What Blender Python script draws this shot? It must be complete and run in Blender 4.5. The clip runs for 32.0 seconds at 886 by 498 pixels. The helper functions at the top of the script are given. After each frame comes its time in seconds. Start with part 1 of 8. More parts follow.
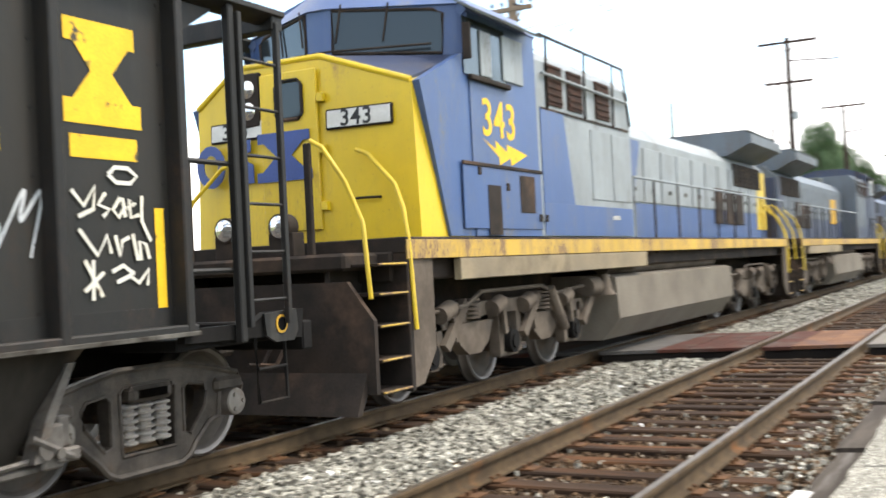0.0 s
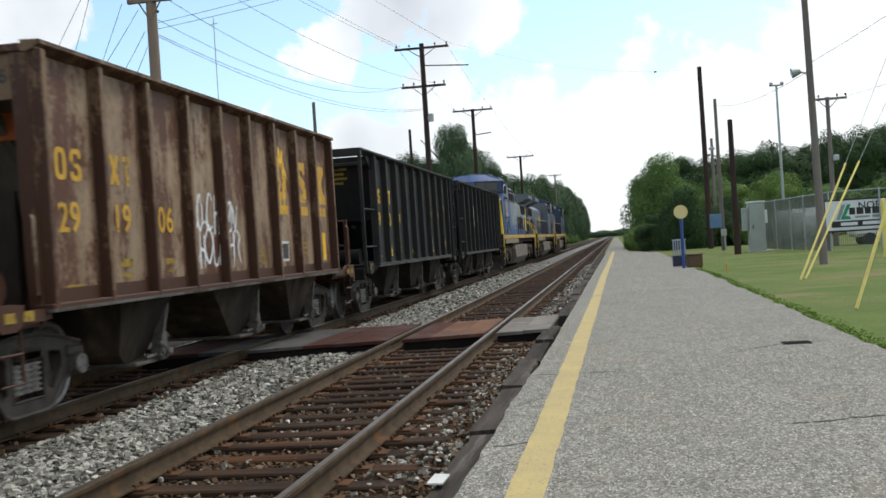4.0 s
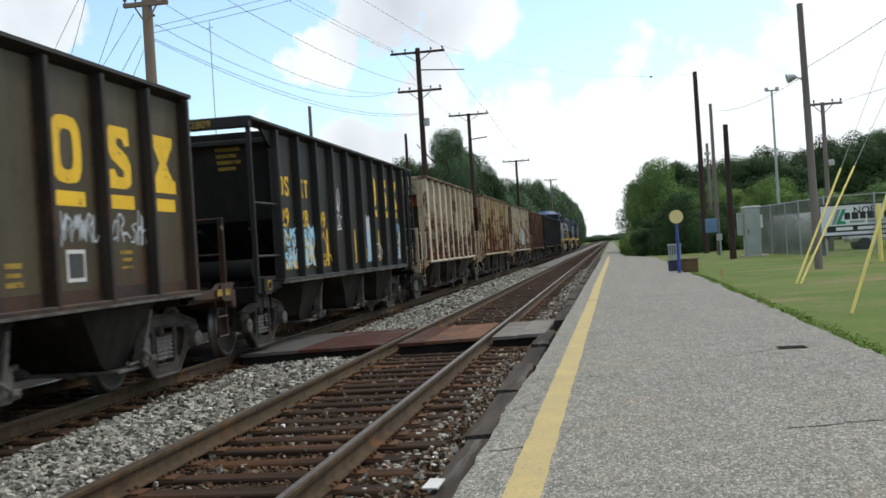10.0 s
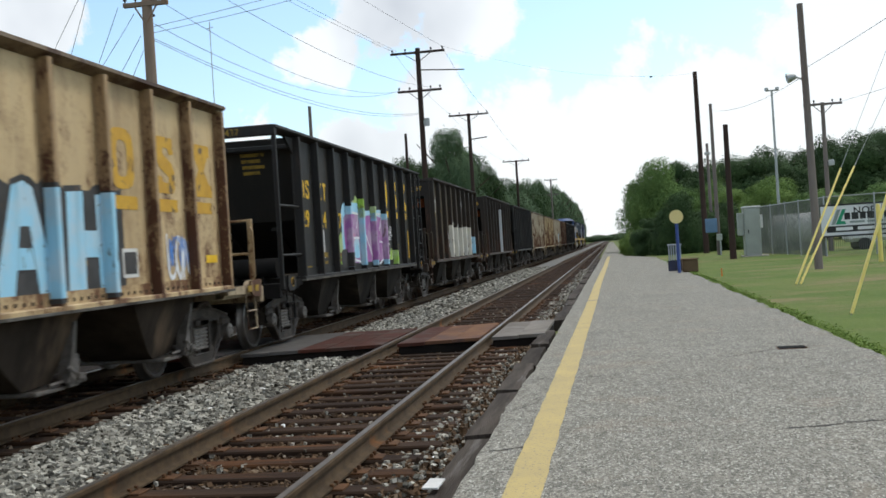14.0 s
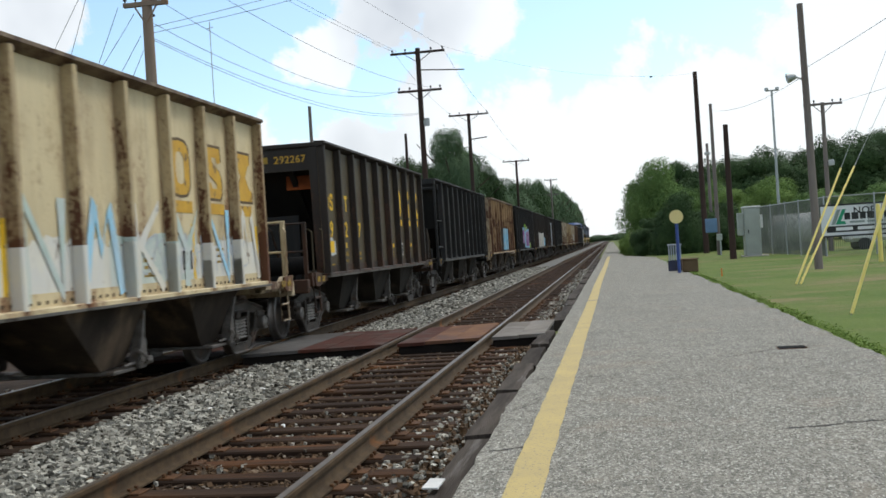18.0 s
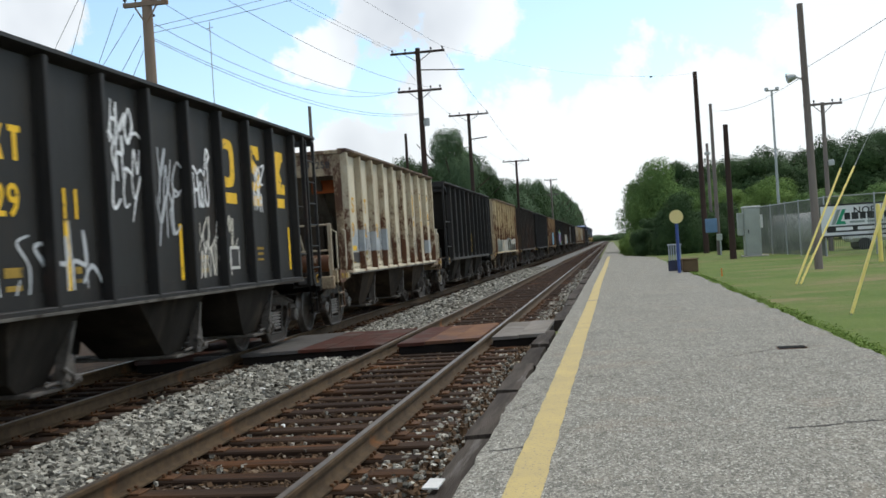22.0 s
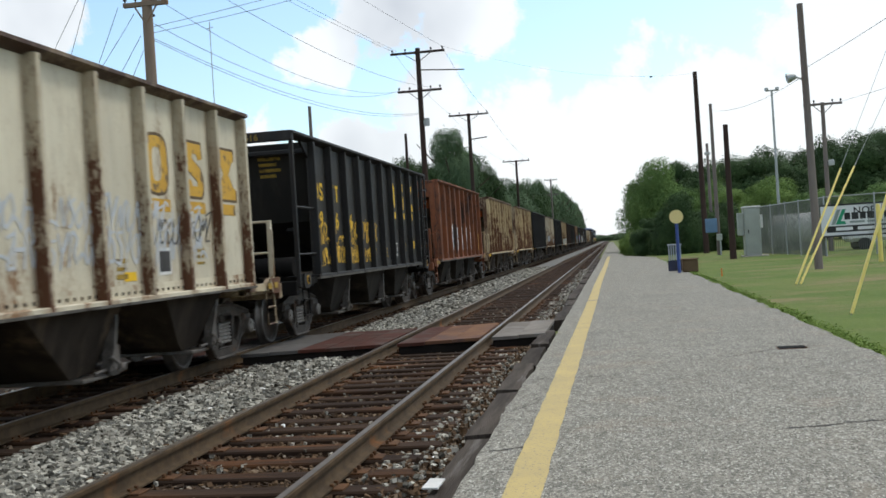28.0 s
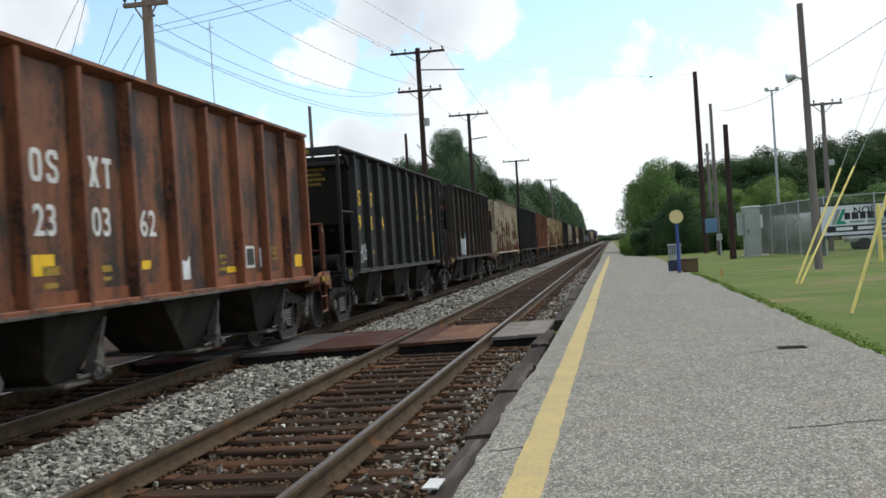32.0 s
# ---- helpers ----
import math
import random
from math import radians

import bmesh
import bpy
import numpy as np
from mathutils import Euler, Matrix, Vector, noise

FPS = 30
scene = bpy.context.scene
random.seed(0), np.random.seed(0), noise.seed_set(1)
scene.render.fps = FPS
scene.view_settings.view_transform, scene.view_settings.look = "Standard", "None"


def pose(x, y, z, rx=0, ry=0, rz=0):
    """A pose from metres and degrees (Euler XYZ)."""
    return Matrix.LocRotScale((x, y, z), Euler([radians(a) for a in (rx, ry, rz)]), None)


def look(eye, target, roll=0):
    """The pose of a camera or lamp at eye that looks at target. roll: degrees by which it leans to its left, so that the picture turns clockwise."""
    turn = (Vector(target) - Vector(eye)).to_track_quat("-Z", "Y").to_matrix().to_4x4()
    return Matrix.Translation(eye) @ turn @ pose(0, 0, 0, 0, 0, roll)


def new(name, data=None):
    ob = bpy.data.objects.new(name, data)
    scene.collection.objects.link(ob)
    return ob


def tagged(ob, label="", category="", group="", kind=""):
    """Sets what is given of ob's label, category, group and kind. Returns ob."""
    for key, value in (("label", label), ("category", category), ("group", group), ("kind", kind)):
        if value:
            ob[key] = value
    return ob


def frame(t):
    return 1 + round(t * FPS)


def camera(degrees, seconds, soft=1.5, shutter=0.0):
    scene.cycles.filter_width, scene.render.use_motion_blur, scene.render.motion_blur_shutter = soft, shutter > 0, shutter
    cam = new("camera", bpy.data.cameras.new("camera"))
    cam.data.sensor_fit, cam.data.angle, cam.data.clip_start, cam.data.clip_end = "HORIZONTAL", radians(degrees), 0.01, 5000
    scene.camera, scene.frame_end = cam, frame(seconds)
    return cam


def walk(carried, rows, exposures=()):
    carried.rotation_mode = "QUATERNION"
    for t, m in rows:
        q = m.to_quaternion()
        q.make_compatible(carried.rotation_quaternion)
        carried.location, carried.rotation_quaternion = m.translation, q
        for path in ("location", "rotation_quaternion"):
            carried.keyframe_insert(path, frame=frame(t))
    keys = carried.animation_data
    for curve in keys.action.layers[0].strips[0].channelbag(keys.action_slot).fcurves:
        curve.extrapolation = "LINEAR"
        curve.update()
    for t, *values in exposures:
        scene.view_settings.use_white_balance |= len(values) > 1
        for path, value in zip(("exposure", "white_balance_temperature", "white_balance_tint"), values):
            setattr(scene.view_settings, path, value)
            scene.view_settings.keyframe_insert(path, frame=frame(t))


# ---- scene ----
# ---- camera: seconds, turn to the left, tilt up, lean to the right (degrees) ----
EYE = (0.0, 0.0, 1.444)
TURNS = (
    (0, 27.929, 0.960, 2.853),
    (0.1, 24.479, 0.850, 3.372),
    (0.2, 21.794, 0.677, 3.491),
    (0.3, 19.628, 0.595, 3.405),
    (0.4, 17.442, 0.567, 3.871),
    (0.5, 15.782, 0.374, 3.949),
    (0.6, 14.093, 0.190, 3.680),
    (0.7, 12.487, -0.229, 3.725),
    (0.8, 11.240, -0.676, 3.882),
    (0.9, 10.202, -0.767, 3.796),
    (1, 9.264, -0.839, 3.742),
    (1.5, 8.002, -0.974, 3.813),
    (2, 8.206, -0.982, 3.728),
    (2.5, 8.594, -0.936, 3.712),
    (3, 9.124, -0.797, 3.768),
    (3.5, 9.250, -0.503, 3.710),
    (5.5, 8.791, 0.098, 3.477),
    (6, 8.792, 0.074, 3.524),
    (7, 8.839, 0.009, 3.498),
    (8, 8.862, -0.010, 3.515),
    (9, 8.898, -0.017, 3.592),
    (10, 8.937, -0.017, 3.567),
    (32, 8.937, -0.017, 3.567),
)
cam = camera(44.85, 32.0, soft=1.6, shutter=0.2)
walk(cam, [(t, pose(*EYE, 90 + tilt, 0, turn) @ pose(0, 0, 0, 0, 0, -lean)) for t, turn, tilt, lean in TURNS],
     exposures=[(0.0, 1.26, 6650, 10), (0.6, 0.96, 6600, 10), (1.0, 0.76, 6500, 10), (1.5, 0.36, 6450, 10), (2.5, 0.14, 6300, 9), (3.5, 0.04, 6200, 8), (5.5, -0.04, 6150, 8), (32.0, -0.04, 6150, 8)])

# ---- sky and sun ----
SUN_TURN, SUN_HEIGHT = radians(53), radians(56)
world = bpy.data.worlds.new("sky")
scene.world = world
world.use_nodes = True
wn, wl = world.node_tree.nodes, world.node_tree.links
wn.clear()


def wnode(kind, **values):
    n = wn.new(kind)
    for key, value in values.items():
        n.inputs[key].default_value = value
    return n


def wmath(op, a, b=0.0, c=0.1, clamp=False):
    n = wn.new("ShaderNodeMath")
    n.operation, n.use_clamp = op, clamp
    for k, v in enumerate((a, b, c)):
        if isinstance(v, (int, float)):
            n.inputs[k].default_value = v
        else:
            wl.new(v, n.inputs[k])
    return n.outputs[0]


sky = wn.new("ShaderNodeTexSky")
sky.sky_type, sky.sun_disc = "NISHITA", False
sky.sun_elevation, sky.sun_rotation, sky.dust_density = SUN_HEIGHT, SUN_TURN, 1.5
where = wn.new("ShaderNodeTexCoord")
split = wn.new("ShaderNodeSeparateXYZ")
wl.new(where.outputs["Generated"], split.inputs[0])
low = wmath("ADD", split.outputs["Z"], 0.22)
flat = wn.new("ShaderNodeCombineXYZ")
wl.new(wmath("DIVIDE", split.outputs["X"], low), flat.inputs[0])
wl.new(wmath("DIVIDE", split.outputs["Y"], low), flat.inputs[1])
puff = wnode("ShaderNodeTexNoise", Scale=15.0, Detail=8.0, Roughness=0.6, Distortion=0.2)
wl.new(where.outputs["Generated"], puff.inputs["Vector"])
high = wnode("ShaderNodeTexNoise", Scale=1.9, Detail=6.0, Roughness=0.55)
wl.new(flat.outputs[0], high.inputs["Vector"])


def near(x, y, z):
    """How far a sky direction lies from a cloud's middle."""
    n = wn.new("ShaderNodeVectorMath")
    n.operation = "DISTANCE"
    wl.new(where.outputs["Generated"], n.inputs[0])
    n.inputs[1].default_value = (x, y, z)
    return n.outputs["Value"]


# a bank of cloud along the horizon, single puffs above it, broken cloud overhead
lift = wmath("MULTIPLY", wmath("ADD", split.outputs["X"], 0.20), 7.0, clamp=True)
bank = wmath("MULTIPLY", wmath("SUBTRACT", wmath("MULTIPLY_ADD", lift, 0.034, 0.120), split.outputs["Z"]), 13.0)
over = wmath("SUBTRACT", wmath("MULTIPLY", wmath("SUBTRACT", high.outputs["Fac"], 0.44), 5.0), wmath("MULTIPLY", wmath("MAXIMUM", wmath("SUBTRACT", 0.30, split.outputs["Z"]), 0.0), 30.0))
body = wmath("MAXIMUM", bank, over)
for x, y, z, r in ((-0.473, 0.855, 0.215, 0.050), (-0.246, 0.951, 0.186, 0.036), (-0.20, 0.957, 0.222, 0.045), (-0.115, 0.969, 0.22, 0.044), (0.037, 0.986, 0.163, 0.013), (0.20, 0.966, 0.165, 0.070), (-0.16, 0.975, 0.135, 0.045), (0.26, 0.95, 0.20, 0.06)):
    body = wmath("MAXIMUM", body, wmath("MULTIPLY", wmath("SUBTRACT", r, near(x, y, z)), 13.0))
cover = wmath("MULTIPLY_ADD", wmath("SUBTRACT", puff.outputs["Fac"], 0.5), 2.1, body)
edge = wn.new("ShaderNodeMapRange")
edge.interpolation_type = "SMOOTHSTEP"
edge.inputs["From Min"].default_value, edge.inputs["From Max"].default_value = -0.06, 0.16
wl.new(cover, edge.inputs["Value"])
gloom = wnode("ShaderNodeTexNoise", Scale=5.0, Detail=4.0)
wl.new(where.outputs["Generated"], gloom.inputs["Vector"])
shade = wmath("MULTIPLY", wmath("MAXIMUM", wmath("SUBTRACT", 0.095, near(-0.18, 0.96, 0.225)), 0.0), 4.6)
cloud = wn.new("ShaderNodeValToRGB")
cloud.color_ramp.elements[0].position, cloud.color_ramp.elements[0].color = 0.14, (0.78, 0.785, 0.815, 1)
cloud.color_ramp.elements[1].position, cloud.color_ramp.elements[1].color = 0.44, (1.26, 1.25, 1.23, 1)
wl.new(wmath("SUBTRACT", gloom.outputs["Fac"], shade), cloud.inputs["Fac"])
blue = wn.new("ShaderNodeMix")
blue.data_type, blue.blend_type = "RGBA", "MULTIPLY"
blue.inputs["Factor"].default_value = 1.0
wl.new(sky.outputs[0], blue.inputs["A"])
blue.inputs["B"].default_value = (0.260, 0.268, 0.256, 1)
mixed = wn.new("ShaderNodeMix")
mixed.data_type = "RGBA"
wl.new(wmath("MULTIPLY", edge.outputs[0], 0.94), mixed.inputs["Factor"])
wl.new(blue.outputs["Result"], mixed.inputs["A"])
wl.new(cloud.outputs[0], mixed.inputs["B"])
back = wnode("ShaderNodeBackground", Strength=0.86)
wl.new(mixed.outputs["Result"], back.inputs["Color"])
wl.new(back.outputs[0], wn.new("ShaderNodeOutputWorld").inputs[0])

sun = new("sun", bpy.data.lights.new("sun", "SUN"))
sun.data.energy, sun.data.angle, sun.data.color = 1.9, radians(12), (1.0, 0.94, 0.84)
sun.matrix_world = look((0, 0, 60), (-60 * math.cos(SUN_HEIGHT) * 0.8, -60 * math.cos(SUN_HEIGHT) * 0.6, 60 - 60 * math.sin(SUN_HEIGHT)))


# ---- materials ----
def rgba(c):
    return (c[0], c[1], c[2], 1.0)


class Nodes:
    """A material under construction."""

    def __init__(self, name, rough=0.8, metal=0.0):
        self.m = bpy.data.materials.new(name)
        self.m.use_nodes = True
        self.n, self.l = self.m.node_tree.nodes, self.m.node_tree.links
        self.b = self.n["Principled BSDF"]
        self.b.inputs["Roughness"].default_value, self.b.inputs["Metallic"].default_value = rough, metal
        self.b.inputs["Specular IOR Level"].default_value = 0.5 if rough < 0.5 else 0.3 if rough < 0.7 else 0.12
        self.co = self.n.new("ShaderNodeTexCoord").outputs["Object"]
        self.seed = self.n.new("ShaderNodeObjectInfo").outputs["Random"]

    def put(self, socket, v):
        if isinstance(v, (int, float)):
            socket.default_value = v
        elif isinstance(v, tuple):
            socket.default_value = rgba(v)
        else:
            self.l.new(v, socket)

    def math(self, op, a, b=0.0):
        n = self.n.new("ShaderNodeMath")
        n.operation = op
        self.put(n.inputs[0], a)
        self.put(n.inputs[1], b)
        return n.outputs[0]

    def noise(self, scale, stretch=(1, 1, 1), detail=5.0, rough=0.6, own=False, w=0.0):
        mp = self.n.new("ShaderNodeMapping")
        mp.inputs["Scale"].default_value = stretch
        self.l.new(self.co, mp.inputs["Vector"])
        n = self.n.new("ShaderNodeTexNoise")
        n.noise_dimensions = "4D"
        n.inputs["Scale"].default_value, n.inputs["Detail"].default_value, n.inputs["Roughness"].default_value = scale, detail, rough
        if own:
            self.l.new(self.math("MULTIPLY_ADD", self.seed, 40.0), n.inputs["W"])
        else:
            n.inputs["W"].default_value = w
        self.l.new(mp.outputs[0], n.inputs["Vector"])
        return n.outputs["Fac"]

    def step(self, v, a, b):
        n = self.n.new("ShaderNodeMapRange")
        n.interpolation_type = "SMOOTHSTEP"
        n.inputs["From Min"].default_value, n.inputs["From Max"].default_value = a, b
        self.l.new(v, n.inputs["Value"])
        return n.outputs[0]

    def mix(self, f, a, b, blend="MIX"):
        n = self.n.new("ShaderNodeMix")
        n.data_type, n.blend_type = "RGBA", blend
        self.put(n.inputs["Factor"], f)
        self.put(n.inputs["A"], a)
        self.put(n.inputs["B"], b)
        return n.outputs["Result"]

    def done(self, colour, bump=None, strength=0.3, dist=0.01, rough=None):
        self.put(self.b.inputs["Base Color"], colour)
        if rough is not None:
            self.put(self.b.inputs["Roughness"], rough)
        if bump is not None:
            n = self.n.new("ShaderNodeBump")
            n.inputs["Strength"].default_value, n.inputs["Distance"].default_value = strength, dist
            self.l.new(bump, n.inputs["Height"])
            self.l.new(n.outputs[0], self.b.inputs["Normal"])
        return self.m


def surf(name, c1, c2, scale=3.0, rough=0.8, metal=0.0, grain=40.0, bump=0.25, stain=None, stain_at=(0.55, 0.7), stain_scale=1.2, stretch=(1, 1, 1), spread=0.0):
    k = Nodes(name, rough, metal)
    c = k.mix(k.step(k.noise(scale, stretch, own=True), 0.3, 0.7), c1, c2)
    fine = k.noise(grain, stretch, 3.0, w=2.0)
    c = k.mix(k.math("MULTIPLY", k.step(fine, 0.35, 0.75), 0.35), c, tuple(v * 0.55 for v in c1))
    if stain:
        c = k.mix(k.step(k.noise(stain_scale, stretch, own=True, w=7.0), *stain_at), c, stain)
    if spread:
        c = k.mix(k.math("MULTIPLY", k.seed, spread), c, tuple(v * 0.5 for v in c2))
    return k.done(c, fine, bump, 0.01)


def coach_paint(name, base, dirt=(0.06, 0.05, 0.04), rust=(0.16, 0.06, 0.025), rusty=0.5, grime=0.5, rough=0.55, dust=(0.12, 0.112, 0.10), dusty=0.3, creep=0.0, runs=0.0, tone=0.0, flank=0.0):
    """Old freight-car paint: sheets of uneven tone, grime in vertical streaks, rust runs beside the ribs, blooms and chips."""
    k = Nodes(name, rough)
    sp = k.n.new("ShaderNodeSeparateXYZ")
    k.l.new(k.co, sp.inputs[0])
    broad = k.noise(0.7, (1, 1, 0.7), own=True)
    streak = k.noise(3.0, (1, 1, 0.12), 6.0, own=True, w=3.0)
    fine = k.noise(26.0, (1, 1, 0.6), 4.0, 0.7, w=5.0)
    c = k.mix(k.step(broad, 0.35, 0.7), base, tuple(v * 0.78 for v in base))
    across = k.math("DIVIDE", k.math("ADD", sp.outputs["Y"], 5.27), 1.13)
    if tone:
        # each sheet between two ribs has weathered on its own
        wn1 = k.n.new("ShaderNodeTexWhiteNoise")
        wn1.noise_dimensions = "2D"
        both = k.n.new("ShaderNodeCombineXYZ")
        k.l.new(k.math("FLOOR", across), both.inputs[0])
        k.l.new(k.seed, both.inputs[1])
        k.l.new(both.outputs[0], wn1.inputs["Vector"])
        c = k.mix(k.math("MULTIPLY", wn1.outputs["Value"], tone), c, tuple(0.5 * v + 0.5 * d for v, d in zip(base, dirt)))
    c = k.mix(k.math("MULTIPLY", k.step(streak, 0.45, 0.75), grime), c, dirt)
    drips = k.noise(5.0, (1, 1, 0.05), 5.0, 0.6, own=True, w=11.0)
    c = k.mix(k.math("MULTIPLY", k.math("MULTIPLY", k.step(drips, 0.5, 0.75), k.step(k.noise(0.9, own=True, w=13.0), 0.35, 0.7)), dusty), c, dust)
    smudge = k.noise(2.2, (1, 1, 0.8), 6.0, 0.7, own=True, w=15.0)
    c = k.mix(k.math("MULTIPLY", k.step(smudge, 0.50, 0.68), grime * 0.7), c, dirt)
    patch = k.noise(4.6 if flank else 2.1, (1, 1, 0.45), 9.0, 0.72, own=True, w=8.0)
    blot = k.math("ADD", k.math("MULTIPLY", patch, 0.55), k.math("ADD", k.math("MULTIPLY", streak, 0.22), k.math("MULTIPLY", fine, 0.23)))
    if runs:
        # water has carried rust down along the seams of the ribs
        off = k.math("ABSOLUTE", k.math("SUBTRACT", k.math("FRACT", k.math("ADD", across, 0.5)), 0.5))
        seam = k.step(k.math("ADD", off, k.math("MULTIPLY", k.math("SUBTRACT", k.noise(9.0, (1, 1, 0.22), 6.0, 0.7, own=True, w=17.0), 0.5), 0.34)), 0.21, 0.02)
        c = k.mix(k.math("MULTIPLY", seam, runs), c, tuple(0.5 * p + 0.5 * q for p, q in zip(dirt, rust)))
    if flank:
        # a rib's flanks take more of the rust colour than its face
        side = k.math("ABSOLUTE", k.math("SUBTRACT", k.math("FRACT", k.math("ADD", across, 0.5)), 0.5))
        blot = k.math("ADD", blot, k.math("MULTIPLY", k.step(side, 0.022, 0.042), flank))
    if creep:
        # rust that has crept up from the sill
        rise = k.math("MINIMUM", k.math("MAXIMUM", k.math("MULTIPLY", k.math("SUBTRACT", 2.25, sp.outputs["Z"]), creep), -0.10), 0.10)
        blot = k.math("ADD", blot, rise)
    edge = 0.595 - 0.125 * rusty
    c = k.mix(k.math("MULTIPLY", k.step(blot, edge - 0.06, edge + 0.02), 0.55), c, tuple(0.4 * p + 0.6 * q for p, q in zip(dirt, rust)))
    c = k.mix(k.step(blot, edge, edge + 0.03), c, rust)
    chips = k.noise(44.0, (1, 1, 0.7), 3.0, 0.6, own=True, w=19.0)
    c = k.mix(k.math("MULTIPLY", k.step(chips, 0.64, 0.69), 0.35 + 0.4 * min(rusty, 1.0)), c, tuple(0.8 * v for v in rust))
    return k.done(c, fine, 0.2, 0.008, k.math("ADD", rough - 0.08, k.math("MULTIPLY", smudge, 0.22)))


M = {}
M["ballast"] = surf("ballast_stone", (0.22, 0.215, 0.20), (0.13, 0.125, 0.118), 2.0, 0.9, grain=60, bump=0.5)
k = Nodes("loose_stone", 0.88)
isle = k.n.new("ShaderNodeNewGeometry").outputs["Random Per Island"]
ramp = k.n.new("ShaderNodeValToRGB")
for pos, col in ((0.0, (0.036, 0.033, 0.026)), (0.4, (0.120, 0.114, 0.092)), (0.75, (0.200, 0.191, 0.158)), (1.0, (0.47, 0.45, 0.385))):
    e = ramp.color_ramp.elements[0] if pos == 0.0 else ramp.color_ramp.elements[1] if pos == 1.0 else ramp.color_ramp.elements.new(pos)
    e.position, e.color = pos, rgba(col)
k.l.new(isle, ramp.inputs["Fac"])
M["stones"] = k.done(k.mix(k.step(k.noise(0.5), 0.5, 0.75), ramp.outputs[0], k.mix(0.5, ramp.outputs[0], (0.10, 0.075, 0.05))), k.noise(60.0), 0.4, 0.006)
k = Nodes("rusty_stone", 0.9)
isle = k.n.new("ShaderNodeNewGeometry").outputs["Random Per Island"]
ramp = k.n.new("ShaderNodeValToRGB")
for pos, col in ((0.0, (0.022, 0.014, 0.009)), (1.0, (0.40, 0.365, 0.31)), (0.78, (0.125, 0.078, 0.044)), (0.94, (0.20, 0.15, 0.105))):
    e = ramp.color_ramp.elements[0] if pos == 0.0 else ramp.color_ramp.elements[1] if pos == 1.0 else ramp.color_ramp.elements.new(pos)
    e.position, e.color = pos, rgba(col)
k.l.new(isle, ramp.inputs["Fac"])
M["rusty_stones"] = k.done(ramp.outputs[0], k.noise(60.0), 0.4, 0.006)
M["bed"] = surf("track_bed", (0.056, 0.036, 0.022), (0.024, 0.016, 0.011), 4.0, 0.95, grain=50, bump=0.6)
M["tie"] = surf("creosoted_tie", (0.058, 0.035, 0.022), (0.022, 0.014, 0.010), 2.5, 0.9, grain=30, bump=0.6, stain=(0.150, 0.064, 0.024), stain_at=(0.50, 0.70), stretch=(0.25, 1.5, 1), spread=0.45)
M["rail_side"] = surf("rusty_rail", (0.092, 0.062, 0.034), (0.046, 0.031, 0.018), 6.0, 0.75, 0.1, 60, 0.2, stain=(0.15, 0.065, 0.022), stain_at=(0.6, 0.72))
M["rail_top"] = surf("worn_rail_head", (0.20, 0.17, 0.14), (0.12, 0.095, 0.075), 8.0, 0.4, 0.8, 80, 0.05)
M["plate"] = surf("rusty_plate", (0.13, 0.065, 0.03), (0.07, 0.04, 0.025), 8.0, 0.8, 0.2, 60, 0.3)
M["asphalt"] = None
M["edge_timber"] = surf("weathered_timber", (0.098, 0.082, 0.068), (0.034, 0.027, 0.022), 2.2, 0.92, grain=22, bump=0.9, stretch=(4, 0.3, 1), spread=0.5, stain=(0.17, 0.155, 0.14), stain_at=(0.56, 0.7), stain_scale=2.0)
M["panel_red"] = surf("red_crossing_panel", (0.092, 0.032, 0.022), (0.055, 0.026, 0.019), 1.5, 0.85, 0.0, 40, 0.3, stain=(0.095, 0.078, 0.068), stain_at=(0.5, 0.68), spread=0.4)
M["panel_brown"] = surf("brown_crossing_panel", (0.20, 0.105, 0.055), (0.11, 0.055, 0.036), 1.5, 0.85, 0.0, 40, 0.3, stain=(0.10, 0.06, 0.05), stain_at=(0.48, 0.65), spread=0.3)
M["panel_grey"] = surf("grey_crossing_panel", (0.105, 0.098, 0.092), (0.066, 0.061, 0.057), 1.5, 0.85, 0.0, 40, 0.3, stain=(0.075, 0.055, 0.048), stain_at=(0.5, 0.7))
# the shadow under the crossing is put into the joists' near-black colour
M["crossing_shade"] = surf("shaded_joist", (0.012, 0.010, 0.009), (0.02, 0.016, 0.013), 2.0, 0.9)
M["wood_pole"] = surf("old_pole_wood", (0.26, 0.20, 0.155), (0.165, 0.122, 0.092), 1.0, 0.85, grain=20, bump=0.5, stretch=(3, 3, 0.15), stain=(0.30, 0.15, 0.06), stain_at=(0.55, 0.75), stain_scale=0.6)
M["dark_pole"] = surf("creosoted_pole_wood", (0.055, 0.036, 0.03), (0.035, 0.024, 0.02), 1.0, 0.8, grain=20, bump=0.5, stretch=(3, 3, 0.15))
M["grey_pole"] = surf("grey_pole_wood", (0.21, 0.18, 0.165), (0.14, 0.12, 0.11), 1.0, 0.85, grain=20, bump=0.5, stretch=(3, 3, 0.15), stain=(0.20, 0.10, 0.05), stain_at=(0.6, 0.8), stain_scale=0.4)
M["wire"] = surf("cable_black", (0.03, 0.03, 0.035), (0.04, 0.04, 0.045), 1.0, 0.6)
M["galv"] = surf("galvanised_steel", (0.42, 0.44, 0.44), (0.34, 0.35, 0.35), 4.0, 0.5, 0.6, 60, 0.05)
M["mesh_screen"] = surf("fence_fabric", (0.175, 0.19, 0.162), (0.105, 0.117, 0.10), 0.9, 0.7, 0.1, 12, 0.2)
M["cabinet"] = surf("grey_green_enamel", (0.38, 0.41, 0.37), (0.31, 0.335, 0.30), 1.0, 0.5, 0.0, 30, 0.05)
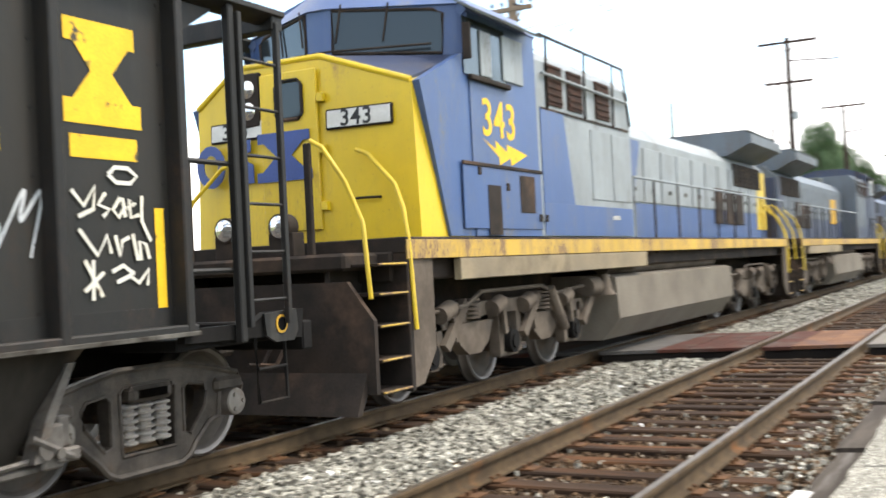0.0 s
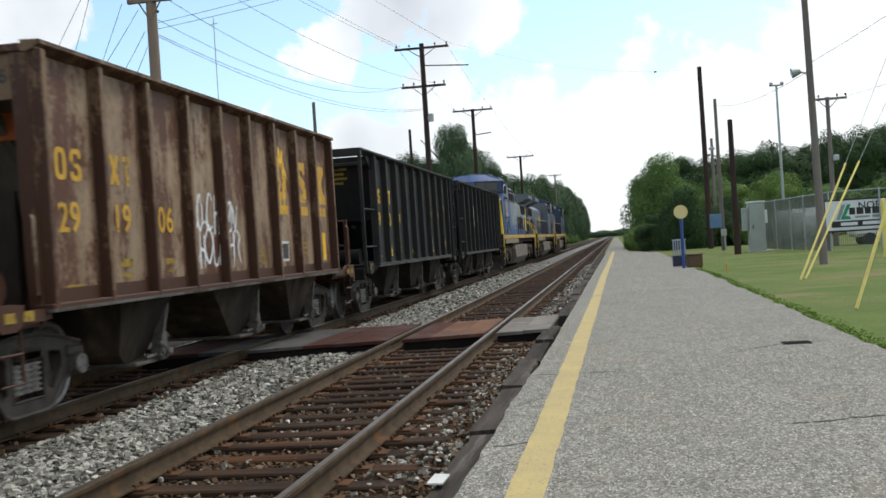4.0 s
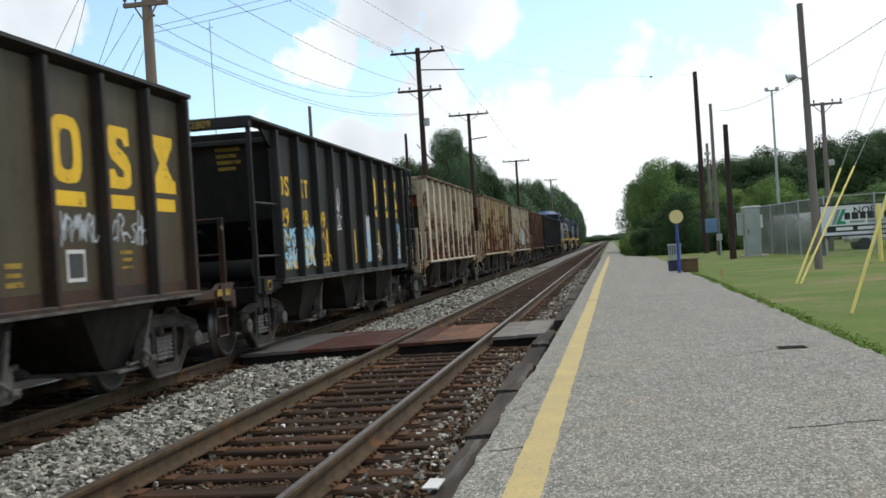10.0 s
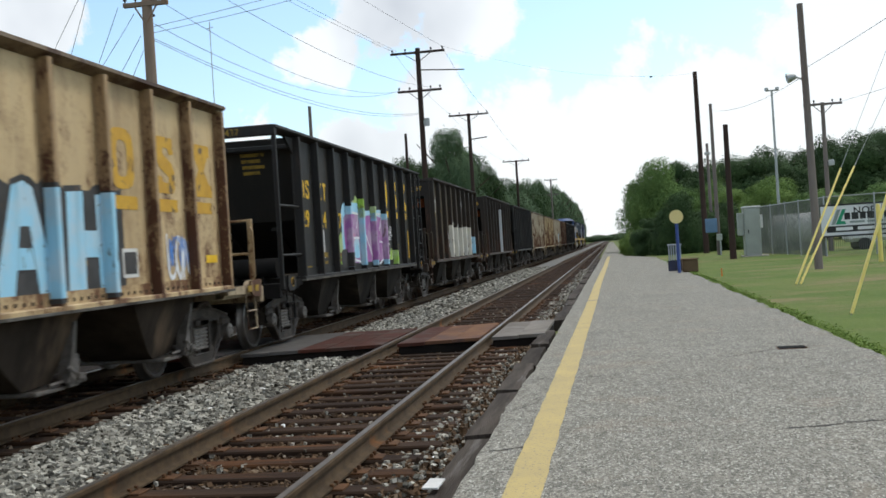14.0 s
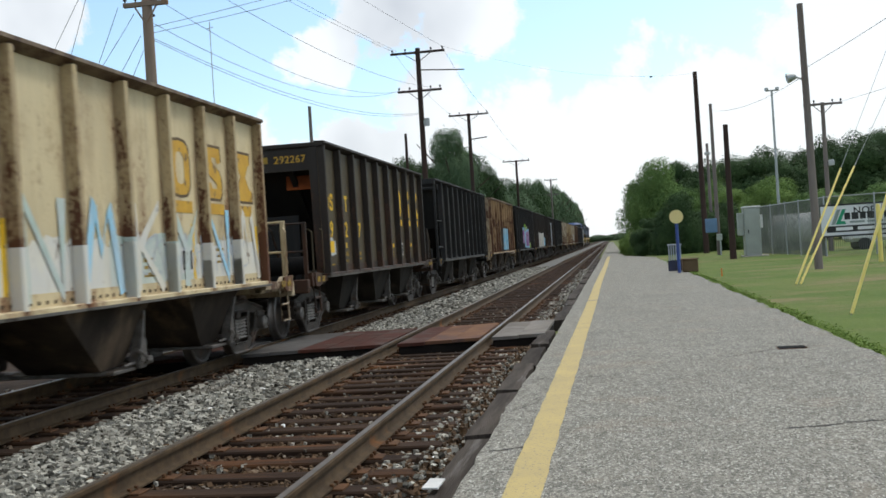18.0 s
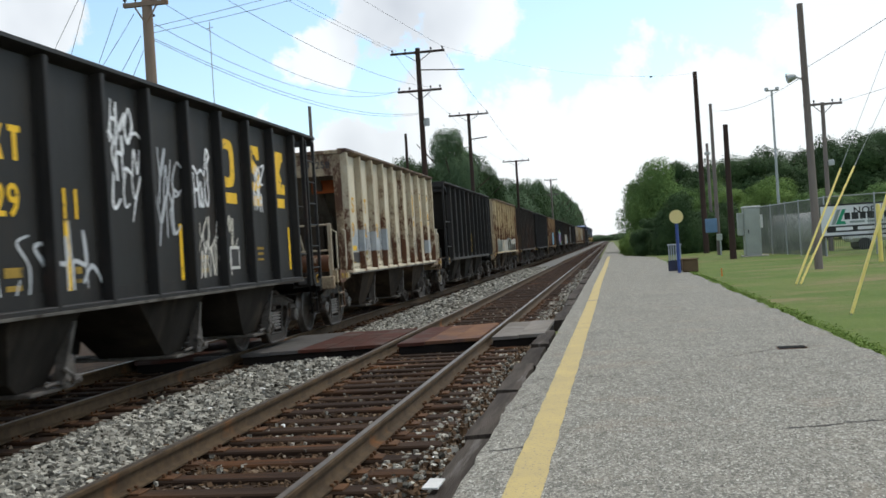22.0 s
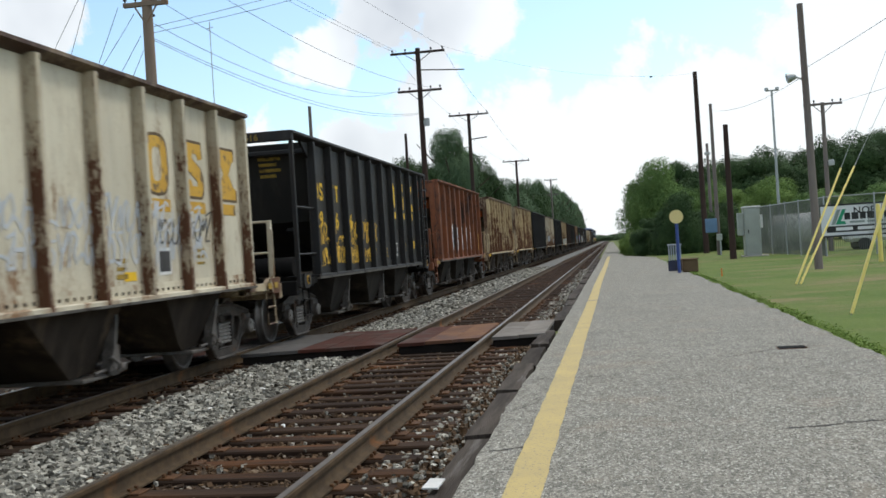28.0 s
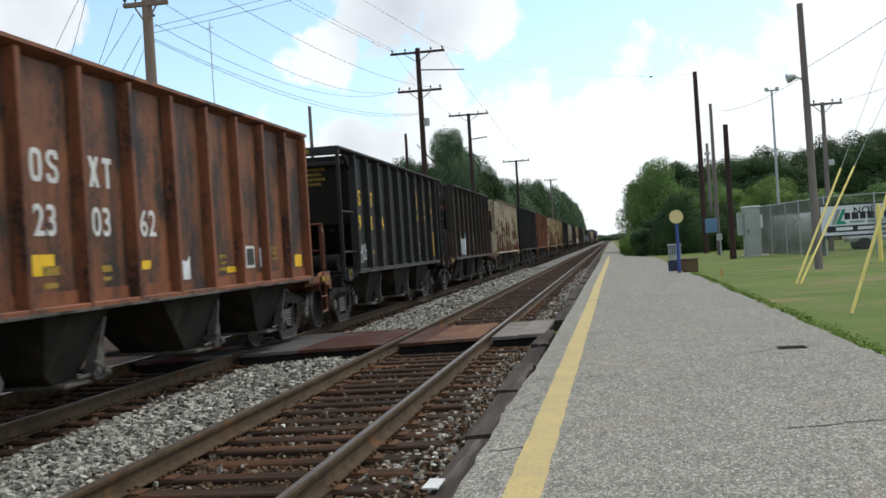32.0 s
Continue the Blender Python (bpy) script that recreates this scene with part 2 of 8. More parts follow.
M["concrete"] = surf("concrete", (0.42, 0.40, 0.37), (0.33, 0.31, 0.29), 3.0, 0.9, 0.0, 50, 0.3)
M["guard"] = surf("yellow_guard_plastic", (0.84, 0.70, 0.20), (0.76, 0.60, 0.15), 2.0, 0.45, 0.0, 40, 0.1)
M["sign_yellow"] = surf("pale_yellow_enamel", (0.72, 0.60, 0.26), (0.68, 0.56, 0.24), 2.0, 0.45)
M["sign_blue"] = surf("blue_enamel", (0.035, 0.075, 0.28), (0.03, 0.06, 0.22), 3.0, 0.45)
M["board_blue"] = surf("faded_blue_board", (0.13, 0.22, 0.34), (0.10, 0.17, 0.27), 3.0, 0.5)
M["white_paint"] = surf("white_paint", (0.72, 0.72, 0.70), (0.62, 0.62, 0.60), 3.0, 0.6)
M["gate_paint"] = surf("grey_blue_paint", (0.34, 0.37, 0.42), (0.25, 0.28, 0.33), 3.0, 0.6)
# the shadow low on the railing is put into this board's dark blue
M["gate_shadow"] = surf("shadow_blue_board", (0.045, 0.05, 0.085), (0.03, 0.033, 0.05), 3.0, 0.7)
M["brown_box"] = surf("brown_planter_board", (0.15, 0.105, 0.06), (0.11, 0.075, 0.045), 3.0, 0.8)
M["banner_white"] = surf("banner_white", (0.74, 0.75, 0.75), (0.66, 0.67, 0.68), 1.0, 0.5)
M["banner_black"] = surf("banner_black", (0.02, 0.02, 0.022), (0.03, 0.03, 0.03), 1.0, 0.5)
M["banner_green"] = surf("banner_green", (0.03, 0.30, 0.16), (0.03, 0.26, 0.14), 1.0, 0.5)
M["banner_grey"] = surf("banner_grey", (0.28, 0.32, 0.30), (0.24, 0.28, 0.27), 1.0, 0.5)
M["orange"] = surf("orange_plastic", (0.80, 0.22, 0.04), (0.7, 0.18, 0.03), 1.0, 0.5)
M["steel"] = surf("worn_wheel_steel", (0.22, 0.205, 0.19), (0.12, 0.11, 0.10), 6.0, 0.45, 0.8, 60, 0.1, stain=(0.10, 0.07, 0.045), stain_at=(0.6, 0.75), stain_scale=6.0)
M["wheel"] = surf("grimy_wheel", (0.10, 0.086, 0.074), (0.045, 0.038, 0.032), 5.0, 0.6, 0.2, 40, 0.2, stain=(0.11, 0.06, 0.034), stain_at=(0.55, 0.75), stain_scale=4.0)
M["truck"] = surf("dusty_cast_steel", (0.082, 0.068, 0.056), (0.026, 0.022, 0.018), 5.0, 0.6, 0.2, 40, 0.4, stain=(0.105, 0.058, 0.032), stain_at=(0.57, 0.74), stain_scale=3.0)
M["spring"] = surf("spring_steel", (0.34, 0.315, 0.285), (0.19, 0.172, 0.155), 8.0, 0.5, 0.2, 40, 0.1)
M["bearing_face"] = surf("dusty_bearing_cap", (0.25, 0.23, 0.205), (0.15, 0.135, 0.118), 6.0, 0.6, 0.2, 40, 0.15, stain=(0.12, 0.075, 0.045), stain_at=(0.55, 0.75), stain_scale=5.0)
M["bearing"] = surf("bearing_cap", (0.15, 0.135, 0.12), (0.07, 0.062, 0.055), 8.0, 0.55, 0.3, 40, 0.15, stain=(0.09, 0.06, 0.04), stain_at=(0.55, 0.7), stain_scale=5.0)
# near-black underframe steel with sparse brown stains
M["under"] = surf("near_black_underframe", (0.012, 0.011, 0.0105), (0.007, 0.0065, 0.006), 3.0, 0.85, 0.0, 40, 0.2, stain=(0.035, 0.027, 0.021), stain_at=(0.58, 0.82))
M["chute"] = surf("dusty_chute", (0.040, 0.035, 0.029), (0.013, 0.011, 0.009), 2.0, 0.85, 0.0, 30, 0.2, stain=(0.085, 0.066, 0.048), stain_at=(0.53, 0.78), stain_scale=1.8, stretch=(1, 1, 0.35))
M["yellow_mark"] = surf("yellow_marking", (0.80, 0.50, 0.02), (0.66, 0.40, 0.015), 5.0, 0.55, 0.0, 60, 0.05, stain=(0.05, 0.042, 0.03), stain_at=(0.60, 0.66), stain_scale=7.0)
M["gold_mark"] = surf("faded_gold_marking", (0.58, 0.34, 0.035), (0.47, 0.26, 0.03), 5.0, 0.6, 0.0, 60, 0.05, stain=(0.15, 0.10, 0.05), stain_at=(0.57, 0.66), stain_scale=6.0)
M["white_mark"] = surf("white_marking", (0.66, 0.65, 0.62), (0.52, 0.51, 0.48), 5.0, 0.6, 0.0, 60, 0.05, stain=(0.2, 0.16, 0.12), stain_at=(0.62, 0.74), stain_scale=4.0)
M["slope"] = surf("grimy_slope_sheet", (0.21, 0.185, 0.15), (0.095, 0.080, 0.065), 0.9, 0.85, 0.0, 20, 0.2, stain=(0.045, 0.033, 0.025), stain_at=(0.48, 0.66), stain_scale=0.8, stretch=(1, 1, 0.5))
M["chute_brown"] = surf("rusty_brown_chute", (0.060, 0.046, 0.034), (0.018, 0.014, 0.011), 2.0, 0.85, 0.0, 30, 0.2, stain=(0.15, 0.105, 0.068), stain_at=(0.50, 0.74), stain_scale=1.8, stretch=(1, 1, 0.35))
M["faint_mark"] = surf("faded_small_print", (0.34, 0.225, 0.045), (0.22, 0.15, 0.035), 9.0, 0.7, 0.0, 60, 0.05, stain=(0.09, 0.065, 0.03), stain_at=(0.52, 0.66), stain_scale=9.0)
M["void"] = surf("unlit_hole", (0.003, 0.003, 0.003), (0.002, 0.002, 0.002), 2.0, 0.95)
M["panel_light"] = surf("pale_crossing_panel", (0.24, 0.218, 0.19), (0.15, 0.132, 0.112), 1.5, 0.85, 0.0, 40, 0.3, stain=(0.13, 0.115, 0.10), stain_at=(0.48, 0.66))
# dust, plus the sky's highlight on the flange put into its pale colour
M["sill_dust_glint"] = surf("dusty_sill_glint", (0.13, 0.122, 0.108), (0.06, 0.055, 0.048), 3.0, 0.8, 0.0, 30, 0.1, stain=(0.03, 0.025, 0.02), stain_at=(0.48, 0.64), stain_scale=2.0)


# ---- shapes ----
from mathutils import geometry


class G:
    """Faces gathered into one mesh."""

    def __init__(self):
        self.v, self.f = [], []

    def add(self, verts, faces):
        o = len(self.v)
        self.v.extend(tuple(p) for p in verts)
        self.f.extend(tuple(i + o for i in q) for q in faces)
        return self

    def box(self, x0, x1, y0, y1, z0, z1, b=0.0, m=None):
        x0, x1, y0, y1, z0, z1 = min(x0, x1), max(x0, x1), min(y0, y1), max(y0, y1), min(z0, z1), max(z0, z1)
        if not b:
            vs = [(x, y, z) for z in (z0, z1) for y in (y0, y1) for x in (x0, x1)]
            fs = [(0, 2, 3, 1), (4, 5, 7, 6), (0, 1, 5, 4), (2, 6, 7, 3), (0, 4, 6, 2), (1, 3, 7, 5)]
        else:
            b = min(b, (x1 - x0) * 0.45, (y1 - y0) * 0.45, (z1 - z0) * 0.45)
            vs, ix = [], {}
            for sx in (0, 1):
                for sy in (0, 1):
                    for sz in (0, 1):
                        c = ((x0, x1)[sx], (y0, y1)[sy], (z0, z1)[sz])
                        inn = ((x0 + b, x1 - b)[sx], (y0 + b, y1 - b)[sy], (z0 + b, z1 - b)[sz])
                        for a in range(3):
                            p = list(inn)
                            p[a] = c[a]
                            ix[sx, sy, sz, a] = len(vs)
                            vs.append(tuple(p))
            fs = []
            for s in (0, 1):
                fs.append([ix[s, 0, 0, 0], ix[s, 1, 0, 0], ix[s, 1, 1, 0], ix[s, 0, 1, 0]])
                fs.append([ix[0, s, 0, 1], ix[1, s, 0, 1], ix[1, s, 1, 1], ix[0, s, 1, 1]])
                fs.append([ix[0, 0, s, 2], ix[1, 0, s, 2], ix[1, 1, s, 2], ix[0, 1, s, 2]])
            for p in (0, 1):
                for q in (0, 1):
                    fs.append([ix[0, p, q, 1], ix[1, p, q, 1], ix[1, p, q, 2], ix[0, p, q, 2]])
                    fs.append([ix[p, 0, q, 0], ix[p, 1, q, 0], ix[p, 1, q, 2], ix[p, 0, q, 2]])
                    fs.append([ix[p, q, 0, 0], ix[p, q, 1, 0], ix[p, q, 1, 1], ix[p, q, 0, 1]])
                    for r in (0, 1):
                        fs.append([ix[p, q, r, 0], ix[p, q, r, 1], ix[p, q, r, 2]])
        if m is not None:
            vs = [m @ Vector(p) for p in vs]
        return self.add(vs, fs)

    def prism(self, poly, axis, a0, a1):
        """A polygon pushed along an axis; its two numbers are the other two axes in order."""
        def at(p, a):
            return {"x": (a, p[0], p[1]), "y": (p[0], a, p[1]), "z": (p[0], p[1], a)}[axis]
        n = len(poly)
        vs = [at(p, a0) for p in poly] + [at(p, a1) for p in poly]
        fs = [tuple(range(n)), tuple(range(2 * n - 1, n - 1, -1))] + [(i, (i + 1) % n, n + (i + 1) % n, n + i) for i in range(n)]
        return self.add(vs, fs)

    def cyl(self, p0, p1, r, n=10, r1=None):
        p0, p1 = Vector(p0), Vector(p1)
        q = (p1 - p0).to_track_quat("Z", "Y")
        r1 = r if r1 is None else r1
        vs = []
        for p, s in ((p0, r), (p1, r1)):
            vs += [p + q @ Vector((s * math.cos(2 * math.pi * i / n), s * math.sin(2 * math.pi * i / n), 0)) for i in range(n)]
        return self.add(vs, [tuple(range(n))[::-1], tuple(range(n, 2 * n))] + [(i, (i + 1) % n, n + (i + 1) % n, n + i) for i in range(n)])

    def tube(self, pts, r, n=6):
        pts = [Vector(p) for p in pts]
        vs, fs = [], []
        for i, p in enumerate(pts):
            d = (pts[min(i + 1, len(pts) - 1)] - pts[max(i - 1, 0)]).normalized()
            a = d.orthogonal().normalized() if abs(d.z) > 0.95 else d.cross(Vector((0, 0, 1))).normalized()
            c = d.cross(a)
            vs += [p + r * (math.cos(2 * math.pi * j / n) * a + math.sin(2 * math.pi * j / n) * c) for j in range(n)]
        for i in range(len(pts) - 1):
            fs += [(i * n + j, i * n + (j + 1) % n, (i + 1) * n + (j + 1) % n, (i + 1) * n + j) for j in range(n)]
        fs += [tuple(range(n))[::-1], tuple(range(len(vs) - n, len(vs)))]
        return self.add(vs, fs)

    def lathe(self, prof, c, n=20, axis="x"):
        """prof: (radius, place along the axis)."""
        vs, fs = [], []
        for r, h in prof:
            for j in range(n):
                a = 2 * math.pi * j / n
                u, w = r * math.cos(a), r * math.sin(a)
                vs.append({"x": (c[0] + h, c[1] + u, c[2] + w), "y": (c[0] + u, c[1] + h, c[2] + w), "z": (c[0] + u, c[1] + w, c[2] + h)}[axis])
        for i in range(len(prof) - 1):
            fs += [(i * n + j, i * n + (j + 1) % n, (i + 1) * n + (j + 1) % n, (i + 1) * n + j) for j in range(n)]
        if prof[0][0] > 1e-4:
            fs.append(tuple(range(n)))
        if prof[-1][0] > 1e-4:
            fs.append(tuple(range(len(vs) - n, len(vs))))
        return self.add(vs, fs)

    def mesh(self, name, mat, smooth=35):
        me = bpy.data.meshes.new(name)
        me.from_pydata(self.v, [], self.f)
        bm = bmesh.new()
        bm.from_mesh(me)
        bmesh.ops.recalc_face_normals(bm, faces=bm.faces)
        bm.to_mesh(me)
        bm.free()
        me.materials.append(mat)
        if smooth:
            me.shade_smooth()
            me.set_sharp_from_angle(angle=radians(smooth))
        return me


def link_mesh(name, me, parent=None, label="", m=None):
    ob = new(name, me)
    if parent is not None:
        ob.parent = parent
    if m is not None:
        ob.matrix_basis = m
    if label:
        ob["label"] = label
    return ob


def part(name, g, mat, parent, label="", m=None, smooth=35):
    return link_mesh(name, g.mesh(name, mat, smooth) if isinstance(g, G) else g, parent, label, m)


def thing(name, label, category, m=None, group="", kind=""):
    ob = new(name)
    if m is not None:
        ob.matrix_basis = m
    return tagged(ob, label, category, group, kind)


STORE = {}


def kept(key, make, mat, smooth=35):
    """One mesh for all alike parts of alike things."""
    full = (*key, mat.name)
    if full not in STORE:
        STORE[full] = make().mesh(key[-1], mat, smooth)
    return STORE[full]


def letters(text, size, mat):
    """Writing as a flat mesh that stands in the plane of y and z and faces +x, its lower left corner at the origin."""
    key = ("writing", text, size, mat.name)
    if key not in STORE:
        cu = bpy.data.curves.new("writing", "FONT")
        cu.body, cu.size, cu.extrude, cu.offset, cu.space_character = text, size, 0.002, size * 0.013, 1.08
        ob = bpy.data.objects.new("writing", cu)
        me = bpy.data.meshes.new_from_object(ob)
        bpy.data.objects.remove(ob)
        me.transform(pose(0, 0, 0, 90, 0, 90))
        me.materials.clear()
        me.materials.append(mat)
        STORE[key] = me
    return STORE[key]


# ---- the plan: tracks run along y, railhead at z = 0 ----
NEAR_X, FAR_X, GAUGE = -2.83, -6.712, 0.7525
TIE_TOP = -0.178


def ground_z(x, y):
    if x > 2.3:
        return -0.03 + 0.012 * min(max(x - 2.75, 0.0), 6) + (0.0 if x < 14 else 0.05 * (x - 14))
    if x > -1.3:
        return -0.24
    if x > -9.4:
        return -0.27
    return -0.27 - 0.22 * min((-9.4 - x) / 2.0, 1.0) + 0.03 * max(0, -x - 14)


k = Nodes("grass_and_soil", 0.95)
patch = k.noise(0.35, detail=6.0)
c = k.mix(k.step(patch, 0.35, 0.65), (0.080, 0.132, 0.026), (0.130, 0.160, 0.045))
c = k.mix(k.step(k.noise(0.30, (0.6, 1.0, 1), 6.0, 0.7, w=7.0), 0.45, 0.68), c, (0.205, 0.165, 0.084))
c = k.mix(k.math("MULTIPLY", k.step(k.noise(2.4, detail=6.0, rough=0.7, w=6.0), 0.45, 0.7), 0.45), c, (0.098, 0.142, 0.038))
c = k.mix(k.math("MULTIPLY", k.step(k.noise(30.0, (1, 0.4, 1), 3.0, w=9.0), 0.45, 0.7), 0.45), c, (0.055, 0.085, 0.022))
M["ground"] = k.done(c, k.noise(25.0), 0.6, 0.03)

g = G()
xs = [-900, -300, -120, -60, -30, -20, -14, -11.4, -9.4, -9.0, -1.3, -1.0, 2.4, 2.46, 4, 5.5, 7, 9, 12, 14, 20, 30, 60, 150, 400, 900]
ys = [-120, -40, -10, 0, 5, 10, 15, 20, 25, 30, 40, 50, 60, 80, 100, 140, 200, 300, 500, 900, 1600, 3000]
for y in ys:
    for x in xs:
        g.v.append((x, y, min(ground_z(x, y), 9.0) - (0.25 if 2.3 <= x < 2.43 else 0)))
n = len(xs)
g.f = [(j * n + i, j * n + i + 1, (j + 1) * n + i + 1, (j + 1) * n + i) for j in range(len(ys) - 1) for i in range(n - 1)]
tagged(part("ground", g, M["ground"], None), "rough grassy ground beside the railway", "ground", kind="structure")

# ballast bed
g = G()
prof = [(-9.6, -0.46), (-8.6, -0.235), (-5.45, -0.225), (-4.9, -0.20), (-4.2, -0.20), (-3.9, -0.235), (-1.75, -0.245), (-1.22, -0.20), (-1.2, -0.5), (-9.6, -0.6)]
g.prism(prof, "y", -60, 1500)
tagged(part("ballast_bed", g, M["ballast"], None), "grey crushed-stone ballast bed under two tracks", "ballast", kind="structure")
g = G()
g.box(-4.12, -1.5, -60, 1500, -0.3, -0.226)
g.prism([(-1.5, -0.3), (-1.21, -0.3), (-1.21, -0.19), (-1.5, -0.226)], "y", -60, 1500)
g.box(-9.7, -5.5, -60, 1500, -0.3, -0.217)
# a dark sheet for the shade seen beneath and behind the train
g.box(-16.0, -9.7, -60, 120, -0.5, -0.30)
tagged(part("track_bed", g, M["bed"], None), "dark oily stone along the rails and painted shade beyond the train", "ballast", kind="structure")


def rail_profile(cx):
    half = [(0.0, 0.0), (0.03, 0.0), (0.0365, -0.008), (0.0365, -0.036), (0.011, -0.045), (0.009, -0.125), (0.02, -0.142), (0.07, -0.156), (0.07, -0.17)]
    return [(cx + a, z) for a, z in half] + [(cx - a, z) for a, z in reversed(half[1:])]


def stone_mesh(name, mat, area, count, size, seed, height):
    rnd = np.random.default_rng(seed)
    cube = np.array([(x, y, z) for z in (-1, 1) for y in (-1, 1) for x in (-1, 1)], float)
    quads = np.array([(0, 2, 3, 1), (4, 5, 7, 6), (0, 1, 5, 4), (2, 6, 7, 3), (0, 4, 6, 2), (1, 3, 7, 5)])
    x0, x1, y0, y1 = area
    c = np.stack([rnd.uniform(x0, x1, count), rnd.uniform(y0, y1, count), np.zeros(count)], 1)
    s = rnd.uniform(*size, count)[:, None, None] * rnd.uniform(0.55, 1.0, (count, 1, 3)) * 0.6
    p = cube[None] * s * rnd.uniform(0.6, 1.15, (count, 8, 3))
    a, b = rnd.uniform(0, 6.28, count), rnd.uniform(-0.7, 0.7, count)
    ca, sa, cb, sb = np.cos(a)[:, None], np.sin(a)[:, None], np.cos(b)[:, None], np.sin(b)[:, None]
    x, y, z = p[..., 0], p[..., 1] * cb - p[..., 2] * sb, p[..., 1] * sb + p[..., 2] * cb
    p = np.stack([x * ca - y * sa, x * sa + y * ca, z], -1) + c[:, None]
    p[..., 2] += np.array([height(*q) for q in c[:, :2]])[:, None] + rnd.uniform(-0.006, 0.02, count)[:, None]
    me = bpy.data.meshes.new(name)
    me.from_pydata(p.reshape(-1, 3).tolist(), [], (quads[None] + 8 * np.arange(count)[:, None, None]).reshape(-1, 4).tolist())
    me.materials.append(mat)
    return tagged(new(name, me), "", "", kind="stuff")


def bed_z(x, y):
    return float(np.interp(x, [p[0] for p in prof[:8]], [p[1] for p in prof[:8]])) + 0.012 + 0.02 * noise.noise((x * 2, y * 2, 0))


for area, count, size, seed in (((-5.5, -3.72, 3.6, 12), 11000, (0.03, 0.065), 1), ((-5.6, -3.72, 12, 28), 9000, (0.04, 0.075), 2), ((-5.6, -3.72, 28, 70), 7000, (0.06, 0.12), 3)):
    tagged(stone_mesh("ballast_stones", M["stones"], area, count, size, seed, bed_z), "loose pale grey ballast stones between the tracks", "ballast")
for area, count, size, seed in (((-4.15, -1.75, 3.6, 12), 9000, (0.022, 0.052), 4), ((-4.15, -1.75, 12, 30), 8000, (0.03, 0.06), 5), ((-4.15, -1.24, 30, 60), 2500, (0.04, 0.07), 6), ((-8.6, -5.4, 4, 40), 4500, (0.035, 0.07), 7), ((-1.98, -1.22, 3.6, 30), 9500, (0.022, 0.058), 14)):
    tagged(stone_mesh("crib_stones", M["rusty_stones"], area, count, size, seed, lambda x, y: bed_z(x, y) - 0.006), "rust-stained stones lying between the ties", "ballast")
for area, count, size, seed in (((-1.9, -1.24, 3.6, 16), 700, (0.02, 0.05), 8), ((-1.75, -1.24, 20, 60), 900, (0.03, 0.08), 9), ((-9.4, -8.0, 8, 40), 300, (0.04, 0.08), 10), ((-4.15, -1.75, 3.6, 30), 700, (0.02, 0.045), 15)):
    tagged(stone_mesh("shoulder_stones", M["stones"], area, count, size, seed, lambda x, y: bed_z(x, y) + 0.014), "grey stones along the track shoulder", "ballast")

# rails; ties come last in the file
TRACKS = []
for cx, label in ((NEAR_X, "single empty track with rusty rails and dark wooden ties"), (FAR_X, "track under the train with rusty rails")):
    tr = thing("track", label, "railway track", kind="structure")
    TRACKS.append((tr, cx))
    for sx in (-1, 1):
        g = G().prism(rail_profile(cx + sx * GAUGE), "y", -60, 1500)
        rail = part("rail", g, M["rail_side"], tr)
        part("running_surface", G().box(cx + sx * GAUGE - 0.024, cx + sx * GAUGE + 0.024, -60, 1500, -0.004, 0.0025), M["rail_top"], rail, "polished railhead")

# ---- platform ----
k = Nodes("worn_asphalt", 0.92)
longer = k.n.new("ShaderNodeMapping")
longer.inputs["Scale"].default_value = (1, 0.55, 1)
k.l.new(k.co, longer.inputs["Vector"])


def chips(scale):
    vor = k.n.new("ShaderNodeTexVoronoi")
    vor.inputs["Scale"].default_value = scale
    k.l.new(longer.outputs[0], vor.inputs["Vector"])
    tint = k.n.new("ShaderNodeSeparateColor")
    k.l.new(vor.outputs["Color"], tint.inputs[0])
    return tint.outputs, vor.outputs["Distance"]


small, relief = chips(92.0)
large, _ = chips(46.0)
c = k.mix(k.step(small[0], 0.1, 0.95), (0.150, 0.142, 0.126), (0.300, 0.286, 0.254))
c = k.mix(k.math("MULTIPLY", k.step(k.noise(0.7, (1, 0.6, 1)), 0.35, 0.7), 0.4), c, (0.165, 0.156, 0.140))
c = k.mix(k.math("MULTIPLY", k.step(k.noise(3.0, detail=6.0, w=3.0), 0.5, 0.8), 0.55), c, (0.345, 0.325, 0.285))
c = k.mix(k.math("MULTIPLY", k.step(k.noise(9.0, (1, 0.5, 1), w=5.0), 0.5, 0.68), 0.55), c, (0.115, 0.110, 0.100))
c = k.mix(k.math("MULTIPLY", k.step(k.noise(1.3, (0.18, 1.4, 1), 6.0, 0.7, w=9.0), 0.54, 0.68), 0.5), c, (0.105, 0.100, 0.091))
c = k.mix(k.math("MULTIPLY", k.step(k.noise(1.1, detail=5.0, w=14.0), 0.56, 0.68), 0.35), c, (0.25, 0.205, 0.165))
c = k.mix(k.math("MULTIPLY", k.step(large[1], 0.84, 0.92), 0.4), c, (0.45, 0.435, 0.40))
c = k.mix(k.math("MULTIPLY", k.step(large[2], 0.86, 0.92), 0.45), c, (0.085, 0.080, 0.073))
c = k.mix(k.math("MULTIPLY", k.step(small[1], 0.90, 0.95), 0.6), c, (0.58, 0.57, 0.53))
c = k.mix(k.math("MULTIPLY", k.step(small[2], 0.88, 0.95), 0.7), c, (0.07, 0.066, 0.06))
M["asphalt"] = k.done(k.mix(1.0, c, (1.0, 1.0, 0.955), "MULTIPLY"), relief, 0.4, 0.010)
rnd = random.Random(4)
g = G()
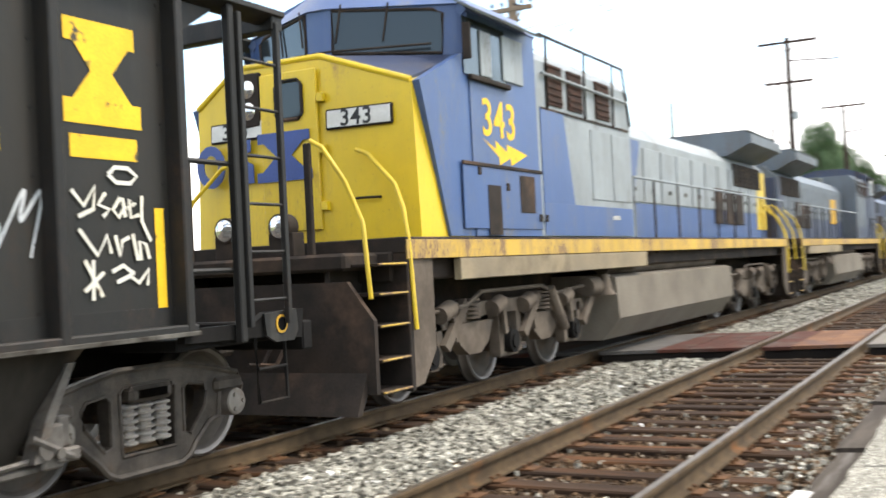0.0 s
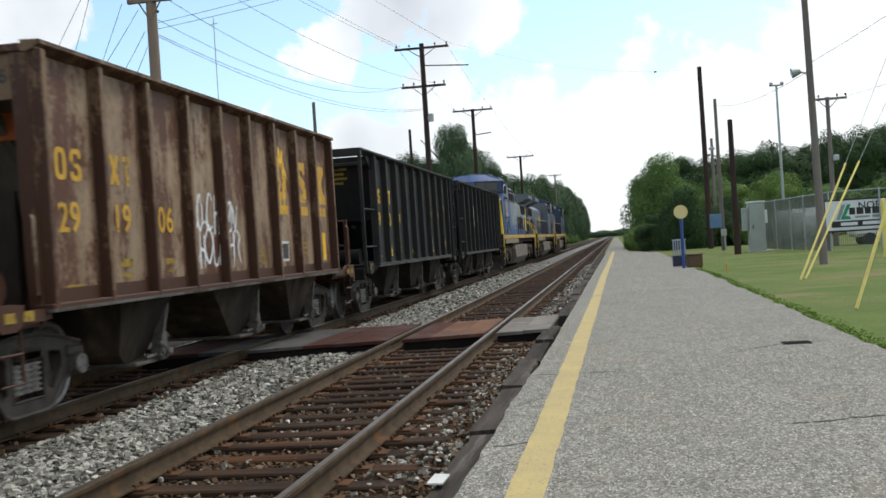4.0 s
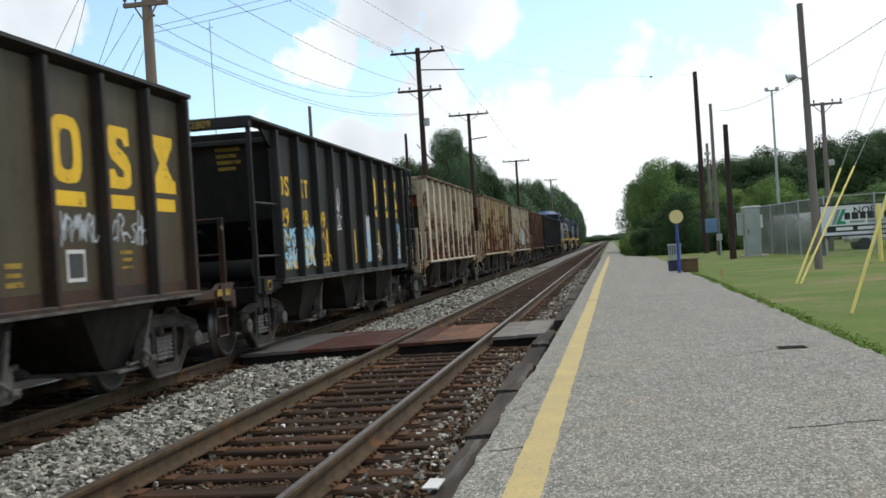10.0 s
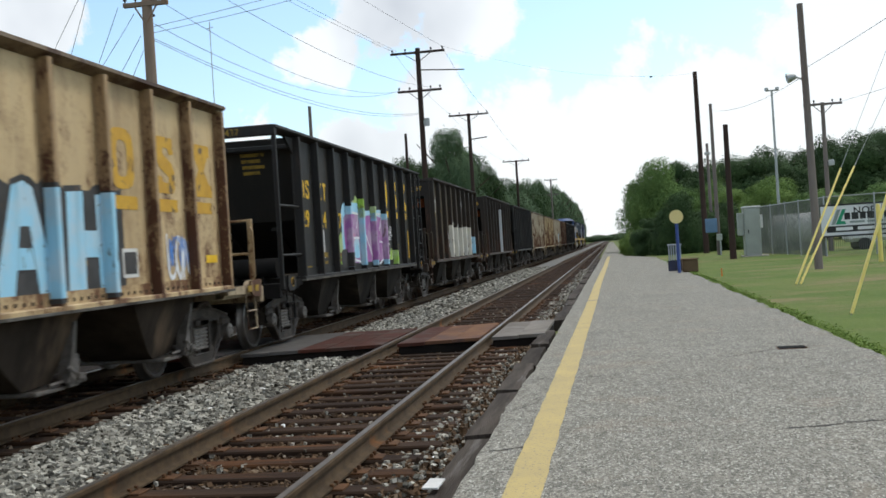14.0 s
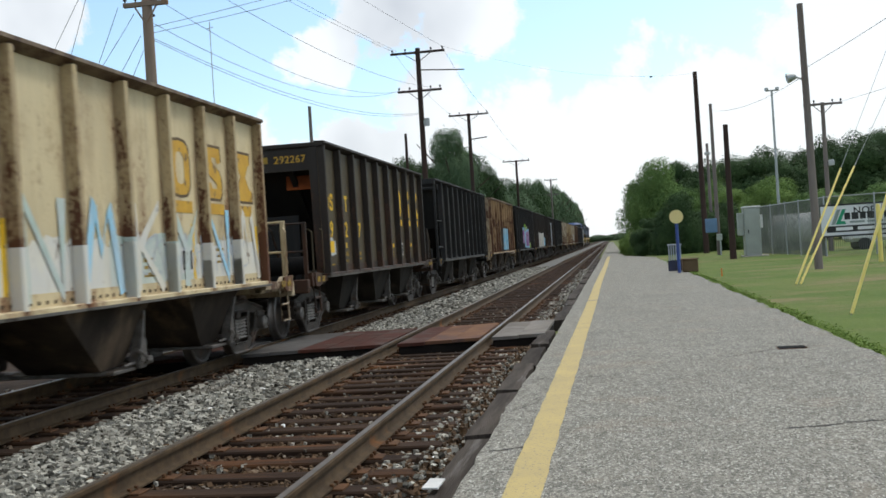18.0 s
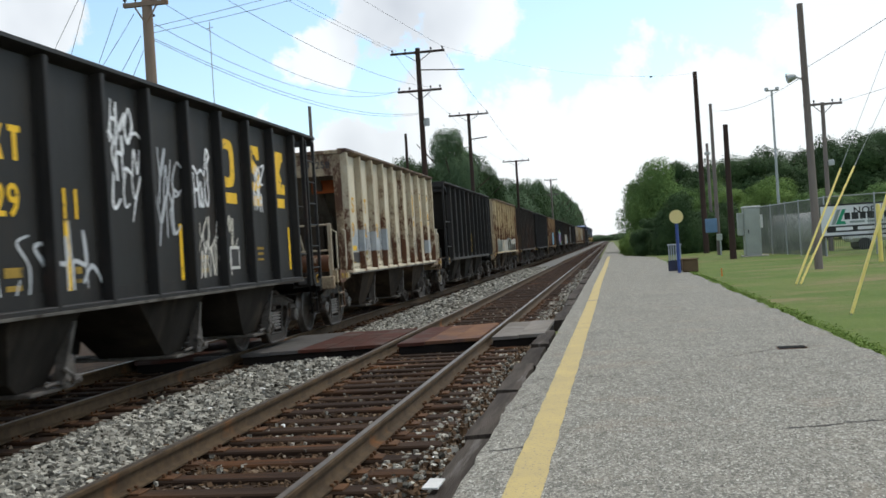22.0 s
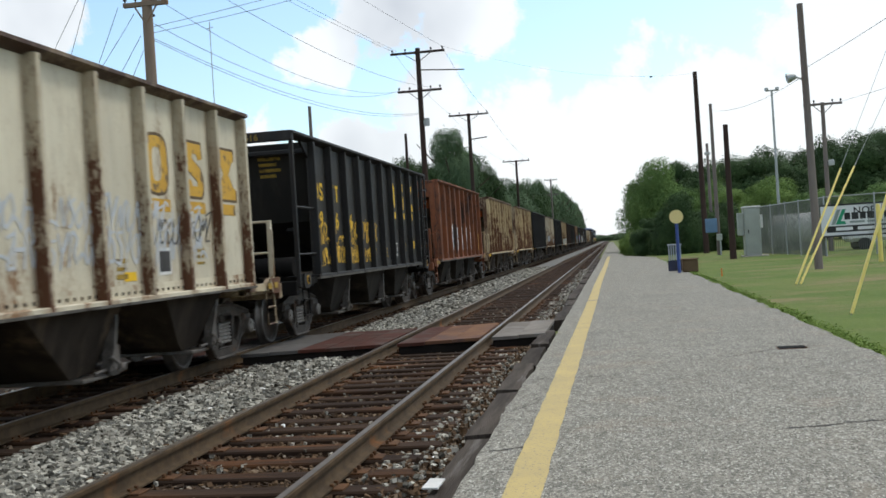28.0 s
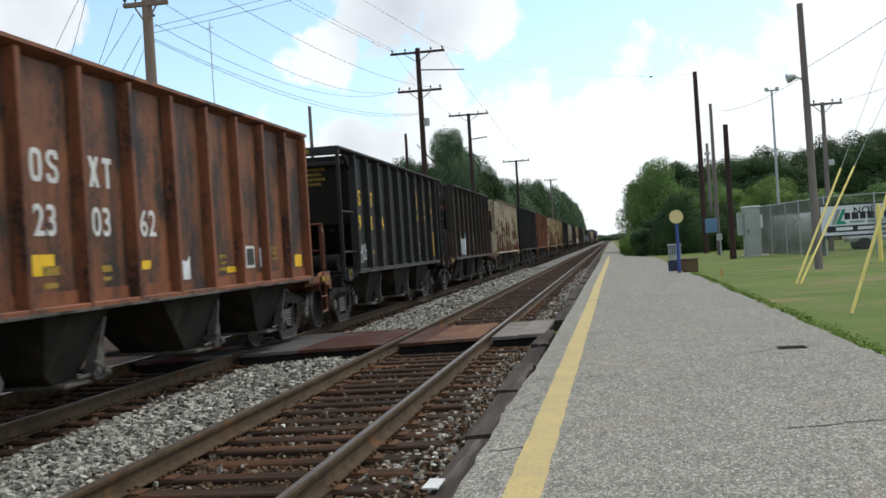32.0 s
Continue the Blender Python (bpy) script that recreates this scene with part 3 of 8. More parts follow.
left = [(float(np.interp(y, [-40, 10.5, 13.5, 34, 66, 87], [-1.01, -1.00, -0.945, -0.93, -0.87, -0.84])) + 0.025 * noise.noise((1.0, y * 0.7, 8)) + rnd.uniform(-0.010, 0.010), y) for y in np.arange(-40, 87.1, 0.22)]
right = [(2.80 + 0.12 * noise.noise((0, y * 0.35, 3)) + 0.07 * noise.noise((0, y * 1.7, 5)) + rnd.uniform(-0.02, 0.02), y) for y in np.arange(-40, 74.1, 0.3)]
far_end = [(2.2, 78.0), (1.2, 84.5), (0.4, 87.0)]
poly = left + far_end[::-1] + right[::-1]
n = len(poly)
g.add([(x, y, 0.0) for x, y in poly] + [(x, y, -0.3) for x, y in poly], [tuple(range(n)), tuple(range(2 * n - 1, n - 1, -1))] + [(i, (i + 1) % n, n + (i + 1) % n, n + i) for i in range(n)])
platform = tagged(part("platform", g, M["asphalt"], None, smooth=0), "worn grey asphalt platform with fine aggregate", "platform", kind="structure")
# far path beyond the platform's end
g = G().prism([(-0.9, 86.9), (0.9, 86.9), (0.6, 400), (-0.9, 400)], "z", -0.3, -0.03)
tagged(part("pavement", g, M["asphalt"], None, smooth=0), "gravel path running on beside the track", "path", kind="structure")

k = Nodes("yellow_line_paint", 0.75)
c = k.mix(k.step(k.noise(2.0), 0.3, 0.7), (0.475, 0.37, 0.155), (0.40, 0.32, 0.155))
c = k.mix(k.step(k.noise(38.0, detail=4.0, rough=0.75), 0.55, 0.64), c, (0.22, 0.20, 0.17))
M["line"] = k.done(c, k.noise(60.0), 0.3, 0.006)


def line_x(y):
    return float(np.interp(y, [-40, 6, 16, 22, 36, 58, 100], [-0.61, -0.60, -0.565, -0.54, -0.51, -0.39, -0.25]))


g = G()
yy = list(np.arange(-38, 86.5, 0.25))
for y in yy:
    for s in (-1, 1):
        g.v.append((line_x(y) + s * 0.112 + rnd.uniform(-0.007, 0.007), y, 0.004))
g.f = [(2 * i, 2 * i + 1, 2 * i + 3, 2 * i + 2) for i in range(len(yy) - 1) if i % 97 != 60]
tagged(part("safety_line", g, M["line"], None, smooth=0), "worn yellow safety line painted along the platform edge", "painted line", kind="structure")


# ---- crossing and platform edge ----
def cross_y(x):
    return 16.0 + 0.26 * (x + 5.7), 19.35 + 0.17 * (x + 5.7)


crossing = thing("pedestrian_crossing", "worn board crossing laid over the tracks with red and brown panels", "crossing", kind="structure")
rnd = random.Random(9)
for x0, x1, mats in ((-5.80, -3.66, ("panel_grey", "panel_grey", "panel_red", "panel_red", "panel_red")), (-3.44, -2.16, ("panel_red", "panel_brown", "panel_brown")), (-1.98, -1.14, ("panel_light", "panel_light")), (-7.36, -6.06, ("panel_red", "panel_red", "panel_grey"))):
    w = (x1 - x0) / len(mats)
    for i, mt in enumerate(mats):
        a, b = x0 + i * w + 0.006, x0 + (i + 1) * w - 0.006
        (n0, f0), (n1, f1) = cross_y(a), cross_y(b)
        z = rnd.uniform(-0.012, 0.002)
        g = G().prism([(a, n0 + rnd.uniform(-0.02, 0.02)), (b, n1 + rnd.uniform(-0.02, 0.02)), (b, f1), (a, f0)], "z", z - 0.05, z)
        part("panel", g, M[mt], crossing)
    (n0, f0), (n1, f1) = cross_y(x0), cross_y(x1)
    part("joist", G().prism([(x0 + 0.02, n0 + 0.05), (x1 - 0.02, n1 + 0.05), (x1 - 0.02, f1 - 0.04), (x0 + 0.02, f0 - 0.04)], "z", -0.21, -0.065), M["crossing_shade"], crossing)

kerb = thing("platform_edging", "grey weathered timbers along the platform edge", "edging", kind="structure")
y = -6.0
while y < 86:
    ln = 2.4
    if not 17.0 < y + ln / 2 < 20.4:
        sx, tilt = rnd.uniform(-0.02, 0.02), rnd.uniform(-0.6, 0.6)
        la = [(-0.125 + rnd.uniform(-0.012, 0.022), 0.03 + (ln - 0.06) * q / 9) for q in range(10)]
        ra = [(0.118 + rnd.uniform(-0.03, 0.012), 0.03 + (ln - 0.06) * q / 9 + rnd.uniform(-0.03, 0.03) * (0 < q < 9)) for q in range(10)]
        part("timber", G().prism(la + ra[::-1], "z", -0.22, 0.0), M["edge_timber"], kerb, "", pose(-1.125 + sx * 0.6 + (0.045 if y > 19 else 0.0), y, -0.035 + rnd.uniform(-0.035, 0.012), 0, rnd.uniform(-5, 5), tilt))
    y += ln
tagged(part("white_paint_mark", G().prism([(-1.255, 6.53), (-1.15, 6.52), (-1.145, 6.78), (-1.245, 6.80)], "z", -0.036, -0.026), M["white_mark"], None), "square of white paint on an edging timber", "paint mark")
drain = thing("drain", "small dark drain opening in the asphalt", "drain")
part("frame", G().box(1.88, 2.22, 13.20, 13.50, 0.0, 0.006, 0.002), M["plate"], drain)
# a black plate laid on top stands in for the hole's dark
part("opening", G().box(1.895, 2.205, 13.215, 13.485, 0.006, 0.010), M["void"], drain)
g = G()
M["crack"] = surf("asphalt_crack", (0.05, 0.048, 0.045), (0.09, 0.085, 0.08), 8.0, 0.95)
for pts in (((1.15, 8.0), (1.4, 8.06), (1.7, 8.16), (2.1, 8.24), (2.4, 8.3), (2.78, 8.4)), ((1.2, 12.6), (1.5, 12.95), (1.75, 13.2), (1.9, 13.3)), ((2.2, 13.4), (2.5, 13.5)), ((1.9, 21.0), (2.3, 21.2), (2.75, 21.15)), ((-0.8, 34.6), (0.2, 34.9), (1.4, 34.8), (2.7, 35.0)), ((-0.9, 25.8), (-0.2, 25.9), (0.5, 25.75)), ((-0.95, 7.5), (-0.7, 7.6), (-0.5, 7.55)), ((-0.95, 11.4), (-0.6, 11.3), (0.1, 11.5)), ((-0.98, 9.2), (-0.75, 9.7), (-0.8, 10.4))):
    fine = []
    for a, b in zip(pts, pts[1:]):
        for s in range(8):
            fine.append((a[0] + (b[0] - a[0]) * s / 8 + rnd.uniform(-0.015, 0.015), a[1] + (b[1] - a[1]) * s / 8 + rnd.uniform(-0.03, 0.03)))
    o = len(g.v)
    for x, yy2 in fine:
        w = rnd.uniform(0.006, 0.026)
        g.v += [(x, yy2 - w, 0.0025), (x, yy2 + w, 0.0025)]
    g.f += [(o + 2 * i, o + 2 * i + 1, o + 2 * i + 3, o + 2 * i + 2) for i in range(len(fine) - 1)]
tagged(part("asphalt_crack", g, M["crack"], platform, smooth=0), "dark cracks in the asphalt")

# ---- grass ----
k = Nodes("grass_blade", 0.8)
isle = k.n.new("ShaderNodeNewGeometry").outputs["Random Per Island"]
c = k.mix(isle, (0.095, 0.152, 0.032), (0.140, 0.185, 0.050))
c = k.mix(k.step(k.noise(0.30, (0.6, 1.0, 1), 6.0, 0.7, w=7.0), 0.45, 0.66), c, (0.24, 0.195, 0.105))
M["blade"] = k.done(c)
k = Nodes("verge_grass_blade", 0.8)
isle = k.n.new("ShaderNodeNewGeometry").outputs["Random Per Island"]
M["verge_blade"] = k.done(k.mix(isle, (0.115, 0.180, 0.034), (0.19, 0.26, 0.064)))


def blades(name, count, area, high, seed, lean=0.5, edge=False):
    r = np.random.default_rng(seed)
    x0, x1, y0, y1 = area
    x = x0 + (x1 - x0) * r.uniform(0, 1, count) ** (2.2 if edge else 1.0)
    y = y0 + (y1 - y0) * r.uniform(0, 1, count) ** 1.4
    if edge:
        # tufts creep over the ragged edge of the asphalt
        clump = np.array([noise.noise((3.0, b * 0.9, 7.0)) for b in y])
        x = np.interp(y, [b for a, b in right], [a for a, b in right]) + 0.01 - 0.06 * clump + np.abs(r.normal(0, 0.10, count))
    z = np.maximum(np.array([ground_z(a, b) for a, b in zip(x, y)]), 0.0) - 0.01 if edge else np.array([ground_z(a, b) for a, b in zip(x, y)]) - 0.01
    h, a = r.uniform(high[0], high[1], count), r.uniform(0, 6.28, count)
    w = r.uniform(0.006, 0.014, count) * (1 + y / 25)
    dx, dy = np.cos(a) * w, np.sin(a) * w
    tx, ty = r.normal(0, lean, count) * h, r.normal(0, lean, count) * h
    p = np.stack([np.stack([x - dx, y - dy, z], 1), np.stack([x + dx, y + dy, z], 1), np.stack([x + tx, y + ty, z + h], 1)], 1)
    me = bpy.data.meshes.new(name)
    me.from_pydata(p.reshape(-1, 3).tolist(), [], (np.arange(count)[:, None] * 3 + np.arange(3)).tolist())
    me.materials.append(M["verge_blade"] if edge else M["blade"])
    return tagged(new(name, me), "short mown grass with dry brown patches", "grass", kind="stuff")


blades("lawn_grass", 22000, (2.82, 9.5, 9.5, 40), (0.006, 0.018), 21, 2.2)
blades("lawn_grass", 7000, (2.80, 14, 40, 75), (0.01, 0.025), 22, 2.2)
blades("verge_grass", 13000, (2.74, 3.2, 8.5, 60), (0.006, 0.034), 23, 1.2, True)
blades("track_weeds", 9000, (-17, -11.5, 30, 140), (0.2, 0.8), 24, 0.3)


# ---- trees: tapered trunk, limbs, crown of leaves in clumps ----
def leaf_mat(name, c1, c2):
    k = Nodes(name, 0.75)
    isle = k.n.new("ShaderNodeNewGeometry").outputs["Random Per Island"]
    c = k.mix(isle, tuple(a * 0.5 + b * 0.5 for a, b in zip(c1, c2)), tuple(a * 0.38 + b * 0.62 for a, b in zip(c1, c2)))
    # darker clumps in the leaf colour imitate shade between the crown's lobes
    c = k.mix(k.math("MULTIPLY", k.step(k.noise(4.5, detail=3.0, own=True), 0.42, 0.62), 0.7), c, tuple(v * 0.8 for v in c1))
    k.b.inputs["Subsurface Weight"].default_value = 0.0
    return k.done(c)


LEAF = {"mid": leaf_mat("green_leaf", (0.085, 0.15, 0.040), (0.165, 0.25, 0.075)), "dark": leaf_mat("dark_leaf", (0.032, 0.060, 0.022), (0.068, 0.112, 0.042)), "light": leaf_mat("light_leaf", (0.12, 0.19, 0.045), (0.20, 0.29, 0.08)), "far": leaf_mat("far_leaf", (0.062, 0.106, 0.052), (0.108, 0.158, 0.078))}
M["bark"] = surf("bark", (0.10, 0.075, 0.055), (0.06, 0.045, 0.035), 4.0, 0.9, grain=20, bump=0.6)


def crown_mesh(key, seed, leaf, clumps, per, droop=0.0, size=0.31, squash=1.0):
    """A crown in a space of about 1 x 1 x 1, of leaf clumps along its shell and limbs."""
    full = ("crown", key)
    if full in STORE:
        return STORE[full]
    r = np.random.default_rng(seed)
    lobes = []
    for i in range(clumps):
        v = r.normal(0, 1, 3)
        v[2] = v[2] * 0.9 + 0.1
        v /= np.linalg.norm(v)
        rad = r.uniform(0.22, 0.36) * (1 + 0.25 * noise.noise(Vector(v * 1.4) + Vector((seed * 3.1, 0, 0))))
        lobes.append((v * rad * (1, 1, squash), r.uniform(0.09, 0.185)))
    lobes.append((np.zeros(3), 0.32))
    rads = np.array([q for _, q in lobes])
    n = int(clumps * per * 2.2)
    ix = r.choice(len(lobes), n, p=rads ** 2 / (rads ** 2).sum())
    off = r.normal(0, 1, (n, 3))
    off /= np.linalg.norm(off, axis=1)[:, None]
    depth = 1 - 0.35 * r.uniform(0, 1, (n, 1)) ** 2 + 0.10 * r.uniform(0, 1, (n, 1)) ** 4
    rough = np.array([noise.noise(Vector(o * 3.0) + Vector((k * 1.7, 0, seed))) for o, k in zip(off, ix)])[:, None]
    p = np.array([c for c, _ in lobes])[ix] + off * rads[ix][:, None] * (depth + 0.22 * rough) * (1, 1, 0.85)
    p[:, 2] -= droop * r.uniform(0, 0.16, n) * (r.uniform(0, 1, n) < 0.5)
    face = off + r.normal(0, 0.20, (n, 3)) + (0, 0, 0.25)
    u = np.cross(face, r.normal(0, 1, (n, 3)))
    if droop:
        u = u * 0.4 + (0, 0, 0.5)
    u /= np.linalg.norm(u, axis=1)[:, None] + 1e-6
    w = np.cross(u, face)
    w /= np.linalg.norm(w, axis=1)[:, None] + 1e-6
    s = size * 0.030 * r.uniform(0.5, 1.3, (n, 1))
    q = np.stack([p - u * s, p + w * s * 0.65, p + u * s, p - w * s * 0.65], 1)
    me = bpy.data.meshes.new("crown")
    me.from_pydata(q.reshape(-1, 3).tolist(), [], (np.arange(n)[:, None] * 4 + np.arange(4)).tolist())
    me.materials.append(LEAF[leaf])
    STORE[full] = me
    return me


def trunk_mesh(seed):
    full = ("trunk", seed)
    if full in STORE:
        return STORE[full]
    r = random.Random(seed)
    g = G()
    g.tube([(0, 0, -0.03), (0.01, 0.0, 0.2), (0.0, 0.015, 0.45), (0.01, 0.01, 0.7)], 0.02, 8)
    for i in range(9):
        a, z = i * 2.4 + r.uniform(-0.4, 0.4), 0.25 + 0.045 * i
        g.cyl((0, 0, z), (0.3 * math.cos(a), 0.3 * math.sin(a), z + r.uniform(0.12, 0.28)), 0.010, 6, 0.003)
    me = g.mesh("trunk", M["bark"])
    STORE[full] = me
    return me


def tree(x, y, wide, high, leaf, variant, label, name="tree", category="tree", low=0.30, group=""):
    t = thing(name, label, category, pose(x, y, ground_z(x, y) - 0.05, 0, 0, (variant * 77 + x * 13) % 360), group)
    kw = {0: dict(clumps=44, per=760), 1: dict(clumps=52, per=660, droop=1.0), 2: dict(clumps=36, per=900), 3: dict(clumps=58, per=600, squash=0.9)}[variant % 4]
    tm = link_mesh("trunk", trunk_mesh(variant % 3), t)
    tm.scale = (high * 0.9, high * 0.9, high)
    cr = link_mesh("crown", crown_mesh((leaf, variant % 4), 11 + variant % 4, leaf, **kw), t)
    cr.location, cr.scale = (0, 0, high * (1 + low) / 2 - high * 0.02), (wide * 1.15, wide * 1.15, high * (1.15 - low))
    return t


def bush(x, y, wide, high, leaf, variant, label):
    return tree(x, y, wide, high, leaf, variant, label, "bush", "bush", -0.25)


tree(4.9, 112, 8.0, 8.9, "mid", 1, "big drooping green tree beside the platform's end", low=0.0)
tree(8.4, 120, 6.4, 9.6, "dark", 0, "dark leafy tree behind the bushes", low=0.0)
for i, (x, y, w, h, lf) in enumerate(((3.3, 84, 3.4, 3.0, "dark"), (5.0, 80, 4.4, 4.4, "dark"), (6.9, 82, 3.6, 3.6, "dark"), (1.7, 98, 2.4, 2.2, "light"), (2.6, 90, 2.6, 2.6, "mid"), (8.6, 83, 4.0, 3.6, "dark"), (10.5, 80, 4.0, 3.0, "mid"))):
    bush(x, y, w, h, lf, i, "dense overgrown dark-green bush at the platform's end" if lf == "dark" else "green bush beside the path")
for i, (x, y, w, h, lf) in enumerate(((11.0, 97, 5.5, 5.2, "light"), (13.6, 95, 6, 5.6, "light"), (17.5, 92, 6, 4.6, "mid"), (9.4, 104, 5, 6.2, "mid"), (21, 88, 6, 4.2, "mid"))):
    tree(x, y, w, h, lf, i, "light green tree behind the fence", low=0.0)
rnd = random.Random(31)
for i in range(44):
    x = 10 + i * 1.8 + rnd.uniform(-0.8, 0.8)
    y = 140 - 0.35 * (x - 11) + rnd.uniform(-9, 9)
    top = 9.5 + 0.135 * (x - 11)
    tree(x, y, rnd.uniform(7, 10), top - ground_z(x, y) + rnd.uniform(-0.6, 0.5), "dark", i, "tall dark-green tree of the wooded slope", low=0.0, group="trees of the wooded slope")
tree(-14.4, 101, 6.0, 13.4, "far", 0, "tall green tree behind the train", low=0.15)
tree(-18.6, 100, 6, 11.6, "dark", 2, "dark-green tree behind the train", low=0.1)
tree(-12.6, 108, 5.2, 10.8, "dark", 3, "dark-green tree beside the line", low=0.05)
for i in range(30):
    y = 116 + i * 13 + rnd.uniform(-4, 4)
    tree(-13.4 - 0.002 * y + rnd.uniform(-1.5, 0.8), y, rnd.uniform(6.5, 9), 9.8 + min(6.5, (y - 116) * 0.034) + rnd.uniform(-0.8, 0.8), ("far", "dark", "far")[i % 3] if i < 9 else "far", i, "tree of the wood along the line", low=0.0, group="trees along the line")
for i in range(16):
    y = 130 + i * 24 + rnd.uniform(-5, 5)
    tree(9.0 + 0.022 * y + rnd.uniform(-1, 2), y, rnd.uniform(8, 10), rnd.uniform(9, 11), ("mid", "dark", "far")[i % 3] if i < 7 else "far", i + 1, "tree of the wood along the path", low=0.0, group="trees along the line")
for i in range(18):
    bush(-11.2 + rnd.uniform(-0.8, 0.3), 105 + i * 12, 3.2, rnd.uniform(1.8, 2.8), "mid", i, "green undergrowth beside the track")
for i in range(9):
    tree(-26 + i * 6.5, 640 + 20 * (i % 3), 16, 4.2, "far", i, "distant tree closing the line", low=0.0, group="distant trees")


# ---- poles and wires ----
def pole(name, x, y, top, r, mat, label, arms=(), lean=(0, 0), extra=None):
    t = thing(name, label, "utility pole", pose(x, y, 0))
    z0 = ground_z(x, y) - 0.1
    part("shaft", G().cyl((0, 0, z0), (lean[0], lean[1], top), r, 14, r * 0.72), M[mat], t)
    for z, half, am in arms:
        arm = part("crossarm", G().box(-half, half, -0.14, -0.03, z - 0.06, z + 0.06, 0.01), M[am], t)
        for s in (-0.93, -0.45, 0.5, 0.93):
            part("insulator", G().lathe([(0.02, 0.05), (0.02, 0.12), (0.055, 0.13), (0.05, 0.2), (0.03, 0.24), (0.001, 0.245)], (s * half, -0.085, z), 8, "z"), M["wire"], arm)
        g = G()
        for s in (-1, 1):
            g.cyl((s * half * 0.5, -0.1, z - 0.05), (0, -0.12, z - 0.55), 0.022, 6)
        part("brace", g, M[am], arm)
    return t


pole("utility_pole", -11.78, 27.0, 11.5, 0.17, "wood_pole", "tall brown wooden utility pole with a crossarm behind the train", ((8.40, 0.62, "wood_pole"), (10.4, 1.3, "wood_pole")))
p = pole("utility_pole", -9.85, 58.0, 12.5, 0.18, "dark_pole", "dark wooden utility pole with two crossarms and a small transformer", ((12.25, 1.5, "dark_pole"), (10.15, 1.22, "dark_pole")))
part("transformer", G().cyl((0.30, -0.1, 8.2), (0.30, -0.1, 8.62), 0.15, 14).box(0.1, 0.2, -0.14, -0.06, 8.3, 8.5, 0.01), M["galv"], p)
part("arm_bracket", G().cyl((0, 0, 11.3), (2.5, 0.2, 11.15), 0.035, 6), M["dark_pole"], p)
p = pole("utility_pole", -10.02, 80.0, 11.45, 0.17, "dark_pole", "wooden utility pole with a long crossarm", ((11.35, 1.5, "dark_pole"),))
part("arm_bracket", G().cyl((0, 0, 9.5), (1.3, 0, 9.6), 0.045, 6), M["dark_pole"], p)
pole("utility_pole", -10.0, 120.0, 10.8, 0.17, "dark_pole", "dark wooden utility pole with one crossarm", ((10.7, 1.5, "dark_pole"),))
p = pole("utility_pole", -8.9, 170.0, 11.4, 0.16, "grey_pole", "grey leaning pole far down the line", ((11.2, 1.0, "grey_pole"), (8.9, 1.2, "grey_pole")))
part("brace", G().cyl((-3.0, 0, 8.9), (-0.2, 0, 3.0), 0.12, 8), M["grey_pole"], p)
pole("utility_pole", -16.7, 60.0, 10.1, 0.13, "grey_pole", "plain grey wooden pole behind the train")
pole("utility_pole", -14.9, 80.0, 10.3, 0.14, "dark_pole", "plain dark wooden pole behind the train")
t = thing("radio_mast", "thin grey mast behind the train", "mast", pose(-16.8, 45, 0))
part("shaft", G().cyl((0, 0, -0.6), (0, 0, 12.0), 0.02, 6), M["galv"], t)
part("crossarm", G().cyl((-0.16, 0, 11.7), (0.16, 0, 11.76), 0.015, 6), M["grey_pole"], t)


def wire(a, b, sag, r=0.0075):
    g = G()
    a, b = Vector(a), Vector(b)
    g.tube([a.lerp(b, i / 16) - Vector((0, 0, sag * 4 * (i / 16) * (1 - i / 16))) for i in range(17)], r, 5)
    return tagged(part("overhead_wire", g, M["wire"], None, smooth=0), "thin black overhead wire strung between poles", "wire", "overhead wires")


for a, b, sag in (((-11.35, 27, 8.42), (-10.7, 58, 10.25), 0.95), ((-11.8, 27, 8.0), (-11.0, 58, 10.25), 1.0), ((-11.75, 27, 7.55), (-9.9, 58, 8.95), 0.75), ((-11.75, 27, 7.5), (-9.9, 58, 8.9), 0.82), ((-10.39, 27, 8.9), (-9.2, 58, 10.3), 0.55),
                  ((-11.62, 27, 7.80), (-1.3, 41.5, 14.3), 0.25), ((-11.62, 27, 7.64), (-1.3, 41.5, 14.0), 0.3),
                  ((-13.6, 27, 8.9), (-15.6, 27, 5.6), 0.0), ((-13.5, 27, 8.7), (-14.9, 27, 5.0), 0.1), ((-12.6, 27, 8.4), (-14.4, 27, 4.6), 0.1), ((-12.15, 27, 8.2), (-14.9, 27.5, 5.2), 0.1), ((-12.0, 27, 7.6), (-13.8, 27, 5.0), 0.05), ((-11.95, 27, 7.2), (-13.2, 27, 4.9), 0.05),
                  ((-11.2, 58, 12.4), (-11.4, 80, 11.5), 0.3), ((-8.5, 58, 12.5), (-8.6, 80, 11.5), 0.3), ((-11.4, 80, 11.5), (-11.4, 120, 10.9), 0.5), ((-8.6, 80, 11.5), (-8.6, 120, 10.9), 0.5),
                  ((-11.2, 58, 12.4), (-22, 22, 17.5), 0.5), ((-11.0, 58, 12.4), (-21, 22, 17.5), 0.5), ((-8.5, 58, 12.5), (-19, 20, 18), 0.5), ((6.6, 36.6, 6.4), (6.4, 66.9, 8.8), 0.4), ((6.6, 36.6, 6.6), (12.0, 16.0, 9.5), 0.3), ((11.6, 60, 7.8), (16, 30, 8.0), 0.4)):
    wire(a, b, sag)
wire((6.3, 75, 12.3), (-8.5, 58, 12.5), 0.78, 0.004)
t = thing("splice_case", "small black splice case hanging on a wire", "splice case", pose(3.19, 71.43, 11.80))
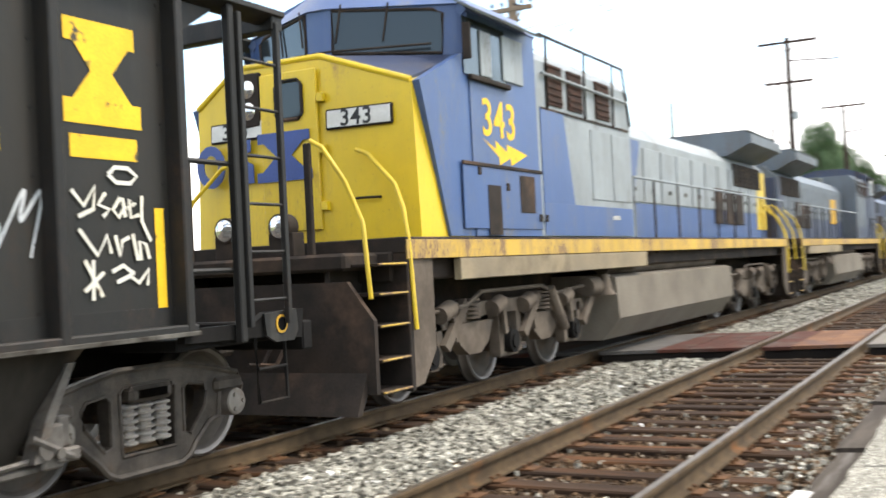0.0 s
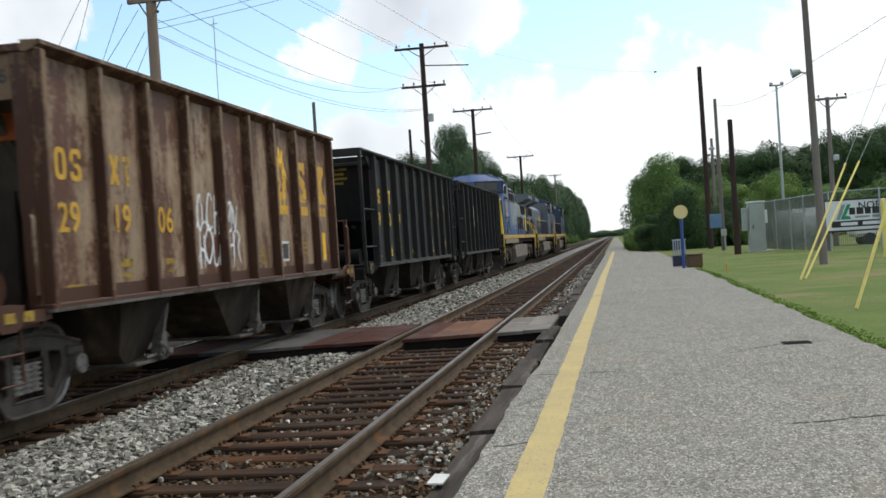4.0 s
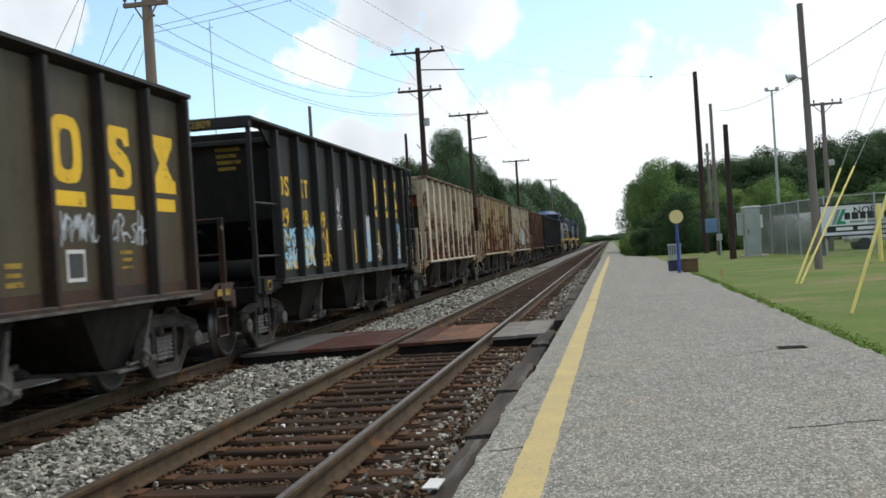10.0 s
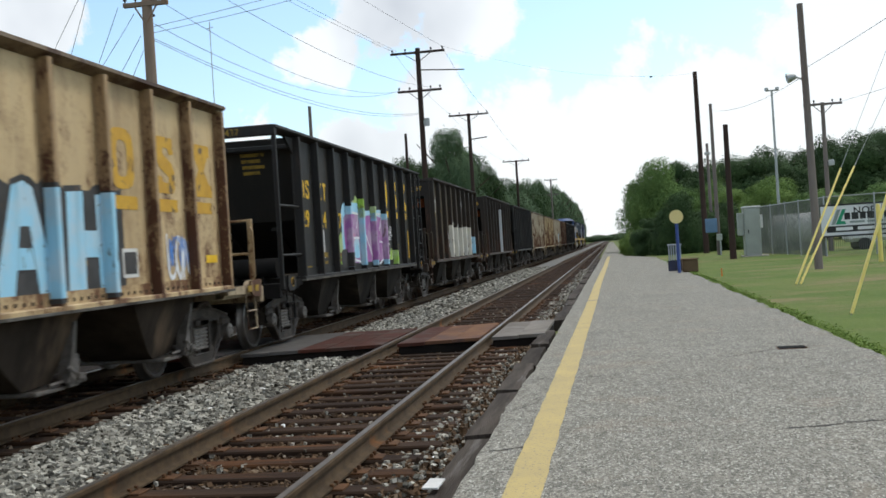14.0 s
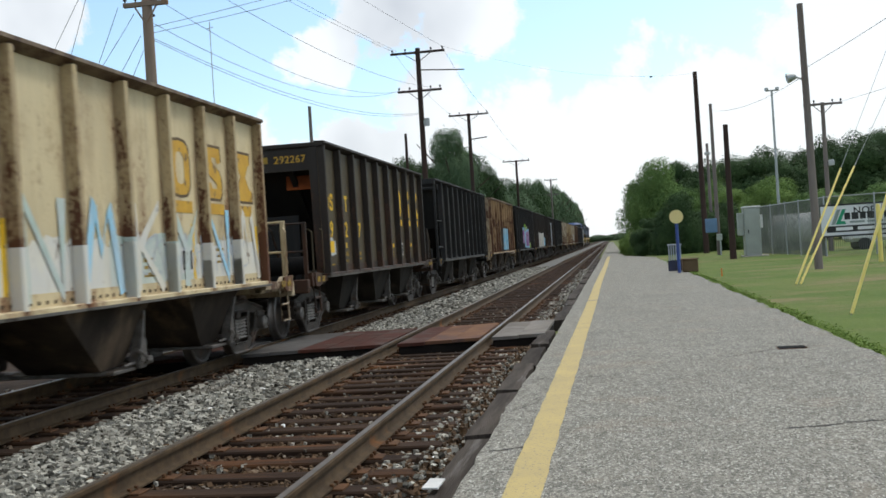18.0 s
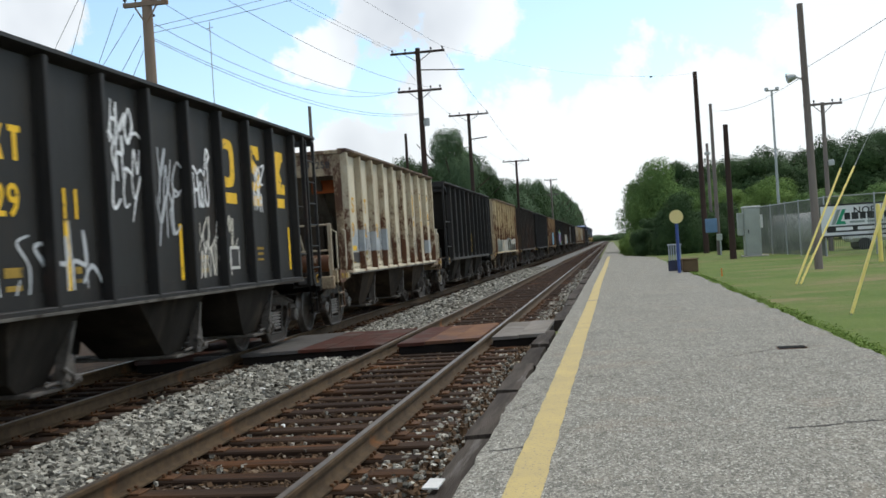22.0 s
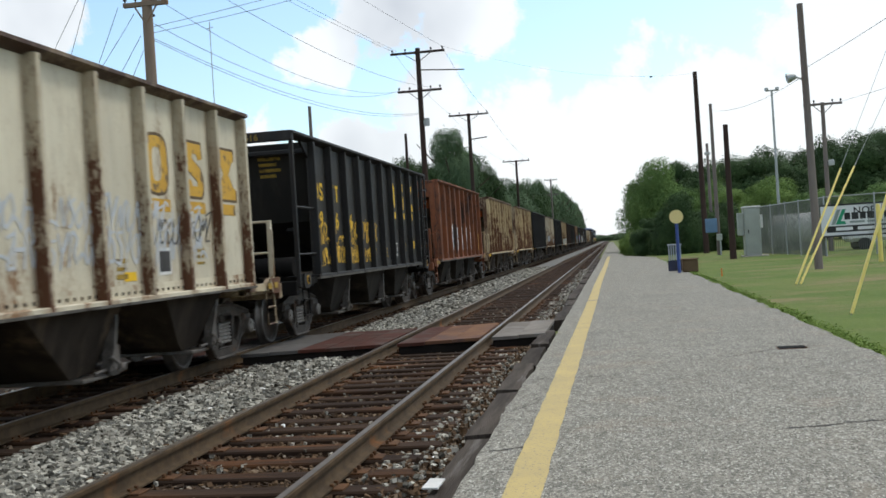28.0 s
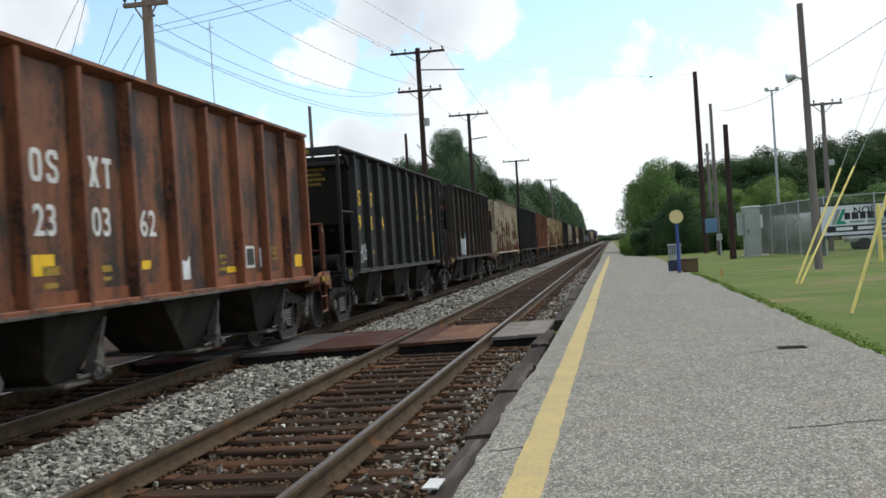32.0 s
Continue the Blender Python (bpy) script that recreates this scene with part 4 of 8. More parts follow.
part("body", G().cyl((-0.09, 0, 0), (0.09, 0, 0.0), 0.05, 8), M["wire"], t)

p = pole("lamp_pole", 6.62, 36.5, 8.7, 0.135, "grey_pole", "grey wooden pole with a floodlight beside the lawn", lean=(-0.1, 0))
part("floodlight", G().lathe([(0.04, 0.0), (0.09, 0.02), (0.17, 0.29), (0.155, 0.30), (0.001, 0.27)], (0, 0, 0), 14, "z"), M["galv"], p, "grey floodlight", pose(-0.35, 0, 6.35, 0, -100, 0))
part("bracket", G().cyl((-0.1, 0, 6.2), (-0.4, 0, 6.35), 0.03, 6), M["galv"], p)
pole("utility_pole", 6.0, 55.7, 6.8, 0.17, "dark_pole", "short dark wooden pole on the lawn")
p = pole("utility_pole", 6.4, 66.9, 9.2, 0.13, "grey_pole", "thin grey pole with a blue board and small boxes")
part("notice_board", G().box(-0.75, -0.05, -0.2, -0.15, 1.4, 2.25, 0.02), M["board_blue"], p, "faded blue board")
part("meter_box", G().box(-0.13, 0.2, -0.28, -0.12, 0.9, 1.3, 0.02), M["cabinet"], p)
part("conduit", G().cyl((0.08, -0.2, -0.05), (0.08, -0.2, 0.95), 0.05, 8), M["galv"], p)
part("lamp_head", G().box(-0.55, -0.2, -0.3, -0.1, 6.1, 6.3, 0.05), M["galv"], p)
pole("utility_pole", 6.33, 75.0, 12.4, 0.2, "dark_pole", "tall dark wooden pole behind the bushes", lean=(-0.05, 0))
pole("utility_pole", 7.6, 84.0, 8.2, 0.14, "grey_pole", "grey pole half hidden by trees")
t = thing("splice_boxes", "black splice boxes on the wires beside the pole", "splice box", pose(-12.05, 26.9, 0))
for a, b in (((0.35, 0, 8.55), (0.62, 0.3, 8.42)), ((0.25, 0, 8.3), (0.42, 0.2, 8.1))):
    part("splice_box", G().cyl(a, b, 0.035, 8), M["wire"], t)
p = thing("light_mast", "tall thin steel light mast behind the trees", "light mast", pose(13.5, 90, 0))
part("shaft", G().cyl((0, 0, -0.1), (0, 0, 12.6), 0.13, 10, 0.08), M["galv"], p)
part("lamp_bar", G().box(-0.5, 0.5, -0.06, 0.06, 12.5, 12.62, 0.01).box(-0.55, -0.3, -0.2, 0.1, 12.55, 12.8, 0.02).box(0.3, 0.55, -0.2, 0.1, 12.55, 12.8, 0.02), M["galv"], p)
p = pole("utility_pole", 11.57, 60.0, 8.0, 0.14, "grey_pole", "grey wooden pole with a crossarm behind the fence", ((7.9, 1.0, "grey_pole"),))
part("box", G().box(0.1, 0.4, -0.2, 0.1, 4.6, 4.9, 0.02), M["galv"], p)

# yellow guards on the guy wires
for base, top in (((4.5, 28.0, 0.0), (6.05, 29.5, 2.9)), ((4.62, 28.05, 0.0), (6.5, 30.0, 2.95)), ((3.72, 18.0, 0.0), (4.6, 18.6, 2.1))):
    t = thing("guy_wire_guard", "slanting yellow plastic guard on a guy wire", "guy guard", group="guy guards")
    a, b = Vector(base), Vector(top)
    g = G().cyl(a, b, 0.027, 10)
    part("sleeve", g, M["guard"], t)
    part("guy_wire", G().cyl(a - (b - a) * 0.06, b + (b - a) * 2.2, 0.007, 5), M["galv"], t)
t = thing("bollard", "yellow steel bollard on the lawn", "bollard", pose(9.24, 39.4, 0))
part("post", G().cyl((0, 0, -0.1), (0, 0, 2.0), 0.08, 12).lathe([(0.08, 2.0), (0.06, 2.06), (0.001, 2.08)], (0, 0, 0), 12, "z"), M["guard"], t)
t = thing("marker_flag", "small orange marker stake in the grass", "marker", pose(3.48, 36, 0))
part("stake", G().box(-0.02, 0.02, -0.01, 0.01, -0.05, 0.24, 0.004), M["orange"], t)

# ---- platform furniture ----
t = thing("round_sign", "pale yellow round sign on a blue post", "sign", pose(2.42, 40.8, 0))
part("post", G().cyl((0, 0.03, -0.1), (0, 0.03, 2.1), 0.06, 12), M["sign_blue"], t)
part("disc", G().lathe([(0.001, -0.02), (0.255, -0.02), (0.255, 0.0), (0.001, 0.0)], (0, -0.02, 2.09), 32, "y"), M["sign_yellow"], t)
t = thing("platform_gate", "low grey-blue slatted railing on a dark base beside the sign", "railing", pose(2.20, 43.2, 0, 0, 0, -72))
for i in range(6):
    part("slat", G().box(-0.02, 0.02, i * 0.095 - 0.022, i * 0.095 + 0.022, 0.40, 1.02, 0.008), M["gate_paint"], t)
part("rail", G().box(-0.03, 0.03, -0.05, 0.53, 1.0, 1.06, 0.01), M["gate_paint"], t)
part("base_board", G().box(-0.05, 0.05, -0.05, 0.53, 0.0, 0.42, 0.01), M["gate_shadow"], t, "base board coloured dark for shadow")
t = thing("planter_box", "low brown box beside the blue post", "planter", pose(2.86, 41.6, 0))
part("body", G().box(-0.28, 0.28, -0.5, 0.5, 0, 0.46, 0.03), M["brown_box"], t)
part("rim", G().box(-0.31, 0.31, -0.53, 0.53, 0.46, 0.5, 0.01), M["brown_box"], t)

t = thing("equipment_cabinet", "tall pale grey-green signal cabinet on a concrete slab", "cabinet", pose(7.35, 58.8, 0))
part("slab", G().box(-0.55, 0.75, -0.7, 0.7, -0.1, 0.08, 0.02), M["concrete"], t)
part("body", G().box(-0.40, 0.42, -0.45, 0.45, 0.08, 2.6, 0.02), M["cabinet"], t)
part("roof", G().box(-0.45, 0.47, -0.5, 0.5, 2.6, 2.68, 0.02), M["white_paint"], t)
d = part("door", G().box(-0.34, 0.36, -0.475, -0.452, 0.2, 2.5, 0.008), M["cabinet"], t)
part("handle", G().box(-0.24, -0.19, -0.51, -0.476, 1.25, 1.45, 0.008), M["wire"], d)
part("side_box", G().box(-0.70, -0.41, -0.3, 0.35, 1.15, 2.35, 0.02), M["cabinet"], t)
part("side_box", G().box(0.43, 0.58, -0.2, 0.2, 1.5, 2.2, 0.02), M["white_paint"], t)

# chain-link fence with a screen, and the long sign on it
fence = thing("chain_link_fence", "grey-green screened chain-link fence on steel posts", "fence")
FP = [(8.2, 63.5), (8.55, 60.0), (8.85, 57.0), (9.1, 54.5), (9.4, 52.0), (9.4, 49.8), (11.4, 49.2), (13.6, 48.6), (15.6, 48.3), (17.6, 48.0), (19.6, 47.7)]
mesh_g = G()
for i, (x, y) in enumerate(FP):
    part("post", G().cyl((x, y, -0.1), (x, y, 2.75), 0.04, 8), M["galv"], fence)
for (x0, y0), (x1, y1) in zip(FP, FP[1:]):
    part("top_rail", G().cyl((x0, y0, 2.68), (x1, y1, 2.68), 0.025, 6), M["galv"], fence)
    a, b = Vector((x0, y0, 0)), Vector((x1, y1, 0))
    ln, d = (b - a).length, (b - a).normalized()
    n = int(ln / 0.085)
    for i in range(n):
        p0 = a + d * (i * 0.085)
        mesh_g.cyl(p0 + Vector((0, 0, 0.06)), p0 + d * 0.04 + Vector((0, 0, 2.66)), 0.0098, 4)
tagged(part("screen", mesh_g, M["mesh_screen"], fence, smooth=0), "grey-green woven screen", kind="stuff")
sign = thing("banner_sign", "long white company banner with a black band on the fence", "banner", pose(9.2, 49.6, 0, 0, 0, -8.6))
part("sheet", G().box(0, 9.0, -0.03, 0.0, 0.95, 2.25, 0.01), M["banner_white"], sign)
part("frame", G().box(-0.04, 9.0, -0.05, 0.02, 2.25, 2.32, 0.01).box(-0.04, 9.0, -0.05, 0.02, 0.88, 0.95, 0.01), M["banner_black"], sign)
for i, (x0, x1, z0, z1) in enumerate(((0.98, 1.22, 1.62, 1.92), (1.28, 1.56, 1.62, 1.92), (1.62, 1.86, 1.62, 1.92), (1.92, 2.20, 1.62, 1.92), (2.26, 2.54, 1.62, 1.92), (2.60, 2.88, 1.62, 1.92), (2.94, 3.20, 1.62, 1.92))):
    part("logo_block", G().box(x0, x1, -0.04, -0.031, z0, z1), M["banner_black"], sign)
part("logo_stripe", G().add([(0.42, -0.036, 1.42), (0.58, -0.036, 1.42), (0.84, -0.036, 2.08), (0.68, -0.036, 2.08)], [(0, 1, 2, 3)]), M["banner_grey"], sign)
part("logo_stripe", G().add([(0.60, -0.038, 1.42), (1.05, -0.038, 1.42), (0.98, -0.038, 1.56), (0.82, -0.038, 1.56), (1.06, -0.038, 2.08), (0.90, -0.038, 2.08)], [(0, 1, 2, 3, 4, 5)]), M["banner_green"], sign)
for x0, x1 in ((1.2, 1.8), (1.9, 2.55), (2.65, 3.3)):
    part("text_bar", G().box(x0, x1, -0.04, -0.031, 1.46, 1.55), M["banner_grey"], sign)
band = part("band", G().box(0.22, 9.0, -0.04, -0.031, 1.08, 1.36, 0.004), M["banner_black"], sign)
for x0, x1 in ((0.6, 1.3), (1.5, 2.2), (2.4, 3.2), (3.4, 4.0)):
    part("text_bar", G().box(x0, x1, -0.048, -0.041, 1.15, 1.29), M["banner_white"], band)
me = letters("NOR", 0.42, M["banner_black"]).copy()
me.transform(pose(0, 0, 0, 0, 0, -90))
link_mesh("handwritten_letters", me, sign, "scrawled black letters", pose(1.35, -0.036, 1.86))

# white tanks and sheds behind the fence
t = thing("storage_tank", "white tank behind the fence", "tank", pose(11.0, 68, 0))
part("body", G().cyl((-1.4, 0, 1.2), (1.4, 0, 1.3), 1.0, 18), M["white_paint"], t)
part("cradle", G().box(-1.0, 1.0, -0.6, 0.6, -0.05, 0.5, 0.03), M["concrete"], t)
t = thing("parked_van", "white vehicle parked behind the fence", "van", pose(14.5, 60, 0))
part("body", G().box(-2.2, 2.2, -0.95, 0.95, 0.45, 2.1, 0.18), M["white_paint"], t)
part("window", G().box(-1.9, 0.3, -0.965, -0.955, 1.4, 1.9, 0.004), M["banner_black"], t)
for x in (-1.4, 1.4):
    part("wheel", G().cyl((x, -0.98, 0.32), (x, 0.98, 0.32), 0.34, 16), M["banner_black"], t)


# ---- hopper cars: each stands at the railhead, its middle at the origin, the camera's side at +x ----
PAINT = {
    "black": coach_paint("black_car_paint", (0.0125, 0.0125, 0.0118), (0.023, 0.020, 0.016), (0.022, 0.015, 0.011), 0.2, 0.7, dust=(0.085, 0.08, 0.072), dusty=0.32, runs=0.35, tone=0.5),
    "olive": coach_paint("faded_black_car_paint", (0.070, 0.055, 0.028), (0.030, 0.021, 0.012), (0.064, 0.032, 0.014), 0.22, 0.62, dust=(0.115, 0.089, 0.048), dusty=0.45, creep=0.03, runs=0.7, tone=0.42),
    "cream": coach_paint("cream_car_paint", (0.62, 0.515, 0.31), (0.34, 0.25, 0.14), (0.17, 0.08, 0.034), 0.24, 0.55, creep=0.022, runs=0.85, tone=0.28),
    "white": coach_paint("grey_white_car_paint", (0.60, 0.55, 0.42), (0.36, 0.30, 0.21), (0.19, 0.10, 0.045), 0.16, 0.55, creep=0.022, runs=0.75, tone=0.3),
    "tan": coach_paint("tan_car_paint", (0.56, 0.42, 0.23), (0.27, 0.18, 0.09), (0.12, 0.055, 0.024), 0.40, 0.7, creep=0.03, runs=0.8, tone=0.4),
    "brown": coach_paint("brown_stained_car_paint", (0.33, 0.24, 0.155), (0.13, 0.07, 0.04), (0.085, 0.034, 0.017), 0.75, 0.85, runs=0.8, tone=0.5),
    "rust": coach_paint("oxide_red_car_paint", (0.215, 0.076, 0.030), (0.045, 0.027, 0.019), (0.030, 0.020, 0.015), 0.66, 0.9, dust=(0.24, 0.11, 0.05), dusty=0.6, tone=0.6),
}
RIB = {
    "black": coach_paint("black_rib", (0.011, 0.0105, 0.010), (0.019, 0.016, 0.013), (0.03, 0.019, 0.014), 0.25, 0.5),
    "olive": coach_paint("faded_black_rib", (0.022, 0.016, 0.011), (0.012, 0.010, 0.008), (0.050, 0.023, 0.012), 0.45, 0.5, creep=0.05),
    "cream": coach_paint("cream_rib", (0.48, 0.375, 0.21), (0.20, 0.125, 0.06), (0.085, 0.032, 0.013), 0.36, 0.85, creep=0.05, flank=0.055),
    "white": coach_paint("grey_white_rib", (0.50, 0.44, 0.32), (0.24, 0.165, 0.095), (0.085, 0.034, 0.014), 0.27, 0.8, creep=0.06, flank=0.055),
    "tan": coach_paint("tan_rib", (0.34, 0.225, 0.115), (0.13, 0.075, 0.036), (0.07, 0.028, 0.013), 0.44, 0.85, creep=0.05, flank=0.06),
    "brown": coach_paint("brown_stained_rib", (0.20, 0.125, 0.07), (0.085, 0.043, 0.024), (0.055, 0.022, 0.011), 0.6, 0.9, creep=0.04, flank=0.08),
    "rust": coach_paint("oxide_red_rib", (0.22, 0.075, 0.030), (0.06, 0.026, 0.017), (0.035, 0.02, 0.015), 0.5, 0.6),
}
CHORD = coach_paint("rusted_top_chord", (0.20, 0.145, 0.09), (0.09, 0.055, 0.032), (0.05, 0.022, 0.012), 0.75, 0.8)
M["old_ink"] = surf("faded_brown_ink", (0.16, 0.115, 0.065), (0.10, 0.07, 0.045), 4.0, 0.7, 0.0, 50, 0.05)
WORN = {"black": RIB["black"], "olive": RIB["olive"], "rust": RIB["rust"], "brown": RIB["brown"]}
for key in ("cream", "white", "tan"):
    WORN[key] = coach_paint("rusted_" + key + "_end", (0.40, 0.325, 0.21), (0.15, 0.10, 0.06), (0.08, 0.038, 0.02), 0.62, 0.9)
PLACE = {"black": "black", "olive": "faded dark olive-black", "cream": "dirty cream", "white": "grimy greyish-white", "tan": "stained tan", "brown": "rust-streaked brown", "rust": "rusty oxide-red"}
RIBS = [-5.27 + 1.13 * i for i in range(10)]
Y0, Y1 = RIBS[0], RIBS[-1]
MID = [(RIBS[i] + RIBS[i + 1]) / 2 for i in range(9)]
SIDE, TOP, SILL = 1.475, 3.56, 1.06
SPRAY = {}


def spray(key, col):
    """Sprayed paint that has faded in clouds, flaked and rusted through."""
    k = Nodes("spray_" + key, 0.62)
    pale = tuple(0.55 * v + 0.24 for v in col) if key not in ("dark", "gold") else tuple(v * 1.6 for v in col)
    c = k.mix(k.step(k.noise(2.6, own=True, detail=4.0), 0.42, 0.62), col, pale)
    c = k.mix(k.math("MULTIPLY", k.step(k.noise(5.0, (1, 1, 0.12), own=True, w=3.0), 0.5, 0.75), 0.5), c, tuple(v * 0.5 for v in col))
    c = k.mix(k.step(k.noise(4.0, (1, 1, 0.5), 7.0, 0.7, own=True, w=6.0), 0.60, 0.66), c, (0.10, 0.06, 0.035))
    return k.done(c)


for key, col in (("white", (0.70, 0.71, 0.72)), ("silver", (0.42, 0.44, 0.46)), ("sky", (0.30, 0.56, 0.72)), ("blue", (0.08, 0.20, 0.52)), ("red", (0.42, 0.07, 0.05)), ("purple", (0.30, 0.11, 0.32)),
                 ("green", (0.30, 0.48, 0.06)), ("pink", (0.50, 0.18, 0.28)), ("dark", (0.035, 0.033, 0.032)), ("mint", (0.42, 0.50, 0.45)), ("grey", (0.28, 0.31, 0.33)), ("cream", (0.62, 0.59, 0.50)), ("gold", (0.60, 0.36, 0.04))):
    SPRAY[key] = spray(key, col)
SPRAY["chalk"] = surf("spray_chalk", (0.62, 0.59, 0.51), (0.46, 0.43, 0.36), 1.6, 0.7, 0.0, 50, 0.05, stain=(0.24, 0.17, 0.11), stain_at=(0.62, 0.72), stain_scale=3.0)
SPRAY["rusty"] = surf("spray_rusty", (0.34, 0.085, 0.02), (0.20, 0.055, 0.018), 3.0, 0.7, 0.0, 50, 0.05)
SPOKES = []


STROKES = (
    ((0.1, 0.9), (0.15, 0.1), (0.5, 0.0), (0.85, 0.25)), ((0.9, 0.85), (0.4, 1.0), (0.1, 0.5), (0.35, 0.05), (0.9, 0.2)), ((0.0, 0.0), (0.4, 1.0), (0.55, 0.5), (0.9, 0.95), (1.0, 0.0)),
    ((0.1, 0.0), (0.2, 1.0), (0.8, 0.8), (0.55, 0.5), (0.9, 0.0)), ((0.0, 0.85), (0.95, 0.95), (0.2, 0.1), (1.0, 0.05)), ((0.85, 0.9), (0.2, 0.8), (0.75, 0.45), (0.6, 0.05), (0.05, 0.1)),
    ((0.5, 1.0), (0.05, 0.5), (0.5, 0.0), (0.95, 0.5), (0.55, 1.0)), ((0.0, 1.0), (0.45, 0.35), (0.9, 1.0), (0.45, 0.35), (0.3, -0.2)), ((0.0, 0.0), (0.25, 0.9), (0.6, 0.1), (0.85, 1.0)),
    ((0.2, 1.1), (0.25, -0.1), (0.25, 0.5), (0.9, 0.55), (0.85, 1.0), (0.9, -0.1)), ((0.0, 0.2), (0.5, 0.35), (1.1, 0.1)))


def smooth_line(pts, per=6):
    """Points along a rounded line through the given ones."""
    ends = [2 * pts[0] - pts[1]] + pts + [2 * pts[-1] - pts[-2]]
    out = []
    for a, b, c, d in zip(ends, ends[1:], ends[2:], ends[3:]):
        for i in range(per):
            u = i / per
            out.append(0.5 * (2 * b + (c - a) * u + (2 * a - 5 * b + 4 * c - d) * u * u + (3 * b - a - 3 * c + d) * u ** 3))
    return out + [pts[-1]]


def squiggle(rnd, y0, y1, z0, z1, strokes, wide):
    """Rows of quick spray strokes on the side sheet, like writing that cannot be read."""
    g = G()
    high = z1 - z0
    rows = max(1, round(high / 0.42))
    step = high / rows
    for row in range(rows):
        h = step * rnd.uniform(0.85, 1.2)
        y, slant, rise = y0 + rnd.uniform(0, 0.12), rnd.uniform(-0.1, 0.35), rnd.uniform(-0.10, 0.14)
        last = y1 - rnd.uniform(0, 0.25) * (y1 - y0 > 1.0)
        while y < last - 0.12:
            w = h * rnd.uniform(0.38, 0.72)
            shape = STROKES[rnd.randrange(len(STROKES))]
            big = rnd.uniform(0.8, 1.15)
            base = z0 + step * row + rise * (y - y0) / max(y1 - y0, 0.4) * h + rnd.uniform(-0.05, 0.05) * h
            pts = [Vector((y + a * w + slant * b * h + rnd.uniform(-0.05, 0.05) * w, base + b * h * big + rnd.uniform(-0.05, 0.05) * h)) for a, b in shape]
            y += w * rnd.uniform(0.65, 1.05)
            pts = smooth_line(pts)
            line = min(max(wide * 1.15, 0.024), 0.075) * rnd.uniform(0.65, 1.1)
            o = len(g.v)
            for i, c in enumerate(pts):
                d = pts[min(i + 1, len(pts) - 1)] - pts[max(i - 1, 0)]
                d = Vector((-d.y, d.x)).normalized() if d.length > 1e-5 else Vector((0, 1))
                d = d * line / 2 * (0.55 + 0.45 * math.sin(math.pi * (i + 1) / (len(pts) + 1))) * rnd.uniform(0.85, 1.1)
                for s in (-1, 1):
                    e = c + s * d
                    g.v.append((SIDE + 0.017, min(max(e.x, Y0 + 0.08), Y1 - 0.08), min(max(e.y, SILL + 0.14), TOP - 0.1)))
            g.f += [(o + 2 * i, o + 2 * i + 1, o + 2 * i + 3, o + 2 * i + 2) for i in range(len(pts) - 1)]
    return g


def block_piece(rnd, y0, y1, z0, z1, what, x):
    """Big angular sprayed shapes: a wedge with a gap, or two bars and a bridge."""
    g = G()
    def poly(pts):
        o = len(g.v)
        g.v += [(x, y0 + (y1 - y0) * a, z0 + (z1 - z0) * b) for a, b in pts]
        g.f.append(tuple(range(o, o + len(pts))))
    if what == "wedge":
        poly([(0.0, 0.0), (0.34, 0.95), (0.52, 1.0), (0.44, 0.62), (0.3, 0.0)])
        poly([(0.52, 1.0), (0.66, 0.95), (1.0, 0.0), (0.7, 0.0), (0.58, 0.62), (0.44, 0.62)])
        poly([(0.36, 0.26), (0.64, 0.26), (0.60, 0.44), (0.40, 0.44)])
    elif what == "bars":
        poly([(0.0, 0.02), (0.04, 0.98), (0.36, 1.0), (0.34, 0.0)])
        poly([(0.62, 0.0), (0.60, 0.97), (0.96, 1.0), (1.0, 0.03)])
        poly([(0.35, 0.36), (0.61, 0.36), (0.61, 0.62), (0.355, 0.62)])
    else:
        poly([(0.0, 0.0), (0.05, 1.0), (0.95, 0.96), (0.9, 0.72), (0.4, 0.7), (0.38, 0.3), (0.95, 0.26), (1.0, 0.0)])
    return g


def bubble(rnd, y0, y1, z0, z1, x):
    n, g = 14, G()
    cy, cz = (y0 + y1) / 2, (z0 + z1) / 2
    vs = []
    for i in range(n):
        a = 2 * math.pi * i / n
        c, s = math.cos(a), math.sin(a)
        r = rnd.uniform(0.93, 1.04)
        vs.append((x, cy + r * (y1 - y0) / 2 * math.copysign(abs(c) ** 0.45, c), cz + r * (z1 - z0) / 2 * math.copysign(abs(s) ** 0.45, s)))
    return g.add(vs, [tuple(range(n))])


def splash(rnd, y0, y1, z0, z1, x):
    """A sprayed patch with a torn upper edge, over panels and ribs."""
    g = G()
    n = max(3, int((y1 - y0) / 0.12))
    for i in range(n + 1):
        y = y0 + (y1 - y0) * i / n
        g.v += [(x, y, z0 + rnd.uniform(-0.02, 0.02)), (x, y, z1 + rnd.uniform(-0.10, 0.06))]
    g.f = [(2 * i, 2 * i + 1, 2 * i + 3, 2 * i + 2) for i in range(n)]
    return g


def rib_spray(y, z0, z1, lay=0):
    """Sprayed paint on the face and the flank of a rib."""
    o = 0.002 + 0.0015 * lay
    line = [(SIDE + 0.018, y - 0.056 - o), (SIDE + 0.126, y - 0.043 - o), (SIDE + 0.135 + o, y - 0.031), (SIDE + 0.135 + o, y + 0.031), (SIDE + 0.126, y + 0.043 + o)]
    g = G()
    for x, p in line:
        g.v += [(x, p, z0), (x, p, z1)]
    g.f = [(2 * i, 2 * i + 2, 2 * i + 3, 2 * i + 1) for i in range(len(line) - 1)]
    return g


